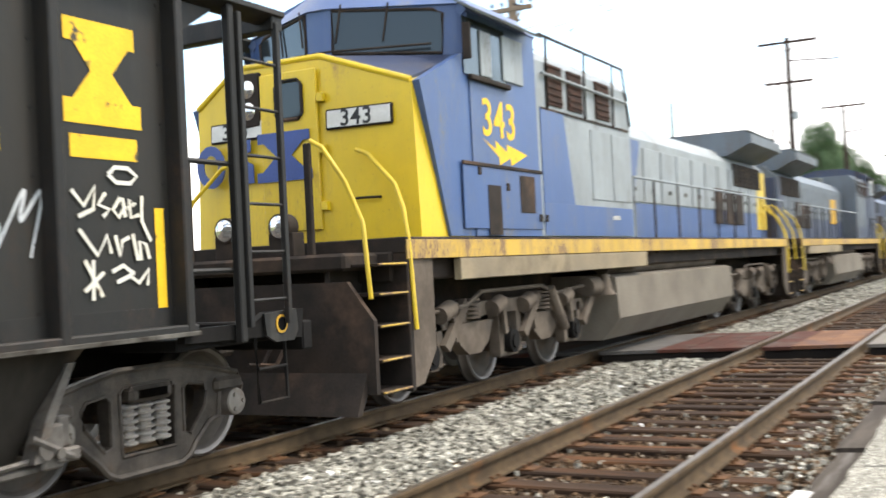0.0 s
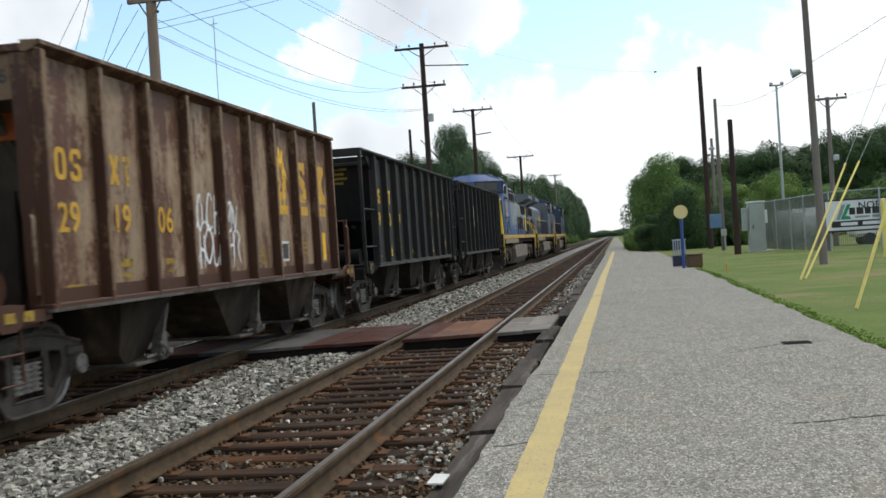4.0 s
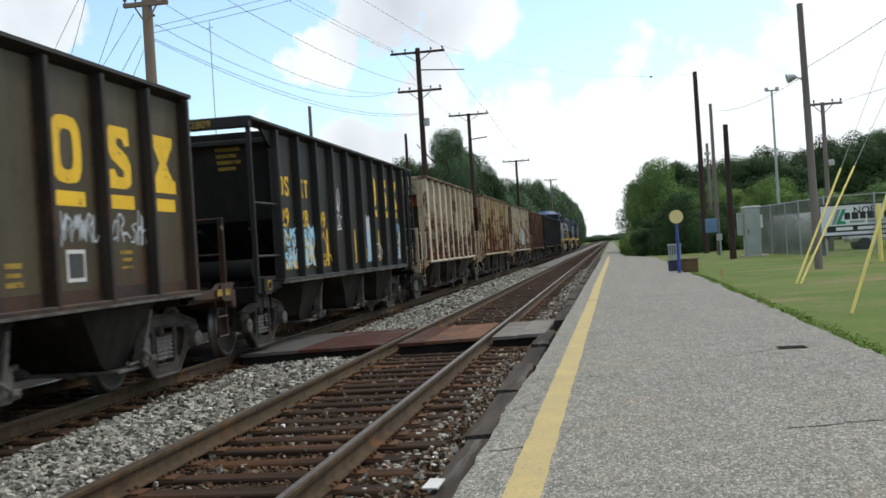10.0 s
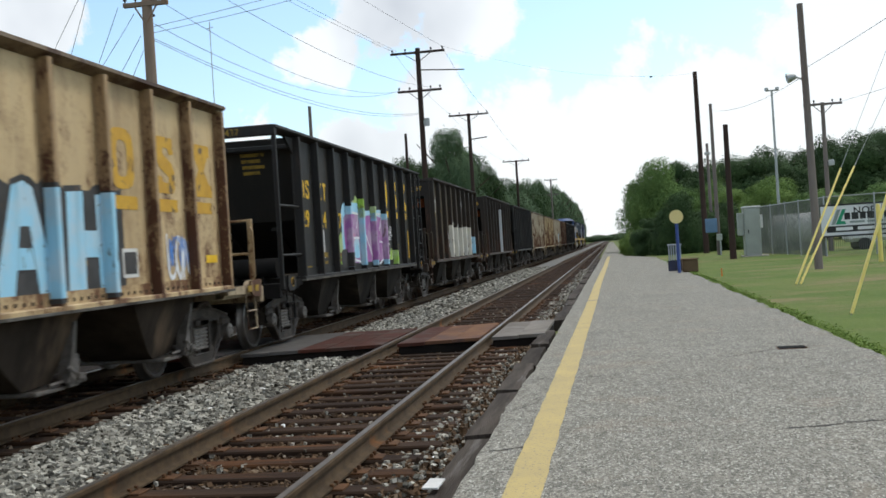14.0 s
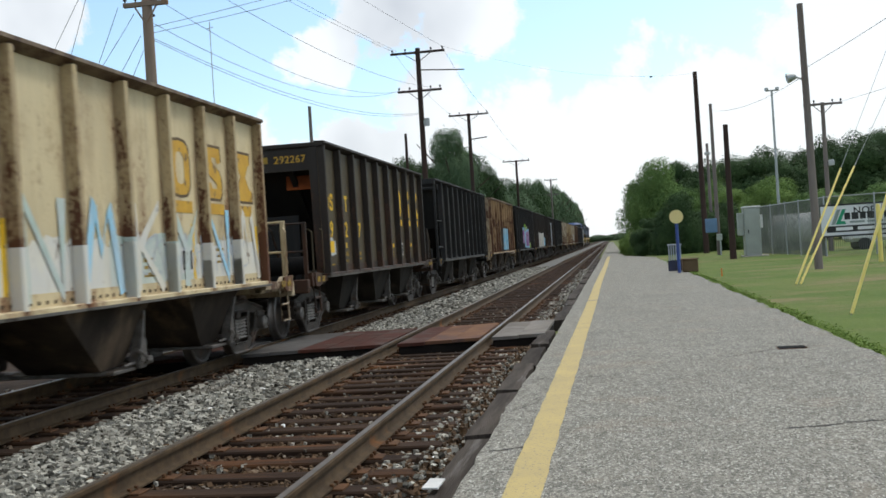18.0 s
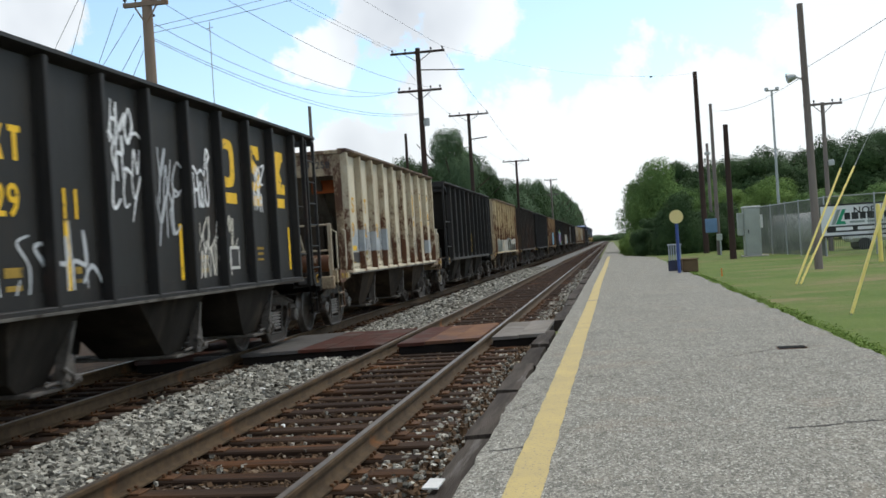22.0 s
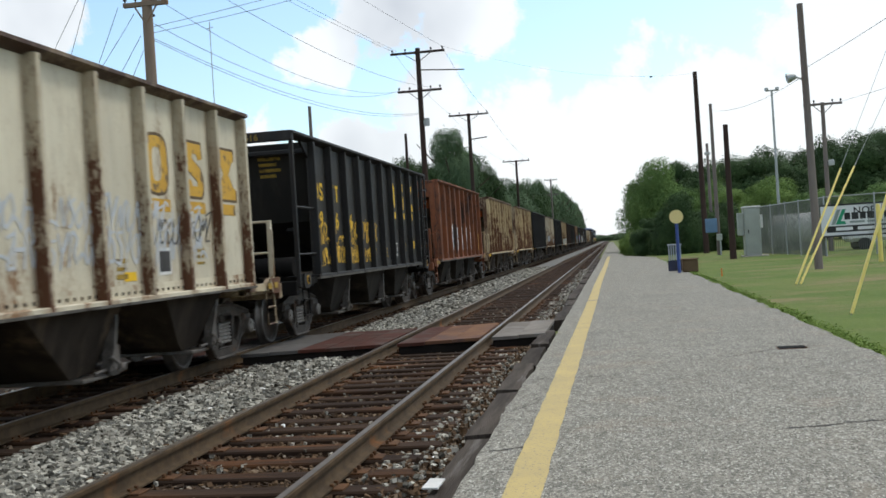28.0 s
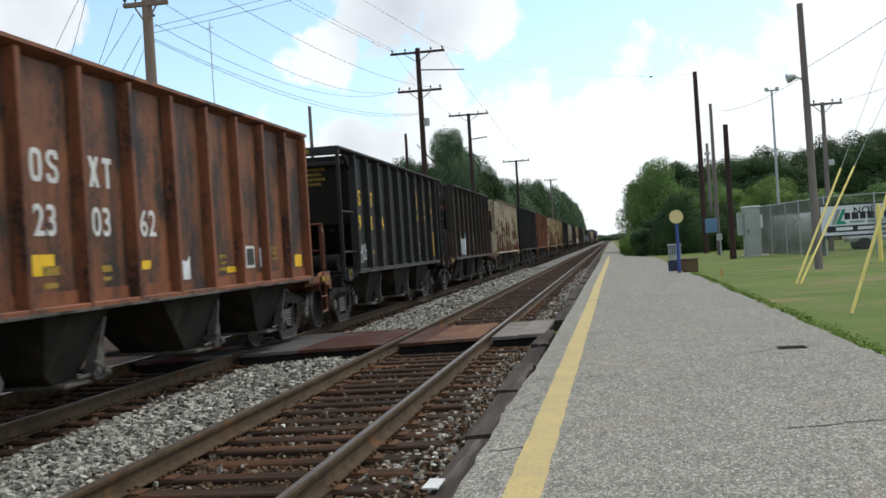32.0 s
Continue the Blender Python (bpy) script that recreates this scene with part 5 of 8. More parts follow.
def ring(y, z, w, h, t):
    g = G()
    vs, n = [], 16
    for j in range(n):
        a = 2 * math.pi * j / n
        c, s = math.copysign(abs(math.cos(a)) ** 0.6, math.cos(a)), math.copysign(abs(math.sin(a)) ** 0.6, math.sin(a))
        vs += [(SIDE + 0.015, y + c * w / 2, z + s * h / 2), (SIDE + 0.015, y + c * (w / 2 - t), z + s * (h / 2 - t * 0.8))]
    return g.add(vs, [(2 * j, 2 * ((j + 1) % n), 2 * ((j + 1) % n) + 1, 2 * j + 1) for j in range(n)])


def flat(pts):
    return G().add([(SIDE + 0.015, y, z) for y, z in pts], [tuple(range(len(pts)))])


def rect(y0, y1, z0, z1, x=None):
    x = SIDE + 0.015 if x is None else x
    return G().add([(x, y0, z0), (x, y1, z0), (x, y1, z1), (x, y0, z1)], [(0, 1, 2, 3)])


def rib_shape(y, z0=SILL + 0.02, z1=TOP - 0.08, s=1):
    g = G()
    g.prism([(s * SIDE, y - 0.055), (s * (SIDE + 0.125), y - 0.042), (s * (SIDE + 0.135), y - 0.03), (s * (SIDE + 0.135), y + 0.03), (s * (SIDE + 0.125), y + 0.042), (s * SIDE, y + 0.055)], "z", z0, z1)
    for z in np.arange(z0 + 0.2, z1, 0.42):
        g.cyl((s * (SIDE + 0.01), y - 0.1, z), (s * (SIDE + 0.018), y - 0.1, z), 0.014, 6)
    return g


def rivet_row_shape(s):
    """A row of rusty squares for the rivets along the foot of the side sheets."""
    g = G()
    for y in np.arange(Y0 + 0.16, Y1 - 0.1, 0.15):
        g.box(s * (SIDE + 0.012), s * (SIDE + 0.024), y, y + 0.05, SILL + 0.095, SILL + 0.13)
    return g


def wheelset_shape():
    g = G()
    for s in (-1, 1):
        g.lathe([(r, s * h) for r, h in ((0.10, 0.66), (0.16, 0.70), (0.34, 0.715), (0.40, 0.68), (0.485, 0.68), (0.485, 0.705), (0.460, 0.725), (0.455, 0.80), (0.43, 0.815), (0.40, 0.80), (0.37, 0.765), (0.20, 0.775), (0.13, 0.81), (0.09, 0.815), (0.085, 1.02))], (0, 0, 0), 28)
    g.cyl((-1.02, 0, 0), (1.02, 0, 0), 0.08, 12)
    c = cap_shape()
    return g.add(c.v, c.f)


def wheel_mesh():
    """Grimy wheels whose treads and rims are worn bright."""
    fresh = ("wheelset", M["wheel"].name) not in STORE
    me = kept(("wheelset",), wheelset_shape, M["wheel"], 50)
    if fresh:
        me.materials.append(M["steel"])
        me.materials.append(M["bearing_face"])
        for f in me.polygons:
            if abs(f.center.x) > 1.16:
                f.material_index = 2
            if math.hypot(f.center.y, f.center.z) > 0.405 and abs(f.center.x) < 0.9:
                f.material_index = 1
    return me


def cap_shape():
    g = G()
    for s in (-1, 1):
        g.lathe([(0.112, s * 1.0), (0.112, s * 1.155), (0.106, s * 1.165), (0.102, s * 1.18), (0.098, s * 1.182), (0.05, s * 1.184), (0.001, s * 1.184)], (0, 0, 0), 18)
        for i in range(3):
            a = 2.1 * i
            g.cyl((s * 1.18, 0.065 * math.cos(a), 0.065 * math.sin(a)), (s * 1.20, 0.065 * math.cos(a), 0.065 * math.sin(a)), 0.02, 6)
    return g


def pierced(outer, holes, a0, a1):
    """A plate in the plane of y and z with holes through it, from x = a0 to a1."""
    loops = [outer] + holes
    pts = [p for lp in loops for p in lp]
    n = len(pts)
    tris = geometry.tessellate_polygon([[Vector((p[0], p[1], 0)) for p in lp] for lp in loops])
    g = G()
    faces = [tuple(t) for t in tris] + [tuple(i + n for i in t) for t in tris]
    o = 0
    for lp in loops:
        m = len(lp)
        faces += [(o + i, o + (i + 1) % m, n + o + (i + 1) % m, n + o + i) for i in range(m)]
        o += m
    return g.add([(a0, y, z) for y, z in pts] + [(a1, y, z) for y, z in pts], faces)


def sideframe_shape(s):
    half = [(1.03, 0.42), (1.06, 0.57), (1.01, 0.68), (0.62, 0.765), (0.30, 0.82)]
    low = [(0.985, 0.41), (0.97, 0.56), (0.79, 0.56), (0.77, 0.36), (0.66, 0.33), (0.50, 0.20), (0.42, 0.11), (0.32, 0.07)]
    outer = [(y, z) for y, z in half[::-1]] + low + [(-y, z) for y, z in low[::-1]] + [(-y, z) for y, z in half]
    holes = [[(-0.27, 0.21), (0.27, 0.21), (0.28, 0.66), (0.24, 0.70), (-0.24, 0.70), (-0.28, 0.66)]]
    for d in (-1, 1):
        holes.append([(d * y, z) for y, z in ((0.37, 0.62), (0.42, 0.66), (0.60, 0.635), (0.64, 0.58), (0.62, 0.46), (0.44, 0.27), (0.37, 0.30))])
    g = pierced(outer, holes, s * 0.96, s * 1.08)
    # cast flanges stand proud round the frame and its windows
    g.tube([(s * 1.08, y, z) for y, z in outer + outer[:1]], 0.026, 6)
    for hole in holes:
        g.tube([(s * 1.08, y, z) for y, z in hole + hole[:1]], 0.016, 5)
    for d in (-1, 1):
        g.box(s * 1.02, s * 1.12, d * 0.89 - 0.17, d * 0.89 + 0.17, 0.54, 0.66, 0.03)
    return g


def spring_shape(s):
    g = G()
    for y in (-0.17, 0.0, 0.17):
        prof = []
        for i in range(6):
            z = 0.27 + 0.052 * i
            prof += [(0.052, z), (0.080, z + 0.013), (0.080, z + 0.026), (0.052, z + 0.039)]
        g.lathe(prof, (s * 1.03, y, 0), 10, "z")
    return g


def bolster_shape():
    g = G().box(-1.14, 1.14, -0.22, 0.22, 0.58, 0.70, 0.03)
    g.box(-0.9, 0.9, -0.18, 0.18, 0.42, 0.62, 0.03)
    for s in (-1, 1):
        g.box(s * 1.08, s * 1.14, -0.16, 0.16, 0.60, 0.68, 0.01)
    return g


def add_truck(car, y):
    tr = part("truck", kept(("bolster",), bolster_shape, M["truck"]), None, car, "grimy four-wheel cast-steel truck", pose(0, y, 0))
    for s in (-1, 1):
        link_mesh("sideframe", kept((s, "sideframe"), lambda: sideframe_shape(s), M["truck"]), tr)
        link_mesh("spring_nest", kept((s, "spring_nest"), lambda: spring_shape(s), M["spring"]), tr)
    for d in (-0.89, 0.89):
        ws = link_mesh("wheelset", wheel_mesh(), tr, "", pose(0, d, 0.457))
        SPOKES.append((ws, d))
    return tr


def chute_shape(y):
    """A pair of discharge chutes whose sides lean in towards their gates."""
    g = G()
    top = {-2.75: (-3.58, -2.17), 0.65: (-0.95, 1.15), 3.3: (2.25, 4.16)}[y]
    low = y + 0.36 if y > 3 else y + 0.10
    edge = [(top[0], SILL + 0.02, 1.40), (top[1], SILL + 0.02, 1.40), (top[1] - 0.16, 0.92, 1.36), (low + 0.16, 0.62, 1.26), (low + 0.05, 0.36, 1.16), (low - 0.42, 0.33, 1.14), (low - 0.62, 0.44, 1.18)]
    n = len(edge)
    for s in (-1, 1):
        g.add([(s * x, p, z) for p, z, x in edge] + [(s * 0.26, p, z) for p, z, x in edge], [tuple(range(n)), tuple(range(2 * n - 1, n - 1, -1))] + [(i, (i + 1) % n, n + (i + 1) % n, n + i) for i in range(n)])
    return g


def chute_flange_shape(y):
    """The worn welded lip down the leading edge of a chute."""
    top = {-2.75: -2.17, 0.65: 1.15, 3.3: 4.16}[y] - 0.16
    low = y + 0.36 if y > 3 else y + 0.10
    return G().prism([(top - 0.03, 0.95), (top + 0.035, 0.95), (low + 0.20, 0.62), (low + 0.095, 0.36), (low + 0.02, 0.36), (low + 0.13, 0.63)], "x", 1.255, 1.375)


def gate_shape(y):
    g = G()
    y += 0.26 if y > 3 else 0.0
    g.box(-1.3, 1.3, y - 0.34, y + 0.22, 0.285, 0.33, 0.01)
    g.cyl((0.5, y + 0.30, 0.40), (1.42, y + 0.30, 0.40), 0.035, 8)
    g.cyl((1.3, y + 0.28, 0.42), (1.36, y + 0.28, 0.42), 0.09, 10)
    g.box(1.28, 1.36, y + 0.2, y + 0.38, 0.30, 0.58, 0.015)
    g.cyl((1.38, y + 0.1, 0.52), (1.38, y + 0.42, 0.36), 0.025, 6)
    g.box(1.26, 1.38, y + 0.30, y + 0.50, 0.33, 0.42, 0.015)
    g.cyl((1.36, y + 0.22, 0.44), (1.39, y + 0.22, 0.44), 0.07, 9)
    g.box(1.25, 1.33, y + 0.36, y + 0.46, 0.42, 0.62, 0.012)
    g.cyl((1.30, y - 0.1, 0.36), (1.33, y + 0.5, 0.40), 0.02, 6)
    return g


def coupler_shape(d):
    g = G().box(-0.17, 0.17, d * 5.9, d * 6.55, 0.70, 1.0, 0.03)
    g.box(-0.09, 0.09, d * 6.5, d * 6.80, 0.78, 0.94, 0.02)
    g.box(-0.15, 0.11, d * 6.66, d * 6.88, 0.72, 1.0, 0.04)
    g.tube([(0.25, d * 6.45, 0.8), (0.27, d * 6.6, 0.5), (0.2, d * 6.75, 0.36), (0.06, d * 6.89, 0.42)], 0.025, 6)
    return g


def bay_floor(d, deep):
    """The sloping end sheet of the hopper."""
    a, b = (4.94 if d > 0 else -5.2, 3.50) if not deep else (4.84 if d > 0 else -5.1, 3.22), (d * 3.0, SILL + 0.1)
    g = G()
    m = (d * 4.7, 2.1) if not deep else ((a[0] + b[0]) / 2, (a[1] + b[1]) / 2)
    g.prism([a, (a[0] - d * 0.03, a[1]), (m[0] - d * 0.03, m[1]), (b[0] - d * 0.03, b[1]), b, m], "x", -SIDE + 0.004, SIDE - 0.004)
    return g


def stiffener(d, deep, x):
    a, b = (4.94 if d > 0 else -5.2, 3.50) if not deep else (4.84 if d > 0 else -5.1, 3.22), (d * 3.0, SILL + 0.1)
    if not deep:
        a = (d * 4.7, 2.1)
    return G().prism([(a[0], a[1] - 0.1), (a[0] + d * 0.09, a[1] - 0.16), (b[0] + d * 0.09, b[1] + 0.05), b], "x", x - 0.05, x + 0.05)


BRIGHT = ("292066", "291837", "291777", "291856")


def hopper(kind, paint, number, extras=()):
    label = f"{PLACE[paint]} open-top hopper car with ribbed steel sides"
    car = thing("hopper_car", label, "freight car", group="hopper cars of the train")
    P, R = PAINT[paint], RIB[paint]
    for s in (-1, 1):
        sheet = link_mesh("side_sheet", kept((kind, s, "side_sheet"), lambda: G().box(s * (SIDE - 0.02), s * (SIDE + 0.01), Y0 - 0.06, Y1 + 0.06, SILL + 0.05, TOP - 0.04, 0.004), P), car)
        for i, y in enumerate(RIBS):
            link_mesh("rib", kept((s, i, "rib"), lambda: rib_shape(y, s=s), R), sheet)
        e = 6.14 if kind == "cage" else Y1 + 0.09
        e0 = -6.6 if kind == "cage" else Y0 - 0.09
        link_mesh("top_chord", kept((kind, s, "top_chord"), lambda: G().prism([(s * (SIDE - 0.04), TOP - 0.10), (s * (SIDE + 0.02), TOP - 0.10), (s * (SIDE + 0.15), TOP - 0.04), (s * (SIDE + 0.15), TOP), (s * (SIDE - 0.04), TOP + 0.01)], "y", e0, e), CHORD if paint in ("cream", "white", "tan") else R), car)
        link_mesh("side_sill", kept((kind, s, "side_sill"), lambda: G().box(s * (SIDE - 0.06), s * (SIDE + 0.13), Y0 - 0.08, Y1 + 0.08, SILL, SILL + 0.07, 0.012).box(s * SIDE, s * (SIDE + 0.02), Y0, Y1, SILL + 0.05, SILL + 0.2), P if paint in ("cream", "white", "tan") else R), car)
        if paint in ("cream", "white", "tan"):
            link_mesh("drain_slots", kept((kind, s, "drain_slots"), lambda: rivet_row_shape(s), M["chute_brown"]), car)
        link_mesh("sill_flange", kept((kind, s, "sill_flange"), lambda: G().box(s * (SIDE + 0.02), s * (SIDE + 0.142), Y0 - 0.085, Y1 + 0.085, SILL - 0.012, SILL + 0.02, 0.004), M["sill_dust_glint"]), car)
    for d in (-1, 1):
        inner = PAINT["black"] if paint in ("black", "olive") else M["slope"]
        slope = link_mesh("slope_sheet", kept((kind, d, "slope_sheet"), lambda: bay_floor(d, kind == "open"), inner), car)
        for x in (-0.9, 0.0, 0.9):
            link_mesh("stiffener", kept((kind, d, x, "stiffener"), lambda: stiffener(d, kind == "open", x), inner), slope)
        ye = Y1 if d > 0 else Y0
        if kind == "open":
            def end_plate():
                g = G().box(-SIDE + 0.01, SIDE - 0.01, ye - 0.02, ye + 0.02, TOP - 0.52, TOP - 0.06, 0.005)
                g.box(-SIDE - 0.1, SIDE + 0.1, ye - 0.07, ye + 0.07, TOP - 0.09, TOP - 0.012, 0.01)
                return g
            link_mesh("end_plate", kept((kind, d, "end_plate"), end_plate, WORN[paint]), car)
            for s in (-1, 1):
                link_mesh("corner_post", kept((kind, d, s, "corner_post"), lambda: G().prism([(s * (SIDE - 0.17), TOP - 0.1), (s * SIDE, TOP - 0.1), (s * SIDE, 0.95), (s * (SIDE - 0.12), 0.95)], "y", ye + d * 0.0, ye + d * 0.07), WORN[paint]), car)

            dark = M["under"] if paint == "black" else P if paint in ("cream", "white", "tan") else R
            for sx in (-1, 1):
                x = sx * 1.42
                link_mesh("rail_post", kept((kind, d, sx, "rail_post"), lambda: G().box(x - 0.035, x + 0.035, d * 6.28 - 0.03, d * 6.28 + 0.03, 1.0, 2.06, 0.008), dark), car)
                link_mesh("grab_iron", kept((kind, d, sx, "grab_iron"), lambda: G().tube([(x + sx * 0.04, d * 6.12, 1.16), (x + sx * 0.09, d * 6.12, 1.2), (x + sx * 0.09, d * 6.12, 1.88), (x + sx * 0.03, d * 6.2, 1.94)], 0.016, 6), P), car)
                link_mesh("grab_iron", kept((kind, d, sx, 2, "grab_iron"), lambda: G().tube([(x + sx * 0.04, ye + d * 0.12, 1.2), (x + sx * 0.1, ye + d * 0.2, 1.22), (x + sx * 0.1, ye + d * 0.2, 1.92), (x + sx * 0.04, ye + d * 0.12, 1.95)], 0.016, 6), P), car)
            for z in (1.55, 2.04):
                link_mesh("end_rail", kept((kind, d, z, "end_rail"), lambda: G().tube([(-1.46, d * 6.28, z), (1.46, d * 6.28, z)], 0.022, 6), dark), car)
            link_mesh("diagonal_rail", kept((kind, d, "diagonal_rail"), lambda: G().tube([(0.7, ye, 1.1), (0.7, d * 5.9, 1.95), (0.7, d * 6.28, 2.04)], 0.02, 6), dark), car)
            link_mesh("bulkhead", kept((kind, d, "bulkhead"), lambda: G().prism([(d * 4.62, 1.02), (d * 4.62, 2.25), (d * 4.58, 2.25), (d * 4.3, 1.02)], "x", -0.75, 0.85), PAINT["black"] if paint in ("black", "olive") else M["chute_brown"]), car)
            if d < 0:
                link_mesh("placard", kept((kind, "placard"), lambda: G().box(0.72, 1.22, -4.86, -4.83, 2.72, 3.0, 0.004), SPRAY["rusty"]), car, "orange-brown placard")
                link_mesh("end_lettering", kept((kind, "end_lettering"), lambda: G().box(0.02, 0.52, ye - 0.028, ye - 0.021, TOP - 0.35, TOP - 0.23), M["faint_mark"] if paint in ("black", "olive") else M["old_ink"]), car)
                key = ("end_number", number, ye)
                if key not in STORE:
                    STORE[key] = letters(number, 0.19, M["gold_mark"] if paint in ("black", "olive") else SPRAY["dark"]).copy()
                    STORE[key].transform(pose(0, 0, 0, 0, 0, -90))
                link_mesh("end_number", STORE[key], car, "", pose(0.64, ye - 0.026, TOP - 0.36))
        else:
            def cage():
                g = G()
                post = 5.49 if d > 0 else -6.55
                for s in (-1, 1):
                    half = 0.036 if d > 0 else 0.03
                    g.box(s * 1.53, s * 1.60, post - half, post + half, 0.95, TOP - 0.05, 0.01)
                    for z in (1.5, 2.3):
                        g.tube([(s * 1.53, post, z), (s * 1.53, ye, z)], 0.022, 6)
                    g.prism([(ye, TOP - 0.1), (ye + d * 0.5, TOP - 0.1), (ye, TOP - 0.4)], "x", s * 1.46, s * 1.5)
                bar = 6.07 if d > 0 else post
                g.box(-1.6, 1.6, bar - 0.07, bar + 0.07, TOP - 0.16, TOP + 0.005, 0.01)
                g.box(-SIDE, SIDE, ye + d * 0.02, ye - d * 0.1, 3.30, 3.38, 0.01)
                return g
            link_mesh("end_frame", kept((kind, d, "end_frame"), cage, R), car)
            if d < 0:
                key = ("beam_number", number)
                if key not in STORE:
                    STORE[key] = letters(number, 0.15, M["faint_mark"]).copy()
                    STORE[key].transform(pose(0, 0, 0, 0, 0, -90))
                link_mesh("end_number", STORE[key], car, "", pose(0.55, -6.626, TOP - 0.135))
                link_mesh("end_lettering", kept((kind, "end_lettering"), lambda: G().box(0.02, 0.44, -6.63, -6.622, TOP - 0.13, TOP - 0.03), M["faint_mark"]), car)
                for row, wide in ((0, 0.42), (1, 0.34), (2, 0.40), (3, 0.30)):
                    yy, zz = -5.2 + 0.5 * (0.28 + 0.1 * row) / 1.4, 3.5 - 0.28 - 0.1 * row
                    link_mesh("end_stencil", kept((kind, row, "end_stencil"), lambda: G().add([(0.5, yy - 0.012, zz), (0.5 + wide, yy - 0.012, zz), (0.5 + wide, yy - 0.03, zz + 0.055), (0.5, yy - 0.03, zz + 0.055)], [(0, 1, 2, 3)]), M["faint_mark"]), car)
        if kind == "cage" and d > 0:
            def stiles():
                g = G()
                for y in (5.56, 6.04):
                    g.box(1.575, 1.625, y - 0.025, y + 0.025, 1.06, TOP - 0.10, 0.006)
                return g
            lad = link_mesh("ladder", kept((kind, "ladder"), stiles, R), car)
            for z in np.arange(1.26, 3.4, 0.37):
                link_mesh("rung", kept((kind, round(z, 2), "rung"), lambda: G().cyl((1.60, 5.55, z), (1.60, 6.06, z), 0.014, 6), R), lad)

        def deck():
            g = G().box(-1.45, 1.45, ye, d * 6.42, 0.93, 1.02, 0.01)
            g.box(-1.5, 1.5, d * 6.36, d * 6.5, 0.82, 1.06, 0.015)
            g.prism([(ye, 0.99), (d * 5.75, 0.97), (d * 6.30, 0.93), (d * 6.34, 1.16), (d * 5.85, 1.16), (d * 5.70, 1.09), (ye, 1.09)], "x", 1.46, 1.53)
            g.tube([(1.48, d * 6.12, 0.98), (1.5, d * 6.12, 0.46), (1.5, d * 5.75, 0.46), (1.48, d * 5.75, 0.98)], 0.018, 6)
            g.tube([(1.5, d * 5.75, 0.72), (1.5, d * 6.12, 0.72)], 0.016, 6)
            return g
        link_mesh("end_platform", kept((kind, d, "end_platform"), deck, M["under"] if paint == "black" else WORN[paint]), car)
        for sx in (-1, 1):
            pad = link_mesh("jacking_pad", kept((kind, d, sx, "jacking_pad"), lambda: G().prism([(d * 5.78, 1.15), (d * 5.80, 0.98), (d * 5.92, 0.92), (d * 6.16, 0.92), (d * 6.22, 1.0), (d * 6.20, 1.17)], "x", sx * 1.535, sx * 1.56), R), car)
            if kind == "cage":
                link_mesh("yellow_ring", kept((kind, d, sx, "ring"), lambda: G().lathe([(0.074, sx * 1.561), (0.074, sx * 1.570), (0.05, sx * 1.570), (0.05, sx * 1.561)], (0, d * 5.99, 1.06), 14), M["gold_mark"]), pad)
                # a black disc painted as the dark inside the ring
                link_mesh("hole", kept((kind, d, sx, "hole"), lambda: G().cyl((sx * 1.56, d * 5.99, 1.06), (sx * 1.574, d * 5.99, 1.06), 0.055, 14), M["void"]), pad)
            else:
                for yr in (5.72, 6.02):
                    link_mesh("reflector", kept((d, sx, yr, "reflector"), lambda: G().box(sx * 1.561, sx * 1.568, d * yr - 0.085, d * yr + 0.085, 1.0, 1.09), M["yellow_mark"] if number in BRIGHT else M["faint_mark"]), pad)
        link_mesh("coupler", kept((d, "coupler"), lambda: coupler_shape(d), M["truck"]), car)
        add_truck(car, d * 4.98)
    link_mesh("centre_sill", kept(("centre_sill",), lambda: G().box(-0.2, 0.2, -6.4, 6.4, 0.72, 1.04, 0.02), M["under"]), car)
    for y in (-2.75, 0.65, 3.3):
        ch = link_mesh("discharge_chute", kept((y, "discharge_chute"), lambda: chute_shape(y), M["chute" if paint in ("black", "olive", "rust") else "chute_brown"]), car)
        link_mesh("chute_flange", kept((y, "chute_flange"), lambda: chute_flange_shape(y), M["bearing"]), ch)
        link_mesh("chute_gate", kept((y, "chute_gate"), lambda: gate_shape(y), M["bearing"]), ch)

    def brake():
        g = G().cyl((0.35, -5.7, 1.30), (1.25, -5.7, 1.30), 0.17, 14)
        g.cyl((0.1, -5.45, 1.3), (0.1, -5.9, 1.3), 0.12, 10)
        g.box(-0.9, -0.3, -5.9, -5.5, 1.05, 1.5, 0.03)
        g.box(0.5, 0.56, -5.8, -5.6, 1.0, 1.3)
        g.box(0.95, 1.01, -5.8, -5.6, 1.0, 1.3)
        return g
    link_mesh("brake_gear", kept(("brake_gear",), brake, R if paint in ("white", "cream", "tan", "brown") else M["under"]), car)

    # markings
    ink = M["yellow_mark"] if paint in ("black", "olive") else M["white_mark"] if paint == "rust" else M["gold_mark"]
    rnd = random.Random(number + kind)
    sheet = car
    dz, dy = (0.17, -0.05) if kind == "cage" else (0.0, 0.0)
    up = pose(0, dy, dz)
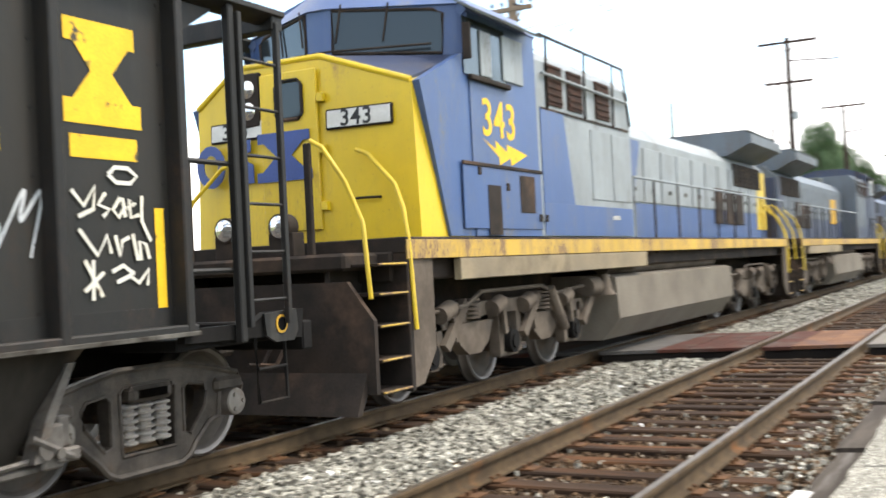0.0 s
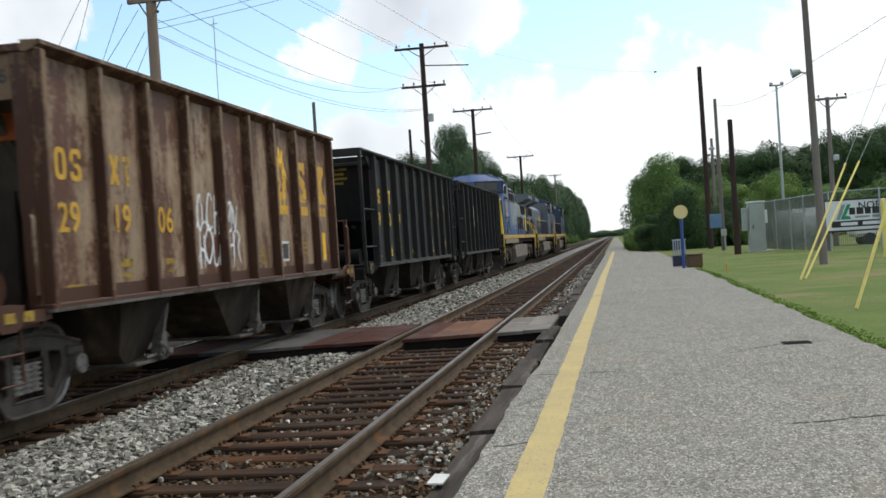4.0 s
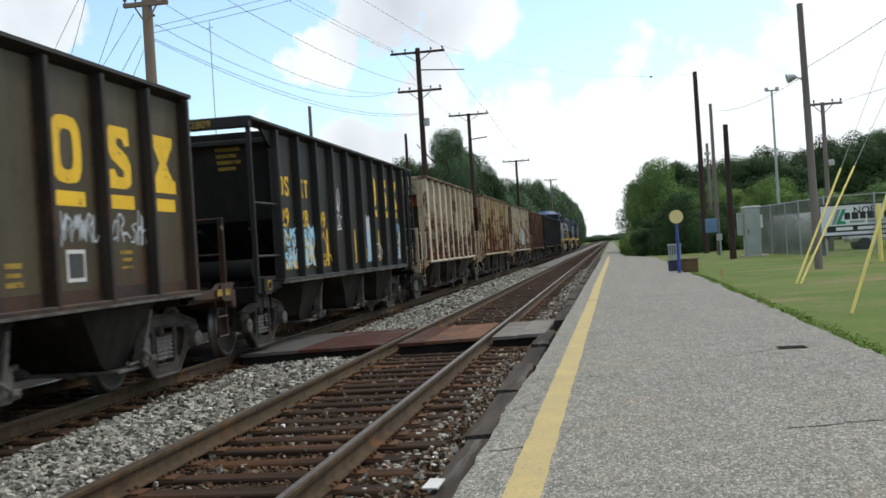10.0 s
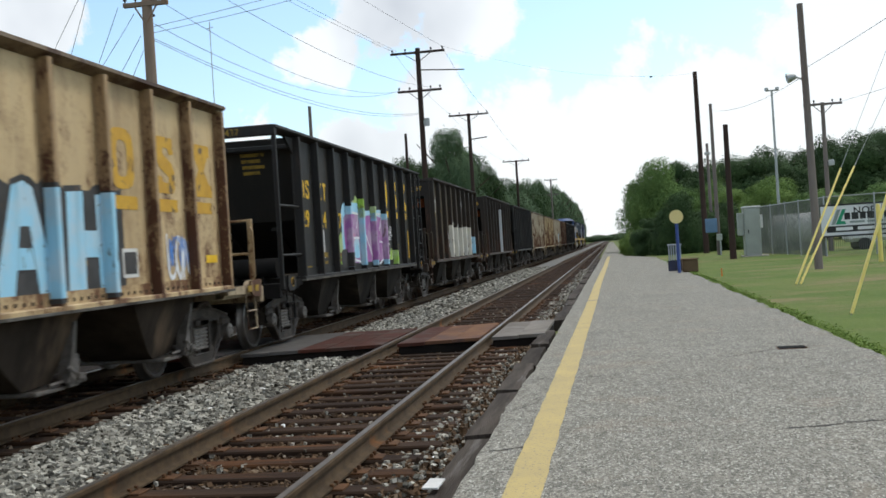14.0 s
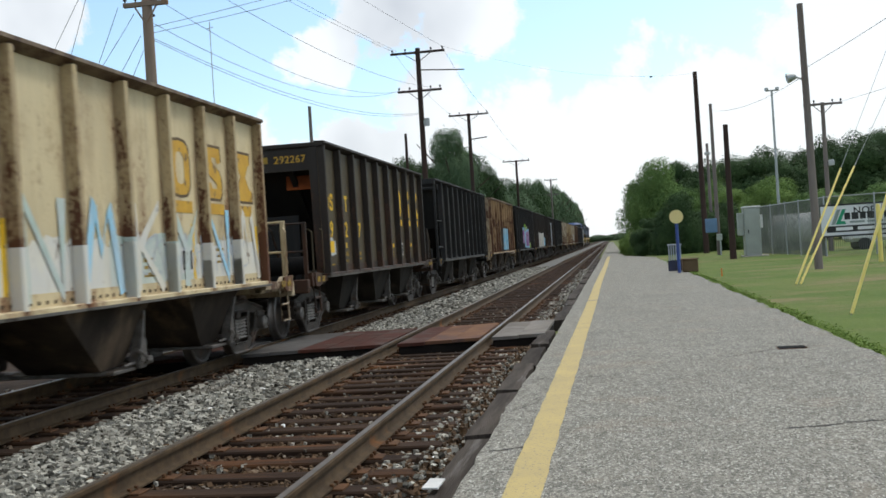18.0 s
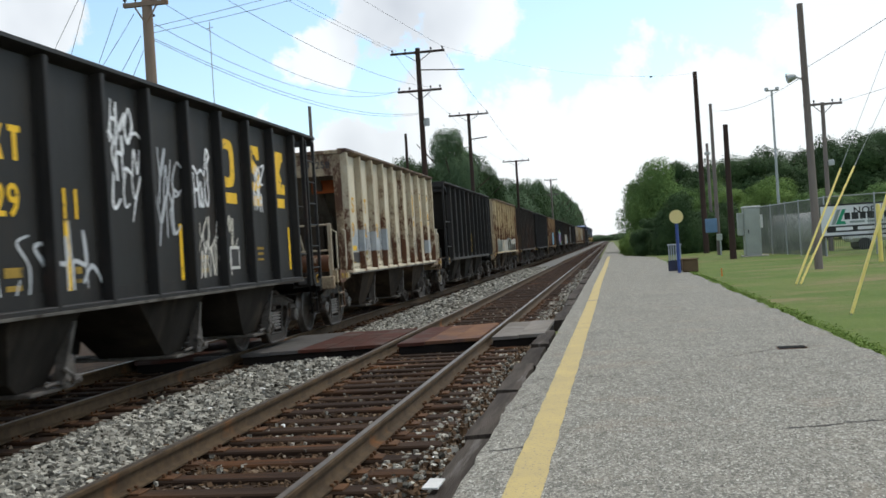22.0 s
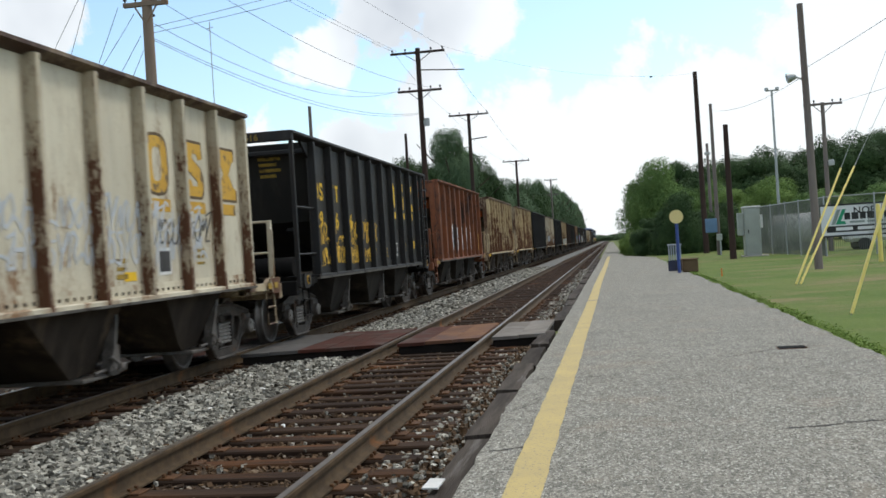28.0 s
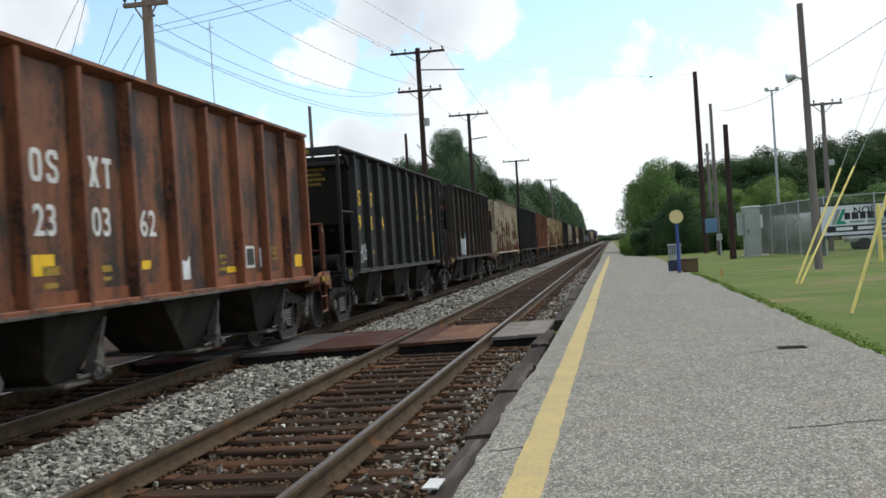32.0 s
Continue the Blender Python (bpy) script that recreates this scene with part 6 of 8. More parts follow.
    if paint != "rust":
        link_mesh("logo", kept(("logo_a",), lambda: ring(MID[6] - 0.06, 2.65, 0.60, 0.68, 0.17), ink), car, "", up)
        link_mesh("logo", kept(("logo_b",), lambda: flat([(MID[7] - 0.02 + p, z) for p, z in ((-0.22, 2.99), (0.22, 2.99), (0.24, 2.80), (0.12, 2.78), (0.06, 2.86), (-0.07, 2.86), (-0.08, 2.79), (0.17, 2.68), (0.25, 2.58), (0.25, 2.39), (0.17, 2.31), (-0.27, 2.31), (-0.28, 2.51), (-0.15, 2.52), (-0.09, 2.44), (0.06, 2.44), (0.07, 2.51), (-0.20, 2.62), (-0.28, 2.72), (-0.28, 2.92))]), ink), car, "", up)
        link_mesh("logo", kept(("logo_c",), lambda: flat([(MID[8] + a, z) for a, z in ((-0.34, 2.99), (0.28, 2.99), (0.28, 2.84), (0.22, 2.84), (0.07, 2.66), (0.24, 2.47), (0.32, 2.47), (0.32, 2.31), (-0.36, 2.31), (-0.36, 2.47), (-0.28, 2.47), (-0.12, 2.66), (-0.26, 2.84), (-0.34, 2.84))]), ink), car, "", up)
        for i in (6, 7, 8):
            link_mesh("logo_bar", kept((i, "logo_bar"), lambda: rect(MID[i] - 0.32, MID[i] + 0.27, 2.09, 2.24), ink), car, "", up)
    if paint in ("cream", "white"):
        for key, y in (("logo_a", MID[6] - 0.06), ("logo_b", MID[7] - 0.03), ("logo_c", MID[8] - 0.03)):
            wide = pose(-0.0012, y, 2.65) @ Matrix.Diagonal((1, 1.13, 1.11, 1)) @ pose(0, -y, -2.65)
            link_mesh("logo_outline", STORE[key, M["gold_mark"].name], car, "", wide).data = outline_mesh(key)
    shift = 1 if paint == "rust" else 0
    high = pose(0, 0, dz)
    for i, shapes in enumerate((("ring", "zigzag"), ("hourglass", "hammer"))):
        for s, what in zip((-0.16, 0.14), shapes):
            def mark():
                y, z = MID[i + shift] + s, 2.46
                if what == "ring":
                    return ring(y, z, 0.22, 0.32, 0.065)
                if what == "zigzag":
                    return flat([(y + a, z + b) for a, b in ((-0.05, 0.16), (0.08, 0.16), (0.11, 0.12), (0.11, 0.07), (0.05, 0.07), (0.03, 0.11), (-0.03, 0.11), (-0.05, 0.07), (-0.03, 0.04), (0.08, 0.0), (0.11, -0.05), (0.11, -0.11), (0.06, -0.16), (-0.07, -0.16), (-0.11, -0.12), (-0.11, -0.07), (-0.05, -0.07), (-0.03, -0.11), (0.03, -0.11), (0.05, -0.07), (0.03, -0.04), (-0.07, 0.0), (-0.11, 0.05), (-0.11, 0.11))])
                if what == "hourglass":
                    return flat([(y + a, z + b) for a, b in ((-0.11, 0.16), (-0.04, 0.16), (0.0, 0.08), (0.04, 0.16), (0.11, 0.16), (0.045, 0.0), (0.11, -0.16), (0.04, -0.16), (0.0, -0.08), (-0.04, -0.16), (-0.11, -0.16), (-0.045, 0.0))])
                return flat([(y + a, z + b) for a, b in ((-0.10, 0.16), (0.10, 0.16), (0.10, 0.10), (0.035, 0.10), (0.035, -0.16), (-0.035, -0.16), (-0.035, 0.10), (-0.10, 0.10))])
            link_mesh("owner_mark", kept((i, s, shift, "owner_mark"), mark, ink), car, "", high)
    for i in range(0, len(number), 2):
        link_mesh("number", letters(number[i:i + 2], 0.42, ink), car, "", pose(SIDE + 0.016, MID[i // 2 + shift] - 0.27, 1.80 + dz))
    for i, z, w, h in ((0, 1.24, 0.35, 0.045), (1, 1.42, 0.30, 0.09), (1, 1.30, 0.26, 0.05), (2, 1.42, 0.22, 0.07), (2, 1.33, 0.2, 0.04), (5, 1.50, 0.28, 0.05), (5, 1.42, 0.24, 0.04), (5, 1.33, 0.28, 0.05), (7, 1.60, 0.3, 0.04), (7, 1.52, 0.24, 0.04), (7, 1.44, 0.26, 0.03), (8, 1.20, 0.34, 0.04)):
        link_mesh("small_print", kept((i, z, w, "small_print"), lambda: rect(MID[i] - w / 2, MID[i] + w / 2, z, z + h), M["faint_mark"]), car)
    tagplate = link_mesh("data_panel", kept(("data_panel",), lambda: rect(MID[6] - 0.19, MID[6] + 0.19, 1.34, 1.66), M["white_mark"]), car)
    link_mesh("data_field", kept(("data_field",), lambda: rect(MID[6] - 0.15, MID[6] + 0.15, 1.38, 1.62, SIDE + 0.019), SPRAY["dark"]), tagplate)
    for i, t in enumerate(extras):
        what, col = t[0], t[1]
        if what in ("wash", "bubble", "wedge", "bars"):
            for y in RIBS:
                if t[2] + 0.06 < y < t[3] - 0.06:
                    low, high = t[4], t[5]
                    if what == "bubble":
                        inset = 0.10 * (high - low) * abs(2 * (y - t[2]) / (t[3] - t[2]) - 1)
                        low, high = low + inset, high - inset
                    high -= rnd.uniform(0.0, 0.08)
                    link_mesh("graffiti", rib_spray(y, max(low, SILL + 0.04), high, t[6] if what == "bubble" else 1 if what != "wash" else 0).mesh("graffiti", SPRAY[col], 0), car)
        if what == "tag":
            _, _, y0, y1, z0, z1, cnt, wide = t
            link_mesh("graffiti", squiggle(rnd, y0, y1, z0, z1, cnt, wide).mesh("graffiti", SPRAY[col], 0), car)["kind"] = "stuff"
        elif what == "text":
            _, _, y, z, high, words = t
            link_mesh("small_print", letters(words, high, M["gold_mark"]), car, "", pose(SIDE + 0.012, y, z))
        elif what == "strip":
            _, _, y, z0, z1 = t
            link_mesh("reflector_strip", rect(y - 0.045, y + 0.045, z0, z1).mesh("reflector_strip", M["yellow_mark"], 0), car)
        elif what == "block":
            _, _, y0, y1, z0, z1 = t
            link_mesh("painted_patch", rect(y0, y1, z0, z1, SIDE + 0.0135).mesh("painted_patch", M["yellow_mark"] if col == "yellow" else SPRAY[col], 0), car)
        elif what == "wash":
            _, _, y0, y1, z0, z1 = t
            g = splash(rnd, y0, y1, z0, z1, SIDE + 0.0125)
            link_mesh("painted_patch", g.mesh("painted_patch", SPRAY[col], 0), car)
        elif what == "line":
            _, _, wide, pts = t
            g = G()
            pts = [Vector(p) for p in pts]
            for i, p in enumerate(pts):
                dv = (pts[min(i + 1, len(pts) - 1)] - pts[max(i - 1, 0)]).normalized()
                for e in (-1, 1):
                    g.v.append((SIDE + 0.0245, p.x - e * dv.y * wide / 2, p.y + e * dv.x * wide / 2))
            g.f = [(2 * i, 2 * i + 1, 2 * i + 3, 2 * i + 2) for i in range(len(pts) - 1)]
            link_mesh("graffiti", g.mesh("graffiti", SPRAY[col], 0), car)
        elif what in ("wedge", "bars", "hook"):
            _, _, y0, y1, z0, z1 = t
            link_mesh("graffiti", block_piece(rnd, y0 - 0.06, y1 + 0.06, z0 - 0.06, z1 + 0.06, what, SIDE + 0.0145).mesh("graffiti", SPRAY["dark"], 0), car, "dark spray outline")
            link_mesh("graffiti", block_piece(rnd, y0, y1, z0, z1, what, SIDE + 0.0165).mesh("graffiti", SPRAY[col], 0), car)
        elif what == "bubble":
            _, _, y0, y1, z0, z1, lay = t
            link_mesh("graffiti", bubble(rnd, y0, y1, z0, z1, SIDE + 0.014 + 0.0015 * lay).mesh("graffiti", SPRAY[col], 0), car)
    return car


def outline_mesh(key):
    full = (key, "outline")
    if full not in STORE:
        me = STORE[key, M["gold_mark"].name].copy()
        me.materials.clear()
        me.materials.append(M["old_ink"])
        STORE[full] = me
    return STORE[full]


def strips(*ys):
    return tuple(("strip", "", y, 1.25, 1.95) for y in ys)


W = "white"
CARS = [
    ("cage", "black", "292744", strips(-5.0, -2.4, 4.74) + (("text", "", 3.93, 1.12, 0.085, "2 INCH + COMP SHOES"), ("tag", W, -2.75, -1.95, 2.15, 3.0, 5, 0.06), ("tag", W, -2.7, -2.0, 2.1, 2.7, 5, 0.05), ("tag", W, -1.65, -0.9, 2.1, 2.75, 6, 0.055), ("tag", "silver", -1.6, -0.95, 2.0, 3.0, 6, 0.045), ("tag", W, -1.6, -1.0, 1.35, 1.85, 4, 0.05), ("tag", W, -0.55, 0.2, 2.2, 2.95, 6, 0.06), ("tag", W, -0.5, 0.15, 2.3, 2.7, 6, 0.05), ("tag", W, 0.6, 1.2, 2.1, 2.6, 5, 0.05), ("tag", "silver", 0.65, 1.15, 2.2, 3.0, 5, 0.04), ("tag", "silver", 0.6, 1.3, 1.4, 2.0, 5, 0.03), ("tag", "silver", 1.8, 2.4, 1.65, 2.0, 3, 0.03), ("tag", "silver", 3.0, 3.5, 1.6, 1.95, 3, 0.025)) + tuple(("line", "cream", 0.030, q) for q in (((3.95, 2.05), (4.05, 1.95), (4.15, 2.08), (4.13, 1.93), (4.00, 1.88)),
        ((4.24, 2.04), (4.17, 1.96), (4.27, 1.93), (4.21, 1.88)),
        ((4.37, 2.01), (4.30, 1.93), (4.35, 1.88), (4.41, 1.95), (4.39, 2.01), (4.41, 1.88)),
        ((4.43, 1.94), (4.51, 1.98), (4.45, 2.00), (4.46, 1.88), (4.54, 1.90)),
        ((4.57, 2.03), (4.56, 1.86), (4.64, 1.72)),
        ((4.00, 1.80), (4.15, 1.63), (4.24, 1.76), (4.27, 1.64)),
        ((4.31, 1.76), (4.35, 1.62), (4.37, 1.72), (4.44, 1.75)),
        ((4.47, 1.77), (4.51, 1.59)),
        ((4.54, 1.59), (4.53, 1.72), (4.59, 1.70), (4.62, 1.60)),
        ((4.04, 1.60), (4.18, 1.36)),
        ((4.20, 1.52), (4.03, 1.40)),
        ((4.11, 1.60), (4.10, 1.34)),
        ((4.27, 1.52), (4.37, 1.56), (4.47, 1.50)),
        ((4.31, 1.45), (4.43, 1.49), (4.51, 1.44), (4.61, 1.53), (4.59, 1.42)),
        ((4.27, 2.16), (4.33, 2.21), (4.45, 2.21), (4.53, 2.16), (4.47, 2.11), (4.34, 2.11), (4.27, 2.16))))),
    ("cage", "black", "293047", (("block", "yellow", -5.1, -4.75, 1.55, 1.85), ("block", "yellow", -3.9, -3.4, 1.25, 1.42), ("block", "yellow", -0.9, -0.5, 1.26, 1.38), ("block", "yellow", 2.0, 2.4, 1.22, 1.32), ("block", "yellow", 4.2, 4.6, 1.38, 1.6))),
    ("open", "brown", "291906", (("tag", W, -2, 0, 1.4, 2.2, 6, 0.04), ("tag", "gold", 1.4, 2.3, 2.2, 3.0, 4, 0.06), ("block", "yellow", 4.3, 4.5, 1.3, 1.8))),
    ("open", "white", "291856", (("bubble", "sky", -0.5, 0.5, 1.3, 2.4, 0), ("bubble", "mint", 0.6, 1.5, 1.2, 2.3, 1), ("bubble", "sky", 1.6, 2.5, 1.25, 2.3, 0), ("bubble", "silver", 2.7, 3.3, 1.3, 2.2, 1), ("tag", "blue", -0.4, 3.2, 1.3, 2.3, 9, 0.05), ("tag", "red", -5, -3.6, 1.3, 2.0, 6, 0.035), ("tag", "purple", 0.0, 3.4, 2.1, 2.5, 5, 0.04))),
    ("open", "cream", "292089", (("tag", "red", -3.0, 2.0, 1.45, 1.85, 18, 0.04), ("tag", "red", -5.0, -4.3, 2.7, 3.1, 4, 0.04), ("tag", "cream", -2.0, 4.6, 1.2, 1.6, 12, 0.04), ("tag", "red", 2.4, 4.7, 1.5, 2.0, 5, 0.045), ("block", "mint", 4.1, 4.6, 1.9, 2.2))),
    ("open", "white", "291455", (("tag", "grey", -5, 0.0, 1.3, 1.8, 14, 0.03), ("tag", "grey", -1.2, 1.2, 1.7, 2.2, 8, 0.03), ("block", "yellow", -5.0, -4.2, 1.2, 1.32), ("block", "yellow", -1.9, -1.4, 1.3, 1.38), ("block", "dark", -4.8, -4.6, 1.4, 1.58), ("block", "yellow", 1.0, 1.3, 1.4, 1.5))),
    ("cage", "black", "292809", strips(-2.2, 0.0, 2.3, 4.65) + (("tag", "sky", -5.0, -3.0, 1.3, 2.0, 9, 0.06), ("tag", "gold", -5.0, -1.6, 1.25, 1.8, 8, 0.06), ("tag", W, -1.7, -1.1, 1.9, 2.7, 5, 0.05), ("wash", "silver", 1.1, 1.5, 1.3, 2.3), ("tag", "sky", 1.0, 1.8, 1.25, 2.0, 6, 0.07), ("tag", "sky", 4.2, 4.8, 1.3, 2.0, 6, 0.05), ("tag", W, 2.2, 2.7, 1.3, 1.6, 3, 0.04))),
    ("open", "olive", "292326", (("tag", "sky", -4.0, -3.4, 1.5, 2.2, 5, 0.05), ("wash", "silver", 0.1, 0.5, 1.1, 3.2), ("tag", "silver", 1.7, 3.8, 1.75, 2.0, 7, 0.035), ("block", "silver", -0.7, -0.5, 1.95, 2.2))),
    ("open", "olive", "292337", (("wash", "cream", -1.95, 3.1, 1.15, 2.2), ("wash", "chalk", -1.72, -0.84, 1.14, 2.3), ("wash", "chalk", -0.62, 0.22, 1.14, 2.12), ("wash", "chalk", 0.5, 1.3, 1.14, 2.1), ("wash", "chalk", 1.62, 2.5, 1.16, 2.16), ("tag", "dark", -0.9, 2.8, 1.3, 2.1, 12, 0.03), ("tag", W, -5.0, -4.4, 2.55, 3.1, 7, 0.05), ("tag", W, 0.7, 1.3, 2.2, 3.15, 6, 0.04), ("tag", W, 4.2, 4.8, 2.7, 3.1, 4, 0.04), ("wash", "sky", 3.4, 4.2, 1.2, 1.9), ("tag", W, -2.9, -1.9, 1.3, 1.9, 6, 0.05), ("block", W, -4.9, -4.75, 1.45, 1.6))),
    ("cage", "black", "292437", strips(-3.0, -0.75, 4.65) + (
        ("wash", "green", -2.65, -2.2, 1.15, 1.85), ("wash", "green", -1.25, -0.5, 2.2, 2.62), ("wash", "green", 0.3, 0.75, 2.2, 2.5), ("wash", "green", 1.9, 2.75, 1.15, 1.5),
        ("bubble", "sky", -2.3, -0.4, 1.12, 2.5, 0), ("bubble", "sky", -0.55, 0.75, 1.12, 2.4, 0), ("bubble", "sky", 0.5, 1.95, 1.12, 2.42, 1),
        ("bubble", "purple", -2.12, -0.75, 1.2, 2.34, 3), ("bubble", "purple", -0.3, 0.45, 1.2, 2.28, 3), ("bubble", "purple", 0.58, 1.62, 1.2, 2.28, 3),
        ("bubble", "pink", -1.9, -1.2, 1.3, 1.9, 4), ("bubble", "sky", -1.35, -0.85, 1.35, 1.75, 5), ("bubble", "dark", -2.45, -1.72, 1.18, 1.55, 5),
        ("line", W, 0.05, ((-1.6, 2.22), (-1.5, 2.3), (-0.84, 2.28), (-1.08, 1.98))), ("line", W, 0.05, ((-1.4, 1.78), (-0.84, 1.78))), ("line", W, 0.045, ((-1.35, 1.32), (-1.0, 1.30), (-0.75, 1.25))),
        ("line", W, 0.05, ((-0.36, 2.3), (-0.23, 1.83), (0.36, 1.33))), ("line", W, 0.05, ((0.38, 2.23), (0.44, 1.9), (0.5, 1.5))), ("line", W, 0.05, ((0.62, 2.18), (1.0, 2.32), (1.48, 2.32), (1.13, 1.94))), ("line", W, 0.05, ((1.1, 1.7), (1.52, 1.67), (1.46, 1.3), (1.0, 1.2))),
        ("tag", W, 2.0, 2.55, 1.75, 2.0, 3, 0.04), ("wash", W, -4.0, -3.85, 1.4, 1.9), ("wash", W, -3.75, -3.6, 1.4, 1.9))),
    ("open", "tan", "291706", (("wash", "dark", -1.75, 1.95, 1.15, 2.3), ("bubble", "sky", -1.65, -0.8, 1.2, 2.25, 1), ("wedge", "sky", -0.6, 0.5, 1.2, 2.3), ("bars", "sky", 0.7, 1.75, 1.2, 2.25), ("wash", "cream", -0.35, 0.3, 1.15, 1.3), ("tag", W, 3.0, 3.9, 1.3, 1.9, 4, 0.05), ("tag", "blue", 3.1, 3.7, 1.4, 1.8, 3, 0.04), ("block", "yellow", 4.3, 4.7, 1.45, 1.55), ("block", "yellow", -4.9, -4.3, 1.6, 1.7))),
    ("cage", "black", "292198", (("block", "yellow", 4.3, 4.6, 1.5, 1.65), ("tag", W, 0.9, 1.2, 1.4, 2.0, 3, 0.04))),
    ("open", "olive", "292267", (("block", "yellow", -4.0, -3.5, 1.58, 1.68), ("block", "yellow", -1.85, -1.6, 1.58, 1.66), ("block", "yellow", -5.1, -4.5, 1.5, 1.72), ("wash", "silver", -4.8, -4.4, 1.45, 1.8), ("block", "yellow", 0.8, 1.2, 1.56, 1.64), ("block", "yellow", 3.2, 3.5, 1.56, 1.64))),
    ("open", "cream", "291688", strips(-2.0, 2.3, 4.75) + (("wash", "cream", -4.9, 4.9, 1.12, 1.75), ("wash", "mint", -4.6, -2.1, 1.14, 1.7), ("wash", "mint", 0.0, 2.4, 1.14, 1.8), ("wash", "cream", 2.5, 4.6, 1.14, 1.5))
     + tuple((("line", ("mint", "sky", "cream")[i % 3], 0.16 - 0.02 * (i % 3), tuple((MID[i] - 0.42 + 0.84 * a, 1.18 + 0.98 * b) for a, b in ((((0, 0), (0.35, 1), (0.5, 0.45), (0.75, 0.95), (1, 0)), ((0.1, 1), (0.15, 0), (0.2, 0.5), (0.9, 1), (0.3, 0.5), (0.95, 0)), ((0, 1), (0.5, 0.45), (1, 1), (0.5, 0.45), (0.45, 0)), ((0.05, 0), (0.1, 0.95), (0.85, 0.05), (0.9, 1))))[i % 4]))) for i in range(9))
     + (("tag", "grey", -4.9, -2.2, 1.3, 1.75, 9, 0.03), ("tag", "silver", 0.2, 4.4, 1.35, 1.8, 9, 0.03), ("block", W, -2.6, -2.2, 1.3, 1.7))),
    ("cage", "black", "292719", strips(-2.6, 0.3, 4.65) + (("tag", W, -2.0, -1.4, 1.4, 2.1, 5, 0.06), ("wash", W, -2.9, -2.75, 1.5, 1.9), ("tag", "sky", 4.2, 4.75, 1.3, 2.2, 4, 0.03), ("tag", "silver", 4.3, 4.7, 1.3, 2.0, 5, 0.03))),
    ("open", "white", "291258", (("wash", "grey", -5.0, -1.2, 1.5, 2.0), ("block", "yellow", -5.0, -4.4, 1.52, 1.62), ("block", "dark", -5.0, -4.1, 1.15, 1.48), ("block", "yellow", -1.9, -1.4, 1.45, 1.55), ("wash", "grey", 3.7, 4.8, 1.35, 1.75), ("tag", "dark", -4, 3.0, 1.3, 1.9, 9, 0.025), ("block", "yellow", 0.5, 0.9, 1.4, 1.7))),
    ("cage", "black", "292911", strips(-2.6, 0.2, 4.68) + (("tag", W, -1.7, -0.9, 2.1, 3.2, 8, 0.045), ("tag", "silver", -0.5, 0.2, 1.8, 2.8, 7, 0.05), ("tag", W, 0.6, 1.2, 2.2, 2.9, 7, 0.045), ("tag", W, 3.0, 3.5, 2.2, 2.9, 4, 0.04), ("tag", "cream", 0.6, 2.4, 1.25, 2.0, 9, 0.03), ("wash", "silver", -4.9, -4.7, 1.5, 2.0), ("tag", "silver", -3.9, -2.0, 1.2, 1.8, 6, 0.05))),
    ("open", "cream", "291837", (("tag", "red", -2.5, 4.7, 1.6, 2.0, 20, 0.035), ("tag", "grey", -2.0, 1.0, 1.3, 1.7, 8, 0.04), ("tag", "dark", 0.3, 4.6, 1.25, 1.6, 8, 0.025), ("block", "yellow", -2.7, -2.3, 1.25, 1.37), ("block", "yellow", 3.3, 3.7, 1.22, 1.34), ("block", "yellow", 0.2, 0.5, 1.25, 1.35))),
    ("open", "cream", "292066", (("tag", "grey", -2.9, 3.0, 1.6, 2.3, 20, 0.05), ("tag", "dark", 1.8, 4.6, 1.2, 2.0, 10, 0.035), ("tag", "dark", -5.0, -4.4, 1.3, 1.8, 5, 0.04), ("block", "yellow", 4.4, 4.8, 1.7, 2.1))),
    ("open", "rust", "226418", (("tag", W, -2.5, 3.0, 1.4, 2.2, 6, 0.09), ("tag", "silver", -2.5, 3.0, 1.4, 2.2, 5, 0.05)) + strips(4.8)),
    ("cage", "black", "292616", (("tag", "gold", -4.8, 0.0, 1.3, 2.0, 8, 0.04), ("block", "yellow", 4.3, 4.6, 1.5, 1.7))),
    ("open", "white", "291644", (("tag", "silver", -4.0, 3.5, 1.5, 2.2, 10, 0.04), ("block", "yellow", -4.6, -4.2, 1.28, 1.36), ("block", "yellow", 1.0, 1.3, 1.3, 1.4), ("tag", "dark", 1.7, 3.6, 1.7, 2.1, 7, 0.025))),
    ("open", "olive", "292179", strips(-0.68, 4.8) + (("bubble", W, -3.48, -2.9, 1.14, 1.8, 0), ("bubble", "sky", -3.4, -3.1, 1.2, 1.6, 1), ("bubble", "sky", -2.52, -1.92, 1.14, 1.96, 0), ("bubble", W, -2.4, -2.1, 1.3, 1.8, 1), ("line", "red", 0.05, ((-2.1, 1.2), (-1.95, 1.5), (-2.0, 1.8))), ("bubble", "sky", -1.25, -0.95, 1.14, 1.8, 0), ("wash", "mint", -0.1, 0.4, 1.14, 1.95), ("bubble", "green", 0.6, 1.25, 1.3, 1.9, 0), ("bubble", W, 0.75, 1.1, 1.2, 1.6, 1), ("line", "dark", 0.05, ((-3.4, 1.3), (-3.2, 1.6), (-3.0, 1.3))))),
    ("cage", "black", "292654", strips(4.68) + (("tag", W, -4.8, -3.6, 1.3, 1.6, 6, 0.03), ("wash", W, -0.7, -0.6, 1.4, 1.8), ("block", "silver", 4.2, 4.5, 1.3, 1.4))),
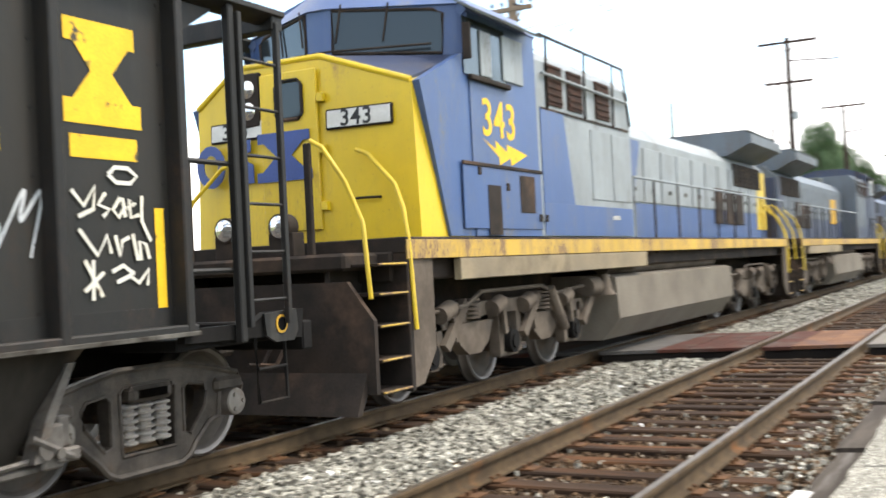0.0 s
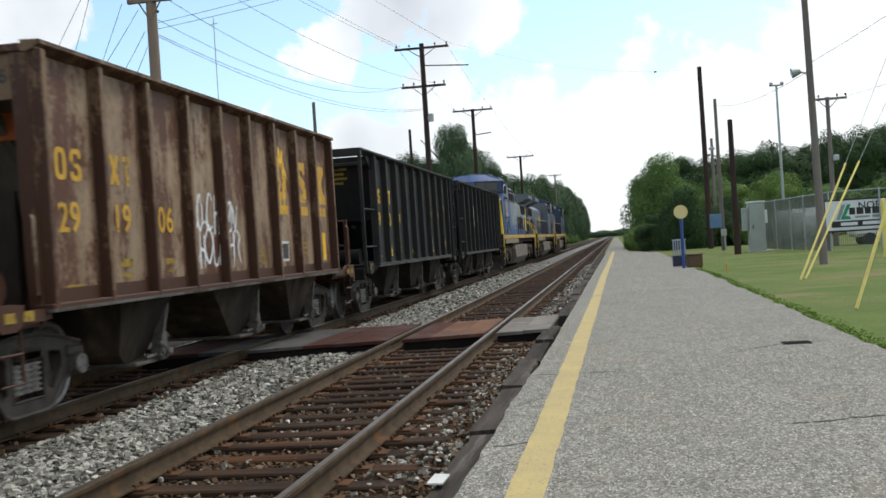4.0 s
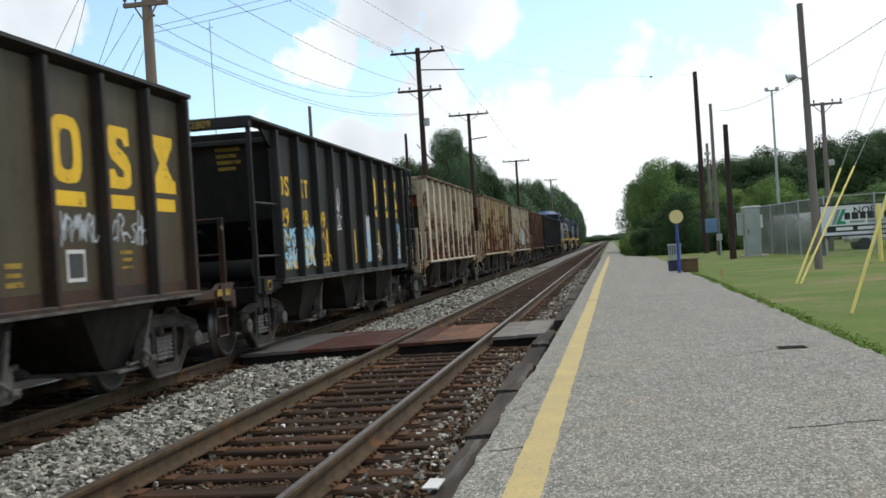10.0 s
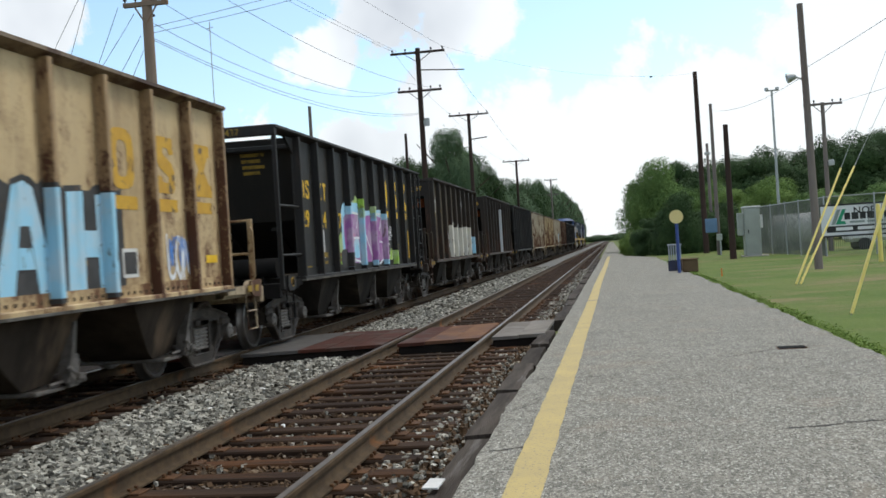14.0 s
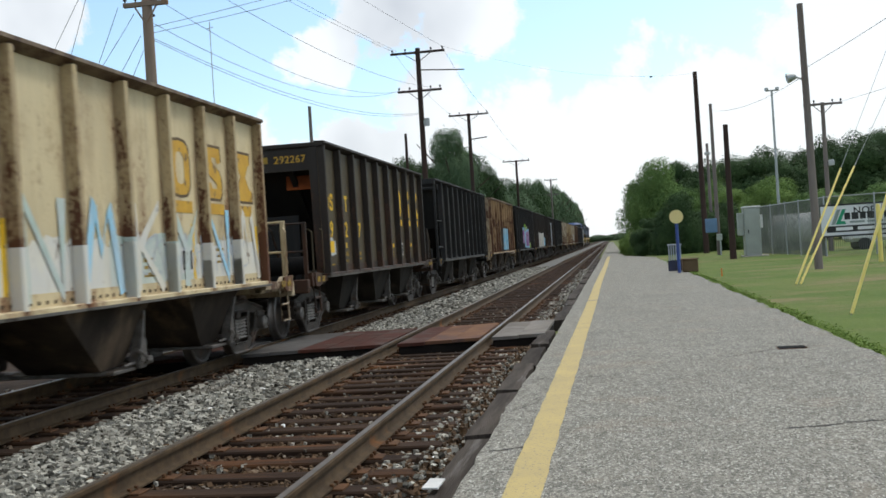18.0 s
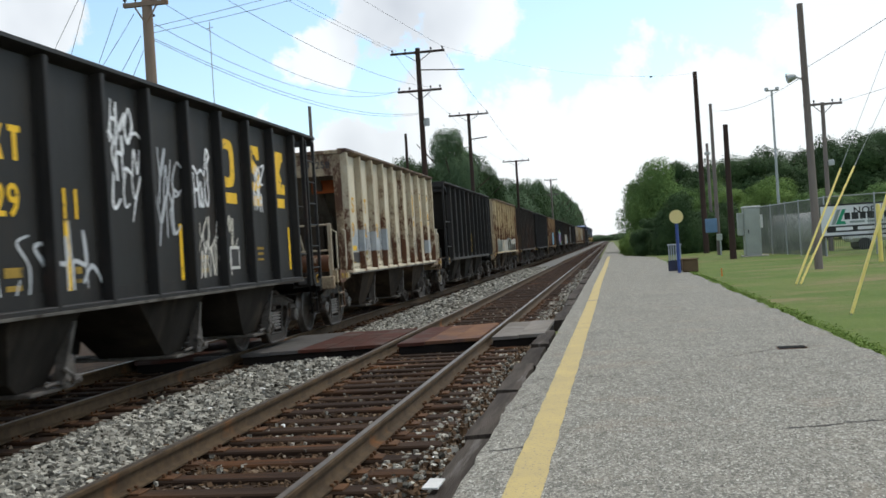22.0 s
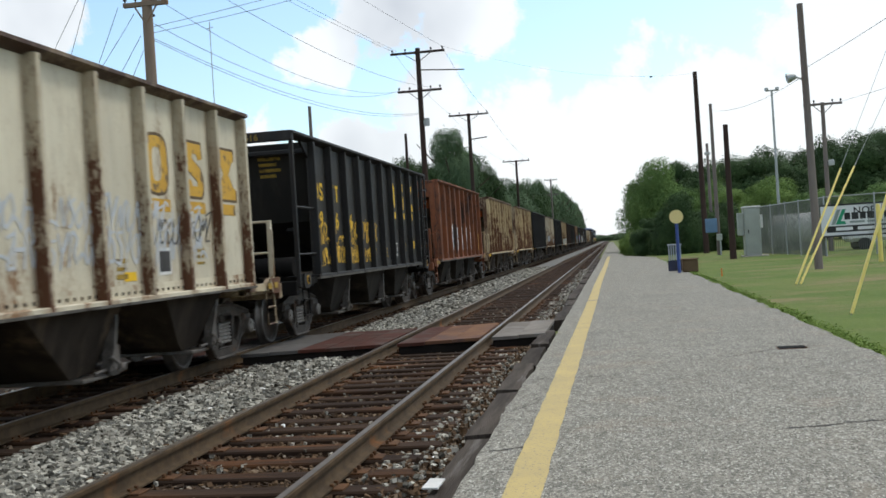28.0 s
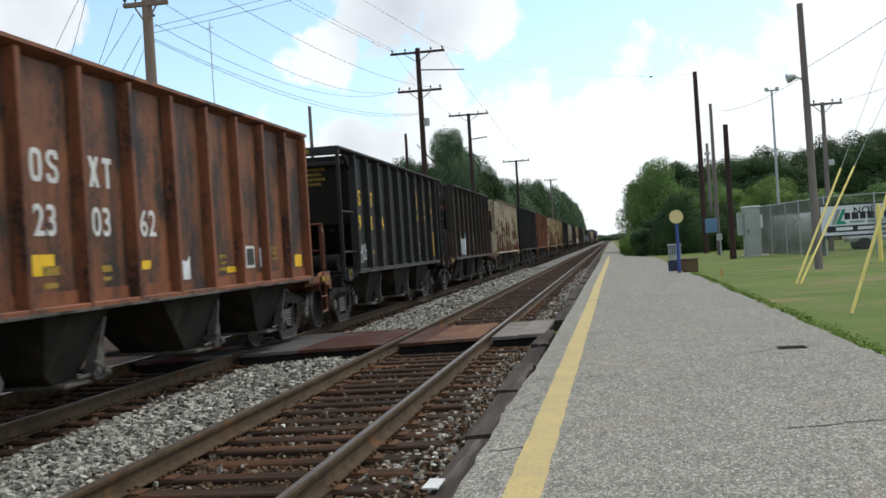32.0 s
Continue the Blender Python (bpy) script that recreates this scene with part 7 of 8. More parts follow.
    ("open", "rust", "230362", (("block", "yellow", -3.95, -3.5, 1.42, 1.62), ("block", "yellow", -1.75, -1.35, 1.42, 1.52), ("block", "yellow", 1.1, 1.5, 1.30, 1.38), ("block", "yellow", 4.3, 4.7, 1.3, 1.5), ("block", "silver", 2.5, 2.9, 1.34, 1.62), ("wash", W, -0.5, -0.2, 1.25, 1.5))),
    ("open", "cream", "291777", ()),
]
TRAIN = [hopper(*c) for c in CARS]


# ---- locomotives: origin at the railhead under the coupler nearest to the cars, the engine reaches along +y ----
ENG = {
    "yellow": coach_paint("yellow_engine_paint", (0.68, 0.47, 0.013), (0.34, 0.24, 0.04), (0.30, 0.16, 0.04), 0.0, 0.25, 0.4),
    "blue": coach_paint("blue_engine_paint", (0.042, 0.088, 0.225), (0.10, 0.125, 0.19), (0.10, 0.10, 0.12), 0.15, 0.45, 0.42),
    "navy": coach_paint("dark_blue_engine_paint", (0.025, 0.038, 0.085), (0.06, 0.06, 0.06), (0.08, 0.06, 0.05), 0.0, 0.4, 0.45),
    "grey": coach_paint("grey_engine_paint", (0.26, 0.285, 0.30), (0.16, 0.17, 0.17), (0.13, 0.12, 0.11), 0.15, 0.55, 0.5),
    "slate": coach_paint("slate_grey_engine_paint", (0.115, 0.135, 0.16), (0.085, 0.085, 0.085), (0.11, 0.085, 0.07), 0.0, 0.5, 0.5),
    "roof": coach_paint("grimy_roof_paint", (0.10, 0.11, 0.105), (0.05, 0.05, 0.045), (0.1, 0.08, 0.06), 0.1, 0.6, 0.7),
    "worn": coach_paint("worn_yellow_stripe", (0.52, 0.33, 0.055), (0.28, 0.20, 0.11), (0.18, 0.11, 0.06), 0.55, 0.9, 0.6),
    "skirt": surf("dusty_yellow_skirt", (0.30, 0.245, 0.16), (0.20, 0.165, 0.12), 1.0, 0.85, 0.0, 30, 0.1, stain=(0.11, 0.085, 0.06), stain_at=(0.5, 0.72), stain_scale=1.2),
    "frame": surf("dirty_black_frame", (0.040, 0.031, 0.026), (0.022, 0.019, 0.017), 3.0, 0.8, 0.1, 40, 0.25, stain=(0.105, 0.066, 0.045), stain_at=(0.5, 0.75), stain_scale=1.4),
    "dusty": surf("dusty_underbody", (0.145, 0.118, 0.094), (0.070, 0.056, 0.045), 2.5, 0.9, 0.05, 30, 0.25, stain=(0.10, 0.085, 0.07), stain_at=(0.55, 0.75), stain_scale=1.5),
    "tank": surf("dusty_fuel_tank", (0.19, 0.168, 0.138), (0.13, 0.112, 0.09), 0.8, 0.85, 0.05, 30, 0.1, stain=(0.11, 0.10, 0.085), stain_at=(0.55, 0.75), stain_scale=0.8),
}
k = Nodes("window_glass", 0.08)
M["cab_glass"] = k.done((0.02, 0.025, 0.03))
k = Nodes("lamp_glass", 0.12, 0.9)
k.b.inputs["Emission Color"].default_value, k.b.inputs["Emission Strength"].default_value = (1.0, 0.97, 0.9, 1), 0.03
M["lamp_glass"] = k.done((0.70, 0.70, 0.70))
M["grille"] = surf("rusty_grille", (0.072, 0.036, 0.026), (0.032, 0.024, 0.021), 4.0, 0.8, 0.2, 30, 0.2)


def loft(low, high):
    n = len(low)
    return G().add(low + high, [tuple(range(n)), tuple(range(2 * n - 1, n - 1, -1))] + [(i, (i + 1) % n, n + (i + 1) % n, n + i) for i in range(n)])


def engine_truck(eng, y, flip=1):
    tr = link_mesh("truck", kept(("engine", "bolster"), lambda: G().box(-1.0, 1.0, -1.6, 1.6, 0.55, 0.95, 0.05), M["under"]), eng, "dusty six-wheel locomotive truck", pose(0, y, 0))
    for s in (-1, 1):
        def frame_side():
            g = G()
            x0, x1 = s * 1.06, s * 1.2
            g.prism([(-2.62, 0.74), (-2.5, 0.90), (-1.4, 0.92), (-0.8, 1.02), (0.8, 1.02), (1.4, 0.92), (2.5, 0.90), (2.62, 0.74), (1.5, 0.76), (0.7, 0.86), (-0.7, 0.86), (-1.5, 0.76)], "x", x0, x1)
            for c in (-1.05, 1.05):
                # spring seat between two axles, with its coil pair
                g.prism([(c - 0.50, 0.80), (c + 0.50, 0.80), (c + 0.36, 0.56), (c + 0.16, 0.44), (c - 0.16, 0.44), (c - 0.36, 0.56)], "x", x0 + s * 0.01, x1 + s * 0.03)
                for i in range(5):
                    g.cyl((x1 - s * 0.04, c, 0.84 + 0.05 * i), (x1 - s * 0.04, c, 0.865 + 0.05 * i), 0.14, 12)
            for c in (-2.1, 0.0, 2.1):
                for e in (-0.26, 0.26):
                    g.prism([(c + e - 0.07, 0.86), (c + e + 0.07, 0.86), (c + e + 0.05, 0.36), (c + e - 0.05, 0.36)], "x", x0, x1)
                g.box(x0, x1 - s * 0.02, c - 0.28, c + 0.28, 0.32, 0.37, 0.01)
                # traction link, leaning
                g.prism([(c + 0.24, 0.60), (c + 0.34, 0.52), (c + 0.86, 1.0), (c + 0.76, 1.08)], "x", x1 + s * 0.01, x1 + s * 0.08)
            return g
        fr = link_mesh("sideframe", kept(("engine", s, "sideframe"), frame_side, ENG["dusty"]), tr)
        for c in (-2.1, 0.0, 2.1):
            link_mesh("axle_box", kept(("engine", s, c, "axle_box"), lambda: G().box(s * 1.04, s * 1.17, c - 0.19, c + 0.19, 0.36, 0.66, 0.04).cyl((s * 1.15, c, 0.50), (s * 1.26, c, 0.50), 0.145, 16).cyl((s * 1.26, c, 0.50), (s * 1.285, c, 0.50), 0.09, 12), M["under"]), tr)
        for c in (-1.75, -0.45, 0.45, 1.75):
            link_mesh("brake_cylinder", kept(("engine", s, c, "brake_cylinder"), lambda: G().cyl((s * 1.27, c - 0.2, 0.92), (s * 1.27, c + 0.06, 0.99), 0.10, 12).cyl((s * 1.27, c + 0.06, 0.99), (s * 1.27, c + 0.2, 1.02), 0.035, 8).prism([(c + 0.1, 1.02), (c + 0.19, 1.02), (c + 0.25, 0.62), (c + 0.18, 0.60)], "x", s * 1.22, s * 1.27), ENG["dusty"]), tr)
        link_mesh("air_pipe", kept(("engine", s, "air_pipe"), lambda: G().tube([(s * 1.27, -2.5, 0.95), (s * 1.27, -1.3, 1.0), (s * 1.27, -0.9, 1.14), (s * 1.27, 0.9, 1.14), (s * 1.27, 1.3, 1.02), (s * 1.27, 2.4, 1.08)], 0.025, 6), ENG["dusty"]), tr)
        link_mesh("sand_pipe", kept(("engine", s, "sand_pipe"), lambda: G().tube([(s * 1.2, -2.62, 0.9), (s * 1.22, -2.7, 0.5), (s * 1.0, -2.6, 0.15)], 0.03, 6), ENG["dusty"]), tr)
        link_mesh("damper", kept(("engine", s, "damper"), lambda: G().cyl((s * 1.3, 1.1, 1.1), (s * 1.32, 1.5, 0.55), 0.07, 10), ENG["dusty"]), tr)
    for d in (-2.1, 0.0, 2.1):
        ws = link_mesh("wheelset", wheel_mesh(), tr, "", pose(0, d, 0.457))
        SPOKES.append((ws, d))
    return tr


def engine(nose_near, length, cols, lettering):
    side, band, hood, roofc = (ENG[c] for c in cols)
    eng = thing("locomotive", lettering, "locomotive", group="locomotives of the train")
    L = length

    def P(name, g, mat, label="", parent=None, m=None):
        return part(name, g, mat, parent or eng, label, m)
    Lf = L - 1.1
    P("underframe", G().box(-1.35, 1.35, 1.1, Lf, 1.32, 1.62, 0.02).box(-0.4, 0.4, 0.6, L - 0.6, 0.9, 1.35, 0.02), ENG["frame"])
    P("deck", G().box(-1.5, 1.5, 1.15, Lf, 1.60, 1.76, 0.01), ENG["frame"])
    for s in (-1, 1):
        P("sill_stripe", G().box(s * 1.50, s * 1.518, 1.15, Lf, 1.54, 1.73, 0.004), ENG["worn"])
        P("skirt", G().box(s * 1.42, s * 1.512, 2.3, 8.9, 1.30, 1.535, 0.01), ENG["skirt"])
    P("fuel_tank", G().prism([(-1.48, 0.55), (-1.2, 0.22), (1.2, 0.22), (1.48, 0.55), (1.44, 1.16), (1.3, 1.2), (-1.3, 1.2), (-1.44, 1.16)], "y", 7.5, L - 7.4), ENG["tank"])
    P("air_reservoir", G().cyl((1.15, 7.7, 1.33), (1.15, L - 8, 1.33), 0.13, 12), ENG["dusty"])
    P("bell", G().lathe([(0.001, 0.3), (0.06, 0.3), (0.08, 0.2), (0.10, 0.08), (0.15, 0.0)], (1.38, 7.2, 0.92), 14, "z"), ENG["dusty"])
    P("main_cylinder", G().cyl((1.25, 6.7, 1.05), (1.25, 7.3, 1.05), 0.14, 14), ENG["dusty"])
    for y in (4.15, L - 4.15):
        engine_truck(eng, y)
    for near in (1, 0):
        def Y(v):
            return v if near else L - v
        d = 1 if near else -1
        P("pilot", G().prism([(-1.5, 0.30), (1.5, 0.30), (1.5, 0.98), (1.22, 1.35), (-1.22, 1.35), (-1.5, 0.98)], "y", Y(0.50), Y(0.56)), ENG["frame"], "rust-dusted black pilot plate")
        P("plow", G().prism([(Y(0.50), 0.5), (Y(0.30), 0.12), (Y(0.38), 0.12), (Y(0.56), 0.4)], "x", -1.4, 1.4), ENG["frame"])
        P("coupler", G().box(-0.1, 0.1, Y(0.05), Y(0.6), 0.76, 0.94, 0.02).box(-0.16, 0.12, Y(0.02), Y(0.22), 0.70, 1.0, 0.04), M["truck"])
        for s in (-1, 1):
            P("stepwell", G().prism([(Y(0.56), 0.25), (Y(1.22), 0.25), (Y(1.22), 1.62), (Y(0.62), 1.62), (Y(0.56), 1.2)], "x", s * 0.92, s * 0.97), ENG["frame"])
            P("stepwell", G().box(s * 0.95, s * 1.5, Y(1.16), Y(1.24), 0.25, 1.62, 0.01), ENG["frame"])
            P("step_side", G().prism([(Y(1.24), 0.28), (Y(1.42), 0.30), (Y(1.70), 0.62), (Y(1.70), 1.60), (Y(1.24), 1.60)], "x", s * 1.44, s * 1.49), ENG["dusty"])
            for z in (0.30, 0.60, 0.92, 1.22, 1.50):
                P("tread", G().box(s * 0.96, s * 1.50, Y(0.62), Y(1.16), z - 0.02, z + 0.01, 0.004), ENG["frame"])
                P("tread_edge", G().box(s * 1.49, s * 1.515, Y(0.62), Y(1.14), z - 0.008, z + 0.009, 0.003), ENG["worn"], "worn yellow step edge")
            P("grab_rail", G().tube([(s * 0.80, Y(0.62), 2.72), (s * 0.95, Y(0.60), 2.64), (s * 1.2, Y(0.58), 2.3), (s * 1.38, Y(0.58), 1.9), (s * 1.42, Y(0.60), 1.18)], 0.024, 8), ENG["yellow"])
            P("grab_rail", G().tube([(s * 0.78, Y(1.48), 2.70), (s * 0.95, Y(1.42), 2.64), (s * 1.3, Y(1.34), 2.3), (s * 1.42, Y(1.28), 2.05), (s * 1.50, Y(1.22), 1.7), (s * 1.53, Y(1.24), 0.85)], 0.024, 8), ENG["yellow"])
            P("end_rail", G().box(s * 0.72, s * 0.79, Y(0.60), Y(0.66), 1.5, 2.70, 0.01), ENG["frame"])
            P("ditch_light", G().cyl((s * 0.34, Y(0.68), 1.92), (s * 0.34, Y(0.84), 1.92), 0.13, 16).box(s * 0.19, s * 0.49, Y(0.7), Y(0.9), 1.62, 1.86, 0.01), ENG["frame"])
            P("lamp", G().lathe([(0.11, 0.0), (0.07, -0.03 * d), (0.001, -0.045 * d)], (s * 0.34, Y(0.675), 1.92), 16, "y"), M["lamp_glass"], "clear lamp glass")
        P("anticlimber", G().box(-1.2, 1.2, Y(0.50), Y(1.2), 1.45, 1.62, 0.03), ENG["frame"])
        for x in (-0.6, -0.4, 0.45, 0.62):
            P("air_hose", G().tube([(x, Y(0.48), 1.0), (x, Y(0.36), 0.8), (x * 0.9, Y(0.25), 0.6), (x * 0.8, Y(0.08), 0.62)], 0.022, 6), ENG["frame"])

    def cab(C):
        """C: flips y for an engine whose cab is at the far end."""
        ny = C(1.0) > C(0.0)
        lo = [(-1.45, C(2.8), 1.76), (-1.45, C(1.60), 1.76), (-0.9, C(1.52), 1.76), (0.30, C(1.52), 1.76), (1.45, C(1.58), 1.76), (1.45, C(2.8), 1.76)]
        hi = [(-1.43, C(2.8), 3.74), (-1.40, C(1.62), 3.36), (-0.80, C(1.56), 3.74), (0.32, C(1.56), 3.74), (1.40, C(1.60), 3.36), (1.43, C(2.8), 3.74)]
        nose = P("nose", loft(lo, hi), ENG["yellow"] if nose_near else ENG["navy"], "yellow short nose" if nose_near else "")
        edge = [(-1.42, C(2.8), 3.80), (-1.34, C(1.74), 3.43), (-0.76, C(1.66), 3.765), (0.30, C(1.66), 3.765), (1.34, C(1.72), 3.43), (1.42, C(2.8), 3.80), (0.30, C(2.8), 3.83), (-0.76, C(2.8), 3.83)]
        top = G().add(edge + [(x, y, z - 0.12) for x, y, z in edge], [(0, 1, 2, 7), (2, 3, 6, 7), (3, 4, 5, 6)] + [(i, (i + 1) % 8, 8 + (i + 1) % 8, 8 + i) for i in range(8)])
        P("nose_top", top, ENG["navy"], "dark blue anti-glare panel")
        P("nose_edge", G().tube([(-1.40, C(1.62), 3.365), (-0.80, C(1.57), 3.745), (0.32, C(1.57), 3.745), (1.39, C(1.61), 3.37)], 0.035, 8), ENG["yellow"] if nose_near else ENG["navy"])
        for s in (-1, 1):
            P("cheek", G().prism([(C(1.62), 3.36), (C(2.16), 1.77), (C(2.85), 1.77), (C(2.85), 3.84), (C(2.55), 3.76)], "x", s * 1.40, s * 1.485), side)
        roof = [(-1.5, 3.0), (-1.5, 4.27), (-1.25, 4.52), (-0.6, 4.72), (0.6, 4.72), (1.25, 4.52), (1.5, 4.27), (1.5, 3.0)]
        P("cab", G().prism([(-1.5, 1.77)] + roof[1:7] + [(1.5, 1.77)], "y", C(2.75), C(4.62)), side)
        P("cab_roof", G().prism([(x * 1.01, z + 0.012) for x, z in roof[1:7]] + [(1.44, 4.22), (1.2, 4.47), (0.58, 4.67), (-0.58, 4.67), (-1.2, 4.47), (-1.44, 4.22)], "y", C(2.72), C(4.65)), side)
        # the front of the cab comes forward to a blunt wedge between the windshields
        plan = [(-1.5, 2.78), (-1.42, 2.74), (-0.12, 2.03), (0.12, 2.03), (1.42, 2.74), (1.5, 2.78)]
        P("cab_front", loft([(x, C(y), 3.70) for x, y in plan], [(x, C(y), 4.36) for x, y in plan]), side)
        P("visor", loft([(x * 1.01, C(y - 0.04), 4.36) for x, y in plan], [(x * 0.6, C(y * 0.75 + 0.8), 4.70) for x, y in plan]), side)
        for s in (-1, 1):
            def pane(x, out):
                return C(2.03 + (x - 0.12) * 0.546 - out)
            shape = [(0.18, 3.86), (1.24, 3.82), (1.26, 4.26), (1.16, 4.31), (0.18, 4.34)]
            P("windshield", loft([(s * x, pane(x, -0.01), z) for x, z in shape], [(s * x, pane(x, 0.012), z) for x, z in shape]), M["cab_glass"], "dark glass")
            P("windshield_frame", G().tube([(s * x, pane(x, 0.012), z) for x, z in shape + shape[:1]], 0.02, 6), ENG["frame"])
            for a, b in ((0.28, 0.22), (0.74, 0.68)):
                P("wiper", G().tube([(s * a, pane(a, 0.03), 4.40), (s * b, pane(b, 0.04), 3.98)], 0.012, 5), ENG["frame"])
            P("cab_window", G().box(s * 1.495, s * 1.503, C(2.62), C(3.72), 3.56, 4.20), M["cab_glass"])
            P("window_sash", G().box(s * 1.50, s * 1.525, C(3.02), C(3.30), 3.58, 4.10, 0.01).box(s * 1.50, s * 1.525, C(3.62), C(4.20), 3.60, 4.14, 0.01), ENG["grey"], "pale window sash")
            P("armrest", G().box(s * 1.5, s * 1.56, C(2.7), C(3.75), 3.50, 3.56, 0.01), ENG["frame"])
            P("awning", loft([(s * 1.46, C(2.55), 4.34), (s * 1.46, C(4.4), 4.34), (s * 1.70, C(4.4), 4.20), (s * 1.70, C(2.55), 4.20)], [(s * 1.46, C(2.55), 4.37), (s * 1.46, C(4.4), 4.37), (s * 1.71, C(4.4), 4.23), (s * 1.71, C(2.55), 4.23)]), ENG["roof"])
            P("mirror", G().box(s * 1.52, s * 1.62, C(2.56), C(2.60), 3.7, 4.1, 0.01), ENG["frame"])
            P("locker_door", G().box(s * 1.5, s * 1.515, C(2.45), C(4.62), 1.85, 2.55, 0.006), side)
            P("locker_sill", G().box(s * 1.5, s * 1.53, C(2.45), C(4.65), 2.55, 2.59, 0.004), ENG["frame"])
            P("vent_grille", G().box(s * 1.515, s * 1.522, C(3.95), C(4.4), 2.05, 2.5, 0.003), ENG["frame"])
            P("vent_grille", G().box(s * 1.515, s * 1.522, C(3.05), C(3.4), 1.78, 2.35, 0.003), ENG["frame"])
            for y, z in ((2.85, 2.45), (3.6, 2.3), (4.55, 1.95), (4.75, 1.95)):
                P("latch", G().box(s * 1.515, s * 1.53, C(y) - 0.04, C(y) + 0.04, z, z + 0.09, 0.006), ENG["frame"])
        P("windshield_rail", G().tube([(-1.2, C(2.45), 3.90), (-0.2, C(1.92), 3.86), (0.2, C(1.92), 3.86), (1.2, C(2.45), 3.90)], 0.014, 6), ENG["frame"])
        P("roof_antenna", G().box(-0.25, 0.25, C(3.2), C(3.9), 4.70, 4.80, 0.03).cyl((0.7, C(3.4), 4.6), (0.7, C(3.4), 4.95), 0.02, 6), ENG["roof"])
        P("headlight_box", G().box(-0.77, -0.45, C(1.50), C(1.60), 3.07, 3.67, 0.02), ENG["frame"])
        for z in (3.25, 3.49):
            P("headlight", G().lathe([(0.10, 0.0), (0.07, -0.03 if ny else 0.03), (0.001, -0.045 if ny else 0.045)], (-0.61, C(1.495), z), 16, "y"), M["lamp_glass"], "clear round headlight")
        P("nose_door", G().box(-0.44, 0.30, C(1.495), C(1.53), 1.9, 3.62, 0.01), ENG["yellow"] if nose_near else ENG["navy"])
        P("nose_window", G().box(-0.22, 0.12, C(1.48), C(1.497), 3.12, 3.50, 0.006), M["cab_glass"], "small rounded window")
        P("nose_window_seal", G().tube([(x - 0.20, C(1.482), z + 0.34) for x, z in ((0.03, 2.76), (0.27, 2.76), (0.32, 2.82), (0.32, 3.12), (0.27, 3.18), (0.03, 3.18), (-0.02, 3.12), (-0.02, 2.82), (0.03, 2.76))], 0.02, 6), ENG["frame"])
        for z in (2.1, 2.7, 3.25):
            P("hinge", G().box(0.31, 0.39, C(1.47), C(1.54), z, z + 0.1, 0.01), ENG["yellow"] if nose_near else ENG["navy"])
        P("nose_step", G().tube([(0.75, C(1.52), 2.2), (0.75, C(1.48), 2.2), (1.0, C(1.52), 2.2), (1.0, C(1.56), 2.2)], 0.015, 6), ENG["frame"])
        for s in (-1, 1):
            nb = P("number_board", G().box(-0.40, 0.40, -0.03, 0.0, -0.11, 0.11, 0.015), ENG["frame"], "", None, pose(s * 0.79, C(1.56) - (0.0 if ny else 0.02), 3.05, -3, 0, s * 3 if ny else 180 + s * 3))
            P("number_plate", G().box(-0.375, 0.375, -0.036, -0.031, -0.09, 0.09, 0.002), M["white_mark"], "white number panel", nb)
            if nose_near:
                me = letters("343", 0.245, M["banner_black"]).copy()
                me.transform(pose(0, 0, 0, 0, 0, -90))
                link_mesh("number", me, nb, "", pose(-0.22, -0.039, -0.08))
        if nose_near:
            y = C(1.475)
            def on_nose(pts):
                return G().prism([(x, z) for x, z in pts], "y", y, y + 0.012)
            P("nose_logo", on_nose([(-0.74 + a, 2.70 + b) for a, b in ((-0.12, 0.24), (0.16, 0.24), (0.16, 0.11), (-0.02, 0.07), (0.19, -0.04), (0.19, -0.24), (-0.15, -0.24), (-0.15, -0.12), (0.04, -0.08), (-0.15, 0.06))]), M["sign_blue"], "blue logo shape")
            P("nose_logo", on_nose([(-0.14 + a, 2.72 + b) for a, b in ((-0.34, 0.26), (0.34, 0.26), (0.34, 0.15), (0.26, 0.15), (0.10, 0.0), (0.28, -0.16), (0.36, -0.16), (0.36, -0.27), (-0.36, -0.27), (-0.36, -0.16), (-0.28, -0.16), (-0.10, 0.0), (-0.26, 0.15), (-0.34, 0.15))]), M["sign_blue"], "blue logo shape")
            P("nose_logo", on_nose([(-1.14 + 0.2 * math.cos(a), 2.68 + 0.24 * math.sin(a)) for a in np.linspace(0.02, 6.26, 18)] + [(-1.14 + 0.1 * math.cos(a), 2.68 + 0.13 * math.sin(a)) for a in np.linspace(6.26, 0.02, 18)]), M["sign_blue"], "blue logo shape")

    C = (lambda v: v) if nose_near else (lambda v: L - v)
    cab(C)
    # equipment body behind the cab, with blower grilles
    P("blower_body", G().prism([(-1.48, 1.77), (-1.48, 4.02), (-1.25, 4.22), (1.25, 4.22), (1.48, 4.02), (1.48, 1.77)], "y", C(4.63), C(8.42)), hood)
    for s in (-1, 1):
        P("paint_band", G().box(s * 1.482, s * 1.490, C(4.76), C(8.35), 1.78, 2.20, 0.002), band)
        P("paint_wedge", G().prism([(C(4.76), 2.2), (C(5.85), 2.2), (C(5.55), 3.42), (C(4.76), 3.42)], "x", s * 1.482, s * 1.492), side)
        for a, b in ((5.0, 5.55), (5.75, 6.3), (6.85, 7.45)):
            fr = P("blower_grille", G().box(s * 1.48, s * 1.50, C(a), C(b), 3.48, 4.02, 0.004), M["grille"], "rust-brown louvred grille")
            for z in np.arange(3.53, 4.0, 0.09):
                P("louvre", G().box(s * 1.50, s * 1.515, C(a) + (0.03 if nose_near else -0.03), C(b) - (0.03 if nose_near else -0.03), z, z + 0.035), M["grille"], "", fr)
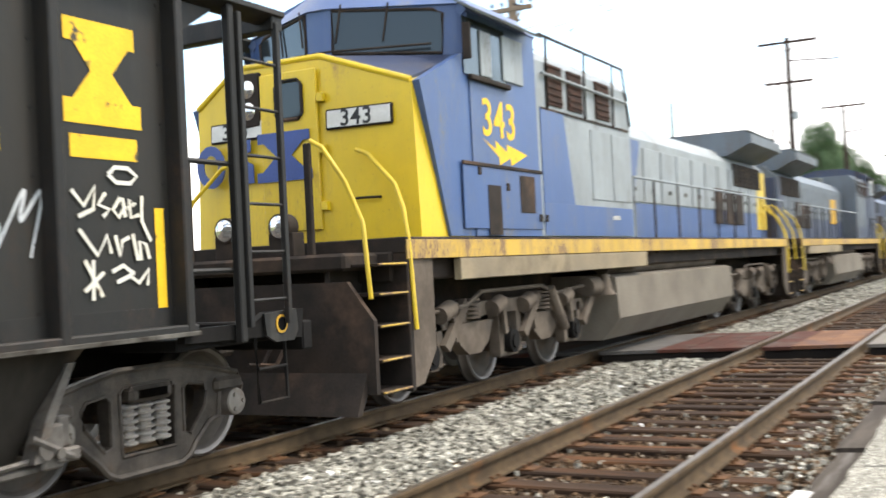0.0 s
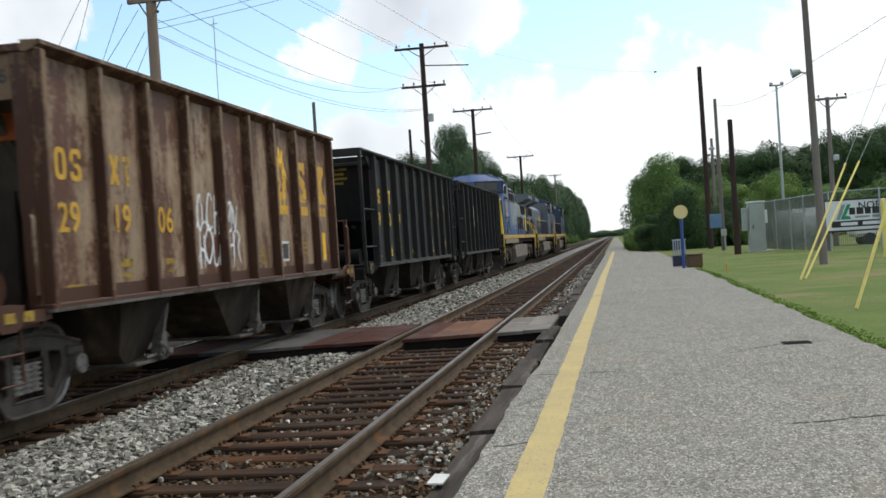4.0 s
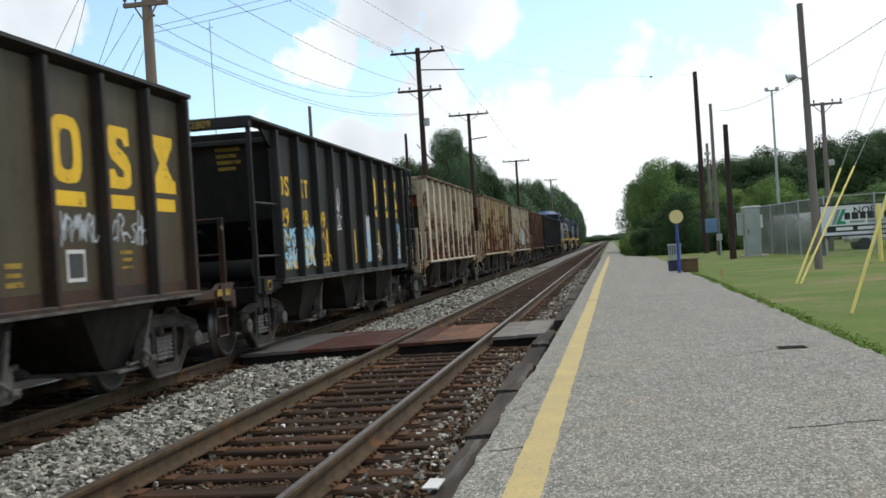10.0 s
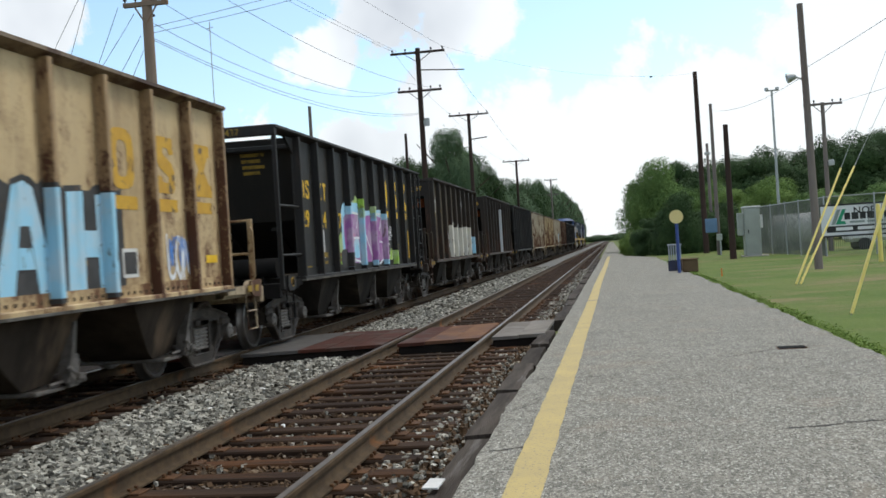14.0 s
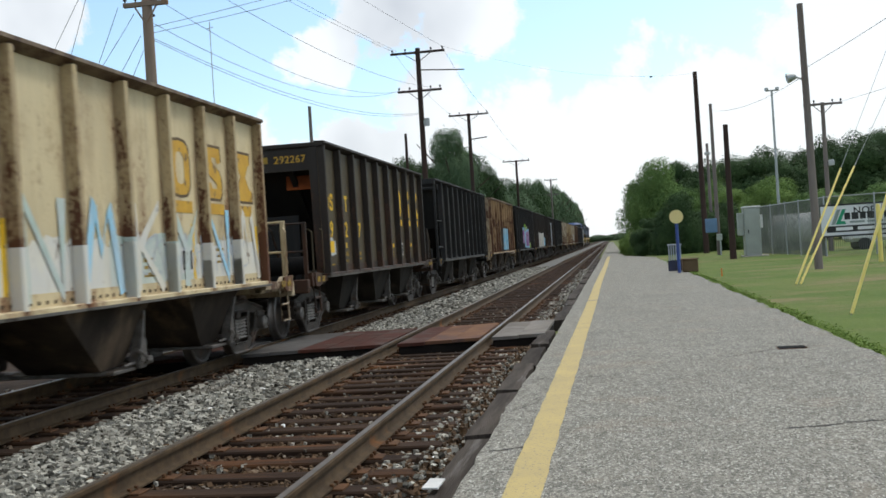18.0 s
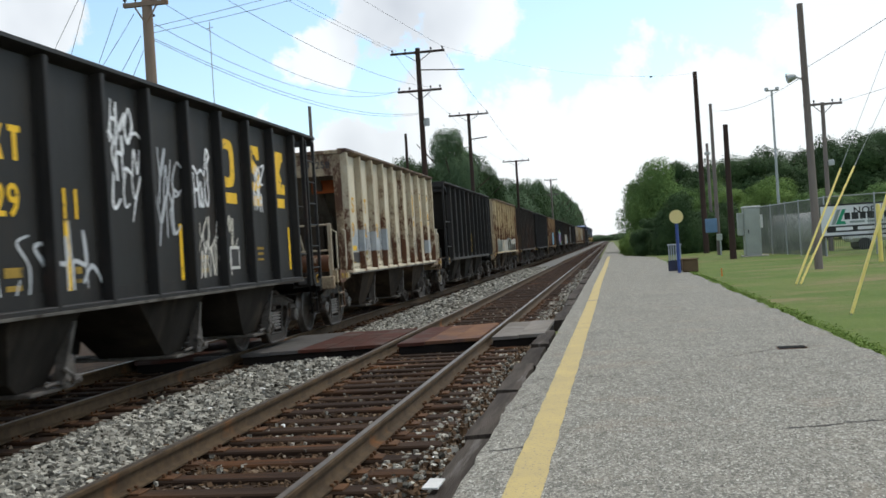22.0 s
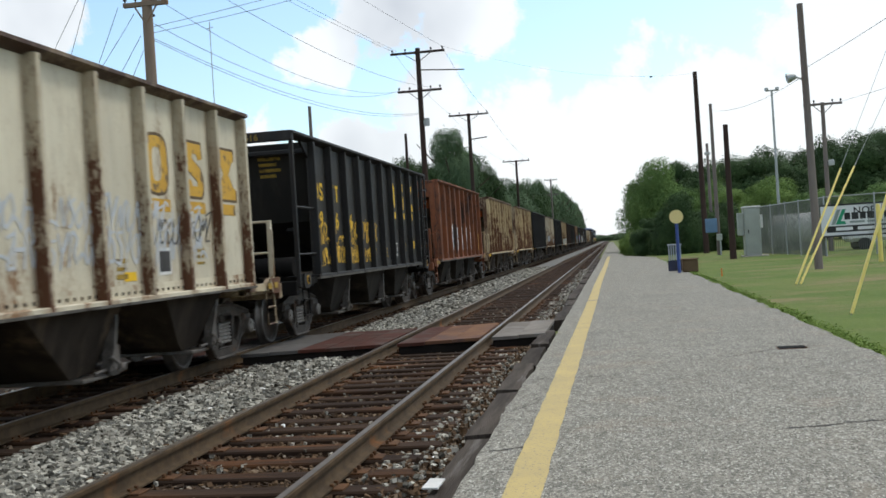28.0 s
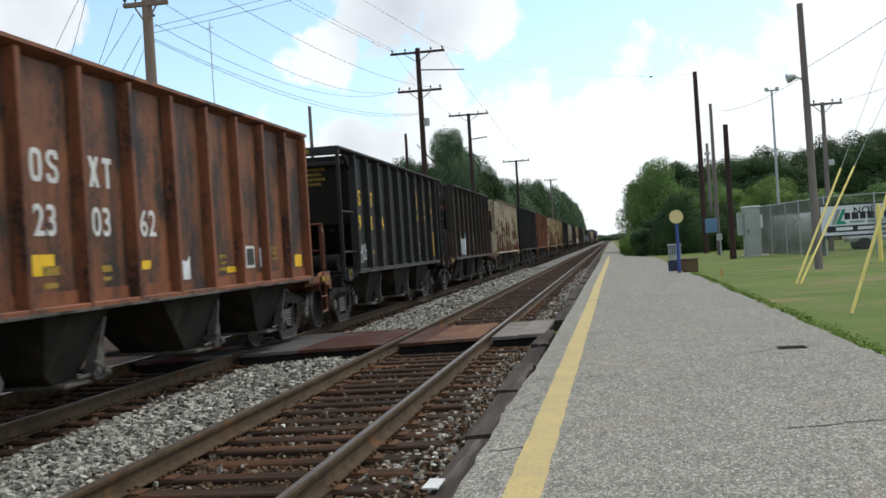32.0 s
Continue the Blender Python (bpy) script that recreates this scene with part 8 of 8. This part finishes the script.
        P("roof_rail", G().tube([(s * 1.46, C(4.8), 4.34), (s * 1.5, C(4.82), 4.36), (s * 1.5, C(8.1), 4.36), (s * 1.5, C(8.4), 3.5)], 0.022, 6), ENG["frame"])
        P("roof_rail", G().tube([(s * 1.52, C(4.8), 3.86), (s * 1.53, C(8.2), 3.84)], 0.022, 6), ENG["grey"])
        for y in (5.0, 6.4, 7.6):
            P("stanchion", G().tube([(s * 1.5, C(y), 3.42), (s * 1.51, C(y), 4.36)], 0.018, 6), ENG["frame"])
        P("panel_seam", G().box(s * 1.484, s * 1.494, C(4.78), C(8.3), 3.40, 3.43), ENG["frame"])
        for y in (6.6, 7.5):
            P("door_panel", G().box(s * 1.482, s * 1.493, C(y), C(y + 0.8), 2.3, 3.3, 0.004), hood)
    # long hood
    P("long_hood", G().prism([(-0.92, 1.77), (-0.92, 3.55), (-0.6, 3.86), (0.6, 3.86), (0.92, 3.55), (0.92, 1.77)], "y", C(8.36), C(L - 0.9)), hood)
    for s in (-1, 1):
        P("paint_band", G().box(s * 0.922, s * 0.93, C(8.4), C(L - 0.95), 1.78, 2.40, 0.002), band)
        for i in range(11):
            y = 8.6 + i * 1.1
            if y < L - 2.6:
                dr = P("hood_door", G().box(s * 0.922, s * 0.944, C(y), C(y + 1.0), 2.42, 3.4, 0.006), hood)
                P("door_latch", G().box(s * 0.944, s * 0.965, C(y + 0.45), C(y + 0.55), 2.6, 2.68, 0.006), ENG["frame"], "", dr)
        P("handrail", G().tube([(s * 1.47, C(8.5), 1.7), (s * 1.47, C(8.5), 2.72), (s * 1.47, C(L - 1.4), 2.72), (s * 1.47, C(L - 1.2), 2.4)], 0.022, 6), ENG["grey"])
        for i in range(8):
            y = 9.6 + i * 1.45
            if y < L - 1.2:
                P("stanchion", G().box(s * 1.455, s * 1.485, C(y) - 0.02, C(y) + 0.02, 1.5, 2.72, 0.004), ENG["frame"])
        for a in (L - 6.4, L - 5.4, L - 4.4):
            P("radiator_door", G().box(s * 0.93, s * 0.965, C(a), C(a + 0.8), 2.1, 2.9, 0.01), ENG["frame"])
    P("exhaust_stack", G().box(-0.4, 0.4, C(9.2), C(10.0), 3.84, 4.12, 0.03), ENG["roof"])
    P("radiator_wing", G().prism([(-1.48, 3.98), (-1.48, 4.20), (-1.3, 4.27), (1.3, 4.27), (1.48, 4.20), (1.48, 3.98), (1.36, 3.94), (0.9, 3.72), (-0.9, 3.72), (-1.36, 3.94)], "y", C(L - 4.8), C(L - 1.2)), ENG["slate"], "grey overhanging radiator section")
    P("radiator_cap", G().box(-1.40, 1.40, C(L - 4.7), C(L - 1.3), 4.27, 4.30, 0.01), ENG["roof"])
    for s in (-1, 1):
        for i in range(5):
            lv = P("radiator_louvre", G().box(s * 0.93, s * 0.96, C(L - 4.5 + 0.62 * i), C(L - 3.95 + 0.62 * i), 3.02, 3.56, 0.006), ENG["frame"], "black louvred screen")
            for z in np.arange(3.06, 3.52, 0.09):
                P("louvre", G().box(s * 0.96, s * 0.975, C(L - 4.47 + 0.62 * i), C(L - 3.98 + 0.62 * i), z, z + 0.03), ENG["frame"], "", lv)
    P("hood_end", G().box(-0.9, 0.9, C(L - 0.92), C(L - 0.86), 1.8, 3.5, 0.01), ENG["yellow"] if nose_near else ENG["navy"])
    for s in (-1, 1):
        P("rear_panel", G().box(s * 0.924, s * 0.95, C(L - 1.9), C(L - 0.92), 2.0, 3.5, 0.004), ENG["yellow"] if nose_near else side, "yellow end panel" if nose_near else "")
        if not nose_near:
            P("owner_mark", G().box(s * 0.93, s * 0.952, C(10.2), C(11.4), 2.3, 3.2, 0.004), M["gold_mark"])
        else:
            if s > 0:
                link_mesh("number", letters("343", 0.60, M["yellow_mark"]), eng, "", pose(1.503, 3.0, 2.92))
                P("lightning_mark", G().add([(1.503, y, z) for y, z in ((3.0, 2.88), (3.36, 2.77), (3.34, 2.87), (3.66, 2.76), (3.65, 2.85), (4.25, 2.76), (3.76, 2.60), (3.74, 2.69), (3.44, 2.59), (3.43, 2.68))], [tuple(range(10))]), M["yellow_mark"])
                P("owner_mark", G().prism([(8.9, 3.5), (10.6, 3.5), (10.1, 2.42), (9.5, 2.42)], "x", 0.945, 0.952), ENG["blue"], "faded blue mark")
                for z in (1.9, 2.0):
                    P("reflector", G().box(1.492, 1.497, 5.5 + z, 5.7 + z, 2.02, 2.08), M["white_mark"])
    return eng


LOCOS = [
    (engine(True, 22.3, ("blue", "blue", "grey", "roof"), "blue, grey and yellow diesel locomotive coupled nose-first to the cars"), 6.98),
    (engine(False, 22.3, ("navy", "navy", "slate", "roof"), "dark blue and slate-grey diesel locomotive between two others"), 29.2),
    (engine(False, 20.6, ("navy", "navy", "navy", "roof"), "dark blue diesel locomotive leading the train"), 51.5),
]


# ---- ties ----
rnd = random.Random(77)
tie_meshes = [G().box(-1.295, 1.295, -0.112, 0.112, -0.17, 0.0, 0.014).mesh("tie", M["tie"]) for _ in range(1)]


def plate_shape():
    g = G().box(-0.18, 0.18, -0.09, 0.09, -0.004, 0.014, 0.004)
    for sx in (-1, 1):
        for sy in (-0.06, 0.05):
            g.box(sx * 0.095 - 0.014, sx * 0.095 + 0.014, sy - 0.013, sy + 0.013, 0.01, 0.045, 0.004)
    return g


plate = plate_shape().mesh("tie_plate", M["plate"])
for tr, cx in TRACKS:
    y = 2.6
    while y < (76 if cx == NEAR_X else 46):
        tie = link_mesh("tie", tie_meshes[0], tr, "", pose(cx + rnd.uniform(-0.04, 0.04), y, TIE_TOP + rnd.uniform(-0.012, 0.004), 0, 0, rnd.uniform(-1.2, 1.2)))
        if y < 30:
            for sx in (-1, 1):
                link_mesh("tie_plate", plate, tie, "", pose(sx * GAUGE, 0, 0.002))
        y += 0.515 + rnd.uniform(-0.02, 0.02)
    g = G()
    back = 2.085
    while back > -40:
        g.box(cx - 1.295, cx + 1.295, back - 0.112, back + 0.112, TIE_TOP - 0.17, TIE_TOP)
        back -= 0.515
    while y < 260:
        g.box(cx - 1.295, cx + 1.295, y - 0.112, y + 0.112, TIE_TOP - 0.17, TIE_TOP)
        y += 0.515
    rest = part("far_ties", g, M["tie"], tr, "distant ties")
    rest["kind"] = "stuff"


# ---- motion of the train ----
SPEEDS = ((0, 10.10), (3, 10.37), (6, 10.30), (9, 10.50), (14, 10.76), (20, 10.74), (26, 11.22), (32, 11.06))
PITCH, HEAD = 13.805, 14.833


def run(t):
    """Metres that the train has gone by t."""
    ts = np.linspace(0, t, 200)
    v = np.interp(ts, [a for a, _ in SPEEDS], [b for _, b in SPEEDS])
    return float(np.sum((v[1:] + v[:-1]) / 2 * np.diff(ts))) - 0.10 * max(0.0, 1 - t / 0.9)


def motions():
    times = [0, 0.3, 0.6, 1, 2, 3, 4, 5, 6, 7.5, 9, 11, 12.5, 14, 16, 18, 20, 22, 24, 26, 28, 30, 32]
    gone = [run(t) for t in times]
    for i, car in enumerate(TRAIN):
        walk(car, [(t, pose(FAR_X, HEAD + s - PITCH * (i + 1), 0)) for t, s in zip(times, gone)])
    for loco, y in LOCOS:
        walk(loco, [(t, pose(FAR_X, HEAD + s - PITCH + y, 0)) for t, s in zip(times, gone)])
    # wheels turn while their car is near, and roll on slowly keyed steps elsewhere
    for ws, d in SPOKES:
        car = ws.parent.parent
        i = TRAIN.index(car) if car in TRAIN else -1
        t0 = max(0.0, min(26.0, 1.27 * i - 2.0))
        rows = [(0.0, pose(0, d, 0.457))] if t0 > 0 else []
        f0, f1 = round(t0 * FPS), min(round((t0 + 6.0) * FPS), 32 * FPS)
        rows += [(f / FPS, pose(0, d, 0.457, -degrees_at(f / FPS, t0))) for f in range(f0 + (1 if rows else 0), f1 + 1)]
        if f1 < 32 * FPS:
            rows.append((32.0, rows[-1][1]))
        walk(ws, rows)


def degrees_at(t, t0):
    return math.degrees((run(t) - run(t0)) / 0.457) % 360.0


motions()
